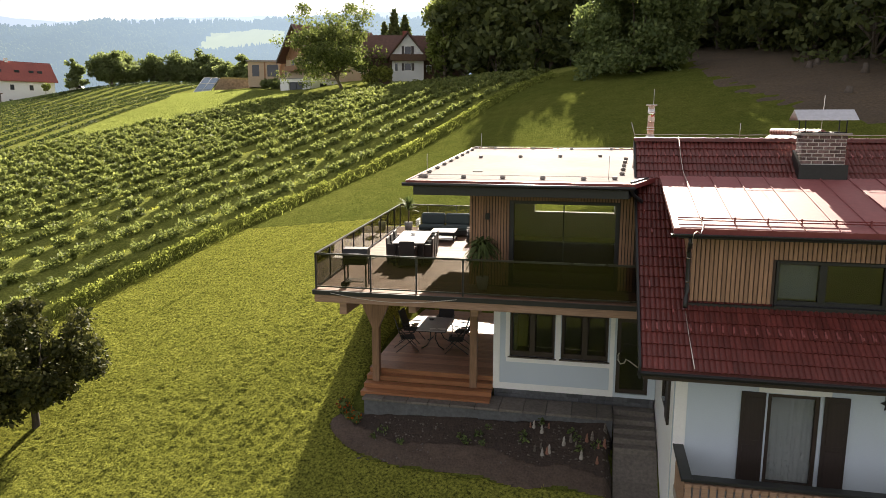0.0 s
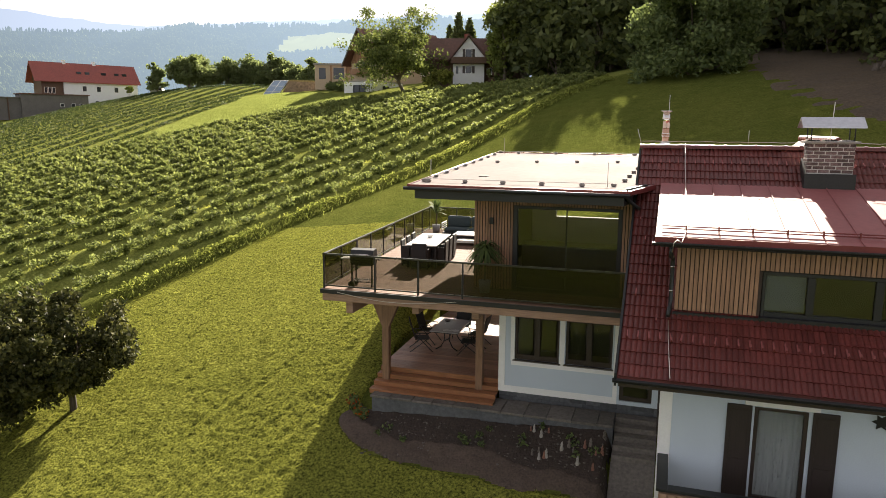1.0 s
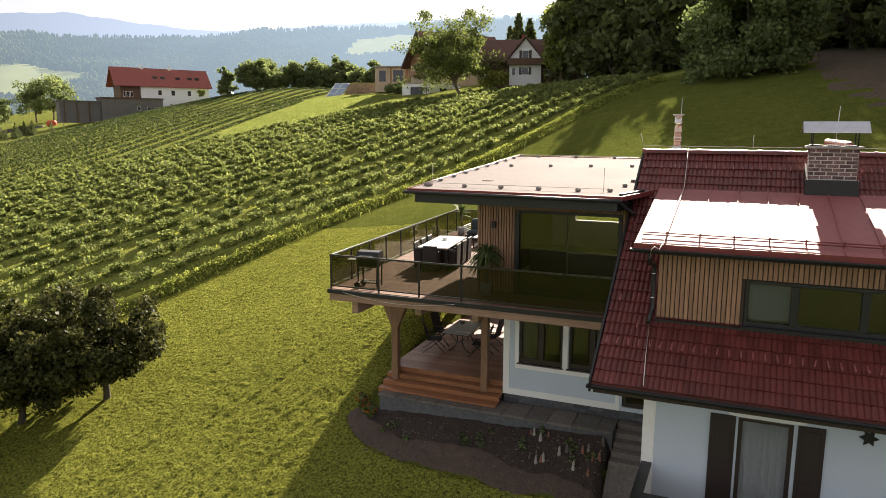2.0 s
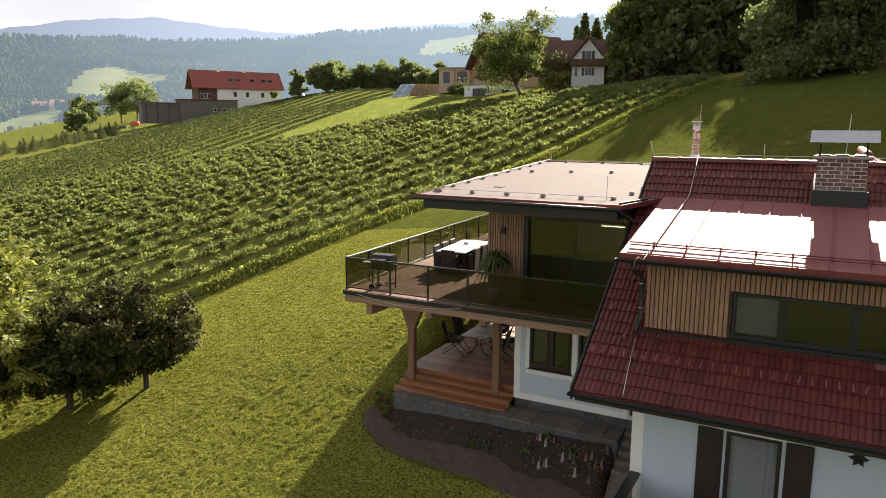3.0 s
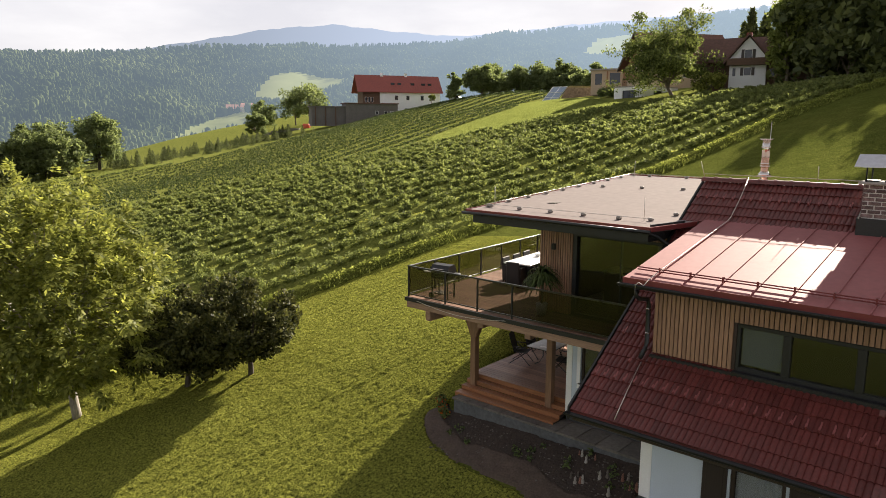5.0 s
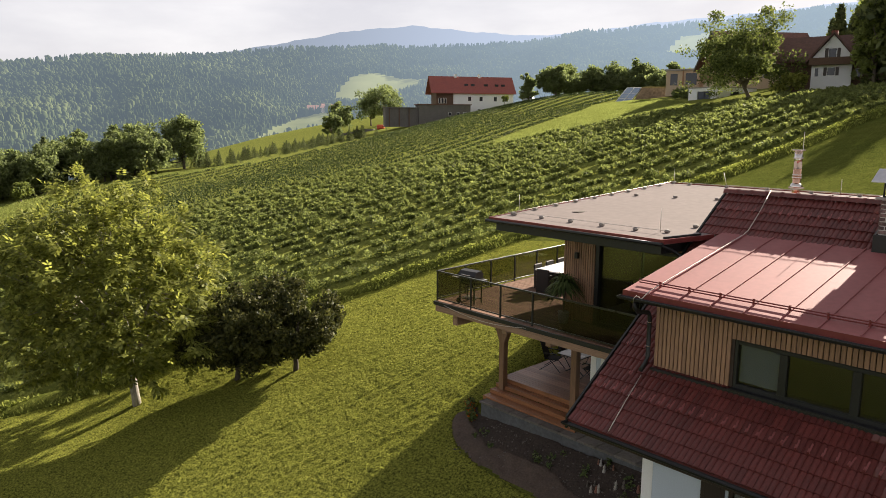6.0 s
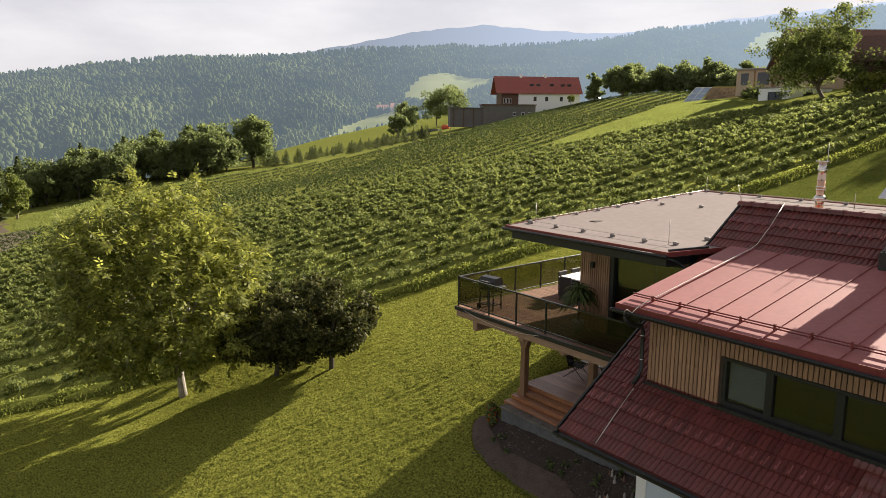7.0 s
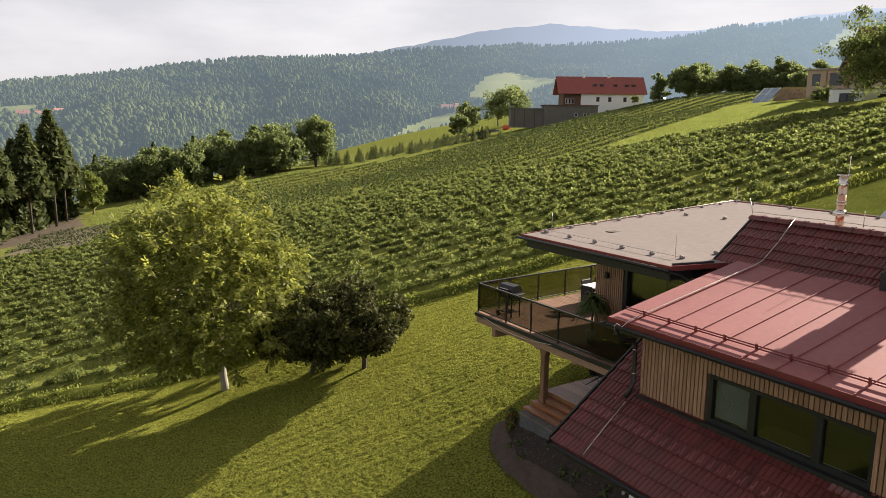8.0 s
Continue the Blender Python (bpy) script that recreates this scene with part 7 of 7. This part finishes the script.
block("frame", M_ANTH, -0.42, 0.42, -0.40, 0.42, 0.06, 0.26, arm, "", 0.01)
block("seat_cushion", M_CUSHION, -0.38, 0.38, -0.40, 0.24, 0.26, 0.43, arm, "", 0.05)
block("back_cushion", M_CUSHION, -0.38, 0.38, 0.22, 0.40, 0.40, 0.84, arm, "", 0.06)
for s_ in (-1, 1):
    for z in (0.36, 0.44, 0.52, 0.60):
        block("arm_slat", M_ANTH, s_ * 0.44 - 0.02, s_ * 0.44 + 0.02, -0.38, 0.42, z, z + 0.035, arm, "", 0.004)
arm.matrix_basis = pose(3.1, 8.5, 3.0, 0, 0, -90)
ct = thing("coffee_table", (0, 0, 0), "low pale-topped coffee table with a lower shelf", "table")
block("tabletop", M_TABLETOP, -0.46, 0.46, -0.5, 0.5, 0.38, 0.415, ct, "pale top", 0.006)
block("shelf", M_TABLETOP, -0.42, 0.42, -0.46, 0.46, 0.10, 0.125, ct, "", 0.004)
for sx in (-1, 1):
    for sy in (-1, 1):
        block("leg", M_ANTH, sx * 0.42 - 0.025, sx * 0.42 + 0.025, sy * 0.46 - 0.025, sy * 0.46 + 0.025, 0, 0.38, ct, "", 0.004)
ct.matrix_basis = pose(1.72, 8.75, 3.0, 0, 0, 4)

# gas grill
gr = thing("grill", (0, 0, 0), "black lidded barbecue trolley with side shelf", "grill")
block("body", M_BLACK, -0.33, 0.33, -0.22, 0.22, 0.62, 0.82, gr, "", 0.03)
bm = bmesh.new()
prism(bm, [(-0.22, 0.82), (-0.22, 0.93), (-0.12, 1.05), (0.12, 1.07), (0.22, 0.96), (0.22, 0.82)], "x", -0.33, 0.33)
part("lid", bm, M_BLACK, gr, "closed black lid")
rod("handle", M_STEEL, [(-0.2, -0.27, 0.95), (0.2, -0.27, 0.95)], 0.014, gr, "steel lid handle")
for k in range(5):
    block("shelf_slat", M_WHITEPAINT, -0.62, -0.34, -0.2 + 0.085 * k, -0.135 + 0.085 * k, 0.80, 0.82, gr, "", 0.003)
block("side_shelf", M_BLACK, 0.34, 0.52, -0.2, 0.2, 0.79, 0.82, gr, "", 0.004)
for sx in (-1, 1):
    for sy in (-1, 1):
        block("leg", M_BLACK, sx * 0.29 - 0.018, sx * 0.29 + 0.018, sy * 0.18 - 0.018, sy * 0.18 + 0.018, 0.03, 0.62, gr, "", 0.004)
for k in range(8):
    block("rack_bar", M_BLACK, -0.27 + 0.076 * k - 0.012, -0.27 + 0.076 * k + 0.012, -0.18, 0.18, 0.17, 0.185, gr, "", 0.002)
for sy in (-1, 1):
    block("rack_bar", M_BLACK, -0.29, 0.29, sy * 0.18 - 0.012, sy * 0.18 + 0.012, 0.15, 0.17, gr, "", 0.002)
    wl = rod("wheel", M_BLACK, [(-0.30, sy * 0.22 - 0.02, 0.09), (-0.30, sy * 0.22 + 0.02, 0.09)], 0.09, gr, "", 16)
gr.matrix_basis = pose(1.02, 0.62, 3.0, 0, 0, 6)


def spiky(name, x, y, z, stem, n, length, droop, pot_r, pot_h, label, seed):
    """A potted plant with long arching blades."""
    r = np.random.default_rng(seed)
    p = thing(name, (x, y, z), label, "plant")
    pot = part("pot", tube(bmesh.new(), [(x, y, z), (x, y, z + pot_h)], [pot_r * 0.75, pot_r], 18), M_POT, p, "grey pot")
    if stem > 0.05:
        rod("stem", M_BARK, [(x, y, z + pot_h - 0.05), (x + 0.03, y, z + pot_h + stem)], 0.03, p, "", 7)
    vs, fs = [], []
    for k in range(n):
        a = r.random() * 2 * math.pi
        e = 0.15 + 1.2 * r.random()
        L = length * (0.7 + 0.5 * r.random())
        d = np.array([math.cos(a), math.sin(a)])
        b = len(vs)
        zz = z + pot_h + stem * (0.6 + 0.4 * r.random())
        for i in range(6):
            s_ = i / 5
            rr_ = L * s_ * math.cos(e) * (1 - 0.15 * s_)
            h_ = L * (s_ * math.sin(e) - droop * s_ * s_)
            w_ = 0.022 * (1 - s_) ** 0.6 * (0.5 + 1.5 * min(1, s_ * 3))
            c_ = np.array([x + d[0] * rr_, y + d[1] * rr_, zz + h_])
            o = np.array([-d[1], d[0], 0]) * max(w_, 0.002)
            vs += [c_ - o, c_ + o]
        fs += [(b + 2 * i, b + 2 * i + 1, b + 2 * i + 3, b + 2 * i + 2) for i in range(5)]
    sheet("foliage", vs, fs, M_PALM, p)
    return p


spiky("potted_plant", 4.42, 1.0, 3.0, 0.92, 210, 0.74, 0.75, 0.17, 0.34, "potted plant with long arching leaves beside the slatted wall", 3)
spiky("potted_palm", -0.30, 11.1, 3.0, 0.75, 70, 0.60, 0.25, 0.18, 0.36, "tall spiky potted plant in the balcony corner", 4)

# lower terrace furniture
lt = thing("garden_table", (0, 0, 0), "grey-topped garden table with curved metal legs", "table")
block("tabletop", M_GREYTOP, -0.48, 0.48, -0.85, 0.85, 0.72, 0.745, lt, "grey glass top", 0.006)
block("rim", M_BLACK, -0.49, 0.49, -0.86, 0.86, 0.70, 0.719, lt, "", 0.004)
for sy in (-1, 1):
    for sx in (-1, 1):
        rod("leg", M_BLACK, [(sx * 0.1, sy * 0.4, 0.70), (sx * 0.08, sy * 0.42, 0.35), (sx * 0.2, sy * 0.45, 0.12), (sx * 0.38, sy * 0.48, 0.02)], 0.02, lt, "", 7)
lt.matrix_basis = pose(2.24, 5.0, 0.05, 0, 0, 1)
ash = thing("ashtray", (0, 0, 0), "small dark ashtray on the garden table", "ashtray")
part("bowl", tube(bmesh.new(), [(0, 0, 0), (0, 0, 0.05)], [0.08, 0.10], 14), M_BLACK, ash)
ash.matrix_basis = pose(2.0, 5.45, 0.795)


def folding_chair():
    c = thing("garden_chair", (0, 0, 0), "black folding garden chair with a mesh back and armrests", "chair", "chairs round the garden table")
    bm = box(bmesh.new(), -0.25, 0.25, -0.25, 0.22, 0.42, 0.445, 0.008)
    part("seat", bm, M_MESHFAB, c)
    bm = bmesh.new()
    prism(bm, [(0.20, 0.44), (0.225, 0.44), (0.42, 1.08), (0.395, 1.08)], "x", -0.25, 0.25)
    part("backrest", bm, M_MESHFAB, c)
    for s_ in (-1, 1):
        rod("leg", M_BLACK, [(s_ * 0.28, -0.36, 0.0), (s_ * 0.28, 0.22, 0.64)], 0.014, c, "", 6)
        rod("leg", M_BLACK, [(s_ * 0.265, 0.40, 0.0), (s_ * 0.265, -0.22, 0.46)], 0.014, c, "", 6)
        rod("frame", M_BLACK, [(s_ * 0.26, 0.20, 0.42), (s_ * 0.26, 0.41, 1.10)], 0.014, c, "", 6)
        block("armrest", M_BLACK, s_ * 0.285 - 0.025, s_ * 0.285 + 0.025, -0.22, 0.27, 0.64, 0.665, c, "", 0.008)
    return c


fc = folding_chair()
fc.matrix_basis = pose(1.42, 4.35, 0.05, 0, 0, 112)
for x, y, rz in ((1.36, 5.3, 84), (3.05, 4.45, -82), (3.1, 5.4, -95), (2.3, 6.25, 2)):
    copy_thing(fc, pose(x, y, 0.05, 0, 0, rz))

# garden statuettes in the bed
BED = [(0.75, 1.3), (0.45, 1.55), (-0.05, 0.95), (0.35, 0.45), (1.2, -0.1), (2.5, -0.42), (4.2, -0.55), (5.8, -0.65), (8.0, -0.75), (8.0, 1.3)]
M_PALECLAY = surface("pale_glazed_clay", (0.34, 0.32, 0.29), 0.7, 0, 0.3, 25, 9, 0.2, 0.002)
M_REDCLAY = surface("faded_red_clay", (0.24, 0.11, 0.075), 0.7, 0, 0.4, 25, 9, 0.2, 0.002)
def statuette(x, y, h, seed):
    r = np.random.default_rng(seed)
    z = gz1(x, y) - 0.02
    k = h / 0.4
    bm = tube(bmesh.new(), [(x, y, z), (x, y, z + 0.06 * k), (x, y, z + 0.18 * k), (x, y, z + 0.23 * k), (x, y, z + 0.27 * k), (x, y, z + 0.31 * k), (x + 0.01, y, z + 0.43 * k)],
              [0.075 * k, 0.085 * k, 0.065 * k, 0.04 * k, 0.055 * k, 0.05 * k, 0.005], 9)
    ob = part("statuette", bm, (M_CLAY, M_PALECLAY, M_REDCLAY)[seed % 3])
    ob.matrix_basis = Matrix()
    return tagged(ob, "small weathered clay garden figure standing in the soil", "statuette", "garden figures")


r_s = np.random.default_rng(12)
for k in range(19):
    x, y = 5.75 + 2.15 * r_s.random(), 0.05 + 1.05 * r_s.random()
    statuette(x, y, 0.17 + 0.12 * r_s.random(), 500 + k)

draped("flower_bed", BED, M_SOIL, 0.06, 0.05, 0.3, "bare dark garden soil in front of the terrace", "flower bed")
draped("soil_strip", BED[1:9] + [(8.0, -0.3), (6.1, 0.0), (3.9, 0.3), (2.15, 0.4), (0.9, 0.75), (0.5, 1.2)], M_LITTERLIGHT, 0.06, 0.075, 0.25, "dry paler soil along the lawn edge of the bed", "flower bed")


def clump_plant(name, x, y, n, rad, h, mat, leaf, label, category, seed, group="", kind=""):
    r = np.random.default_rng(seed)
    z = gz1(x, y)
    p = blob(n, np.array([x, y, z + h * 0.5]), np.array([rad, rad, h * 0.55]), r)
    v, f = leaf_quads(p, leaf, 1.8, 0.3, r)
    return tagged(sheet(name, v, f, mat), label, category, group, kind)


for k, (x, y) in enumerate(((0.55, 1.15), (0.35, 1.3), (0.75, 1.0), (0.2, 1.5))):
    clump_plant("flower", x, y, 60, 0.16, 0.35, M_PALM, 0.09, "leafy perennial beside the terrace corner", "flower", 520 + k, "flowers", "stuff")
    clump_plant("blossom", x, y - 0.02, 14, 0.20, 0.42, M_PETAL, 0.07, "orange-red blossoms beside the terrace corner", "flower", 530 + k, "blossoms", "stuff")
for k in range(15):
    x, y = 1.0 + 6.8 * r_s.random(), 0.3 + 0.85 * r_s.random()
    clump_plant("seedling", x, y, 26, 0.10 + 0.07 * r_s.random(), 0.12 + 0.14 * r_s.random(), M_PALM, 0.06, "small green plant in the bare soil", "plant", 540 + k, "bed plants", "stuff")
# clods and stones in the soil
cl = []
for k in range(420):
    x, y = 1.2 + 6.7 * r_s.random(), -0.3 + 1.5 * r_s.random()
    cl.append((x, y, gz1(x, y) + 0.04, 0.015 + 0.035 * r_s.random()))
cl = np.array(cl)
oct_ = np.array([(1, 0, 0), (0, 1, 0), (-1, 0, 0), (0, -1, 0), (0, 0, 0.8), (0, 0, -0.5)])
vs = cl[:, None, :3] + oct_[None] * cl[:, None, 3:] * (0.7 + 0.6 * r_s.random((len(cl), 6, 1)))
tri = np.array([(0, 1, 4), (1, 2, 4), (2, 3, 4), (3, 0, 4), (1, 0, 5), (2, 1, 5), (3, 2, 5), (0, 3, 5)])
tagged(sheet("pebbles", vs.reshape(-1, 3), (np.arange(len(cl))[:, None, None] * 6 + tri[None]).reshape(-1, 3), M_STONE), "loose stones and clods on the soil", "stones", kind="stuff")

# blocks that weigh down the wire on the flat roof, and the wires
blk = box_mesh("roof_block", M_BLOCK, 0.13, 0.10, 0.075, 0.02)
spots_b = [(3.0 + 1.0 * k, 0.42) for k in range(5)] + [(7.75, 0.62)] + [(2.86, 0.5 + 0.98 * k) for k in range(10)] + [(3.6 + 1.27 * k, 5.7 + 0.25 * k) for k in range(4)] + [(3.6 + 1.4 * k, 9.1) for k in range(9)] + [(7.95 + 0.06 * k, 1.6 + 1.0 * k) for k in range(5)]
for x, y in spots_b:
    b_ = new("roof_block", blk)
    b_.matrix_basis = pose(x, y, flat_z(y) + 0.004, 2, 0, 20 * rng.random() - 10)
    tagged(b_, "small grey ballast block on the flat roof", "block", "roof blocks")


def wire(name, pts, r=0.007, label="thin pale lightning-protection wire on the roof"):
    return tagged(rod(name, M_WIRE, pts, r, None, "", 5), label, "wire", "roof wires")


wire("roof_wire", [(2.86, y, flat_z(y) + 0.085) for y in np.linspace(0.3, 9.1, 12)])
wire("roof_wire", [(x, 0.42, flat_z(0.42) + 0.085) for x in np.linspace(2.86, 7.8, 8)])
wire("roof_wire", [(x, 9.1, flat_z(9.1) + 0.085) for x in np.linspace(2.86, 15, 14)])
wire("ridge_wire", [(x, RIDGE_Y, RIDGE_Z + 0.20 + 0.006 * math.sin(x * 9)) for x in np.linspace(VERGE_X, 12.0, 24)], 0.008)
wire("ridge_wire", [(x, RIDGE_Y, RIDGE_Z + 0.20 + 0.006 * math.sin(x * 9)) for x in np.linspace(13.15, HOUSE_R, 20)], 0.008)
dl = [(9.38, 2.38, 7.06), (9.40, 1.8, roof_z(1.8) + 0.09), (9.42, 1.25, roof_z(1.25) + 0.1), (9.43, 1.0, dorm_z(1.0) + 0.06), (9.42, -0.9, dorm_z(-0.9) + 0.06), (9.41, -2.6, dorm_z(-2.6) + 0.06), (9.40, -2.78, dorm_z(-2.78) + 0.05), (9.34, -2.92, 5.24), (9.26, -2.98, 5.30), (9.2, -2.98, 5.24), (9.18, -2.96, 5.05)]
wire("down_wire", dl, 0.010)
wire("down_wire", [(9.19, -2.55, roof_z(-2.55) + 0.1), (9.22, -3.1, roof_z(-3.1) + 0.09), (9.27, -3.72, roof_z(-3.72) + 0.08)], 0.010)
for x, y, z, h_, dx in ((VERGE_X + 0.02, RIDGE_Y, RIDGE_Z + 0.1, 0.42, -0.12), (3.0, 0.6, 6.0, 0.6, 0), (3.1, 8.9, 6.45, 0.6, 0), (7.6, 0.55, 6.0, 0.6, 0), (10.9, RIDGE_Y, RIDGE_Z + 0.15, 0.35, 0)):
    wire("lightning_rod", [(x, y, z), (x + dx, y, z + h_)], 0.008, "thin upright lightning rod on the roof")
wire("aerial", [(8.10, 1.78, 1.22), (8.07, 1.86, 1.12), (8.08, 1.9, 0.98), (8.14, 1.82, 0.90), (8.24, 1.68, 0.98), (8.27, 1.62, 1.10), (8.36, 1.5, 1.10), (8.55, 1.3, 1.02), (8.95, 0.9, 0.88)], 0.018, "bent pale metal bracket by the garden door")

# ---- roof tiles ----
TW = 0.21
TL = (RIDGE_Y - EAVE_Y) / math.cos(PITCH) / 24
cols = 12
us = np.linspace(0, TW, cols + 1)
prof = 0.026 * np.abs(np.sin(us / TW * 2 * math.pi)) ** 0.7 + np.where(us > TW * 0.94, 0.006, 0)
tv, tf = [], []
for v_, lift in ((-0.02, 0.004), (TL + 0.03, 0.034)):
    tv += [(u, -v_, p + lift) for u, p in zip(us, prof)]
tv += [(u, -(TL + 0.028), p + 0.034 - 0.026) for u, p in zip(us, prof)]
n = cols + 1
for k in range(cols):
    tf.append((k, k + 1, n + k + 1, n + k))
    tf.append((n + k, n + k + 1, 2 * n + k + 1, 2 * n + k))
tile_me = bpy.data.meshes.new("roof_tile")
tile_me.from_pydata(tv, [], tf)
tile_me.materials.append(M_TILE)
slope_deg = math.degrees(PITCH)
L_roof = (RIDGE_Y - EAVE_Y) / math.cos(PITCH)
rest_v, rest_f = [], []
d = L_roof
spots_t = []
while d > TL * 0.6:
    y_low = EAVE_Y + (d - TL) * math.cos(PITCH)
    y = EAVE_Y + d * math.cos(PITCH)
    x = VERGE_X + 0.03
    while x < HOUSE_R - 0.1:
        mid = (y + y_low) / 2
        under = x + TW * 0.5 > 8.95 and DORM_F - 0.02 < mid < DORM_B - 0.12
        if x + TW * 0.5 < DL - 0.02 and mid < DORM_B - 0.12:
            under = False
        chim_hit = CX0 - 0.1 < x + TW / 2 < CX1 + 0.08 and CY0 - 0.3 < mid < CY1 + 0.02
        if not under and not chim_hit:
            spots_t.append((x, y, EAVE_Z + d * math.sin(PITCH)))
        x += TW
    d -= TL
spots_t.sort(key=lambda p: p[0] + 0.4 * abs(p[1] + 3))
for k, (x, y, z) in enumerate(spots_t):
    m = pose(x, y, z + 0.006, slope_deg) @ pose(0, 0, 0, 0.4 * rng.normal(), 0.4 * rng.normal(), 0.3 * rng.normal())
    if k < 300:
        piece("roof_tile", tile_me, m, roof)
    else:
        b = len(rest_v)
        rest_v += [tuple(m @ Vector(v)) for v in tv]
        rest_f += [tuple(i + b for i in f) for f in tf]
rest = sheet("roof_tiles", rest_v, rest_f, M_TILE, house)
tagged(rest, kind="stuff")
# snow hooks, staggered on the lower courses and below the ridge
M_HOOK = surface("painted_hook", (0.27, 0.085, 0.08), 0.45, 0.2, 0.1, 20, 2, 0.0)
bm = bmesh.new()
box(bm, -0.015, 0.015, -0.12, 0.10, 0.0, 0.012, 0.002)
box(bm, -0.015, 0.015, -0.125, -0.112, 0.012, 0.075, 0.002)
box(bm, -0.015, 0.015, -0.111, -0.05, 0.063, 0.075, 0.002)
hook = bpy.data.meshes.new("snow_hook")
bm.to_mesh(hook)
bm.free()
hook.materials.append(M_HOOK)
for row, (dd, x0) in enumerate(((1.02, VERGE_X + 0.14), (L_roof - 0.62, VERGE_X + 0.12))):
    x = x0
    yy = EAVE_Y + dd * math.cos(PITCH)
    zz = EAVE_Z + dd * math.sin(PITCH) + 0.045
    while x < 14.6:
        if not (row == 1 and CX0 - 0.2 < x < CX1 + 0.15):
            piece("snow_hook", hook, pose(x, yy, zz, slope_deg, 0, 5 * rng.normal()), roof)
        x += TW
for x, dd in ((8.5, 2.2), (8.75, 3.1), (8.6, 3.9), (8.95, 1.5), (8.45, 4.6)):
    piece("snow_hook", hook, pose(x, EAVE_Y + dd * math.cos(PITCH), EAVE_Z + dd * math.sin(PITCH) + 0.045, slope_deg), roof)
# ridge tiles
bm = bmesh.new()
n = 8
for s0, s1, rad in ((0, 0.30, 0.125), (0.30, 0.36, 0.145)):
    for k in range(n):
        a0, a1 = math.pi * k / n, math.pi * (k + 1) / n
        q = [bm.verts.new((s_, -rad * math.cos(a), rad * math.sin(a) * 0.8)) for s_, a in ((s0, a0), (s0, a1), (s1, a1), (s1, a0))]
        bm.faces.new(q)
bmesh.ops.remove_doubles(bm, verts=bm.verts, dist=1e-4)
ridge_me = bpy.data.meshes.new("ridge_tile")
bm.to_mesh(ridge_me)
bm.free()
ridge_me.materials.append(M_TILE)
x = VERGE_X - 0.02
while x < HOUSE_R - 0.2:
    piece("ridge_tile", ridge_me, pose(x, RIDGE_Y, RIDGE_Z + 0.025), roof)
    x += 0.355

# ---- turf and grass blades of the lawn ----


def on_lawn(x, y):
    ok = (x + 17.3) * 0.941 - y * 0.339 > -0.3
    ok &= ~((x > 0.4) & (y > 0.9) & (y < 10.5))
    ok &= ~inside(BED, x, y)
    return ok & ~((x > 7.9) & (y > -4.6) & (y < 12))


def relief(x, y):
    """Clumps of turf, and the low ridges that the mower leaves along the slope."""
    out = np.empty(len(x))
    for i, (a, b) in enumerate(zip(x.tolist(), y.tolist())):
        u, n = 0.339 * a + 0.941 * b, 0.339 * b - 0.941 * a
        out[i] = 0.032 * noise.noise(Vector((a * 8.5, b * 8.5, 0))) + 0.034 * noise.noise(Vector((u * 0.35, n * 4.2, 8.0))) + 0.018 * noise.noise(Vector((a * 2.2, b * 2.2, 4.0)))
    return out


xs, ys = np.arange(-23, 9.2, 0.065), np.arange(-16, 16, 0.067)
X, Y = np.meshgrid(xs, ys)
ok = on_lawn(X, Y)
LIFT = np.where(ok, 0.035, -0.05)
LIFT[ok] += relief(X[ok], Y[ok])
n = len(xs)
q = np.arange(len(ys) - 1)[:, None] * n + np.arange(n - 1)[None, :]
q = q[ok[:-1, :-1] | ok[1:, :-1] | ok[:-1, 1:] | ok[1:, 1:]]
used, q4 = np.unique(np.stack([q, q + 1, q + n + 1, q + n], 1), return_inverse=True)
V = np.stack([X.ravel(), Y.ravel(), (ground_z(X, Y) + LIFT).ravel()], 1)[used]
tagged(sheet("lawn_turf", V, q4.reshape(-1, 4), M_TURF, smooth=True), "mown green turf with fine clumps and mowing lines", "lawn", kind="structure")


def lawn_blades(n, x0, x1, y0, y1, h, w, per, mat):
    cx, cy = x0 + (x1 - x0) * rng.random(n), y0 + (y1 - y0) * rng.random(n)
    ok = on_lawn(cx, cy)
    cx, cy = cx[ok], cy[ok]
    dens = np.array([noise.noise(Vector((a * 8.5, b * 8.5, 0))) for a, b in zip(cx, cy)])
    keep = dens > 0.02
    cx, cy, dens = cx[keep], cy[keep], dens[keep]
    hh = h * (0.75 + 0.4 * rng.random(len(cx)) + 0.6 * np.clip(dens, -0.3, 0.7))
    x = np.repeat(cx, per) + rng.normal(size=len(cx) * per) * 0.035
    y = np.repeat(cy, per) + rng.normal(size=len(cx) * per) * 0.035
    return blades(x, y, np.repeat(hh, per) * (0.6 + 0.6 * rng.random(len(x))), np.full(len(x), w), 0.35, mat, "lawn_grass", "short mown lawn grass with clumpy tufts", "grass")


lawn_blades(160000, -23, 9, -16, 15, 0.072, 0.009, 3, M_TUFT)
# upper slope, with the shade painted into its blades
lawn_blades(36000, -14, 26, 15, 56, 0.055, 0.018, 3, M_SHADEDSLOPE)

# daylight passes the window panes
for ob in bpy.data.objects:
    if ob.type == "MESH" and ob.data.materials and ob.data.materials[0] == M_PANE:
        ob.visible_shadow = False
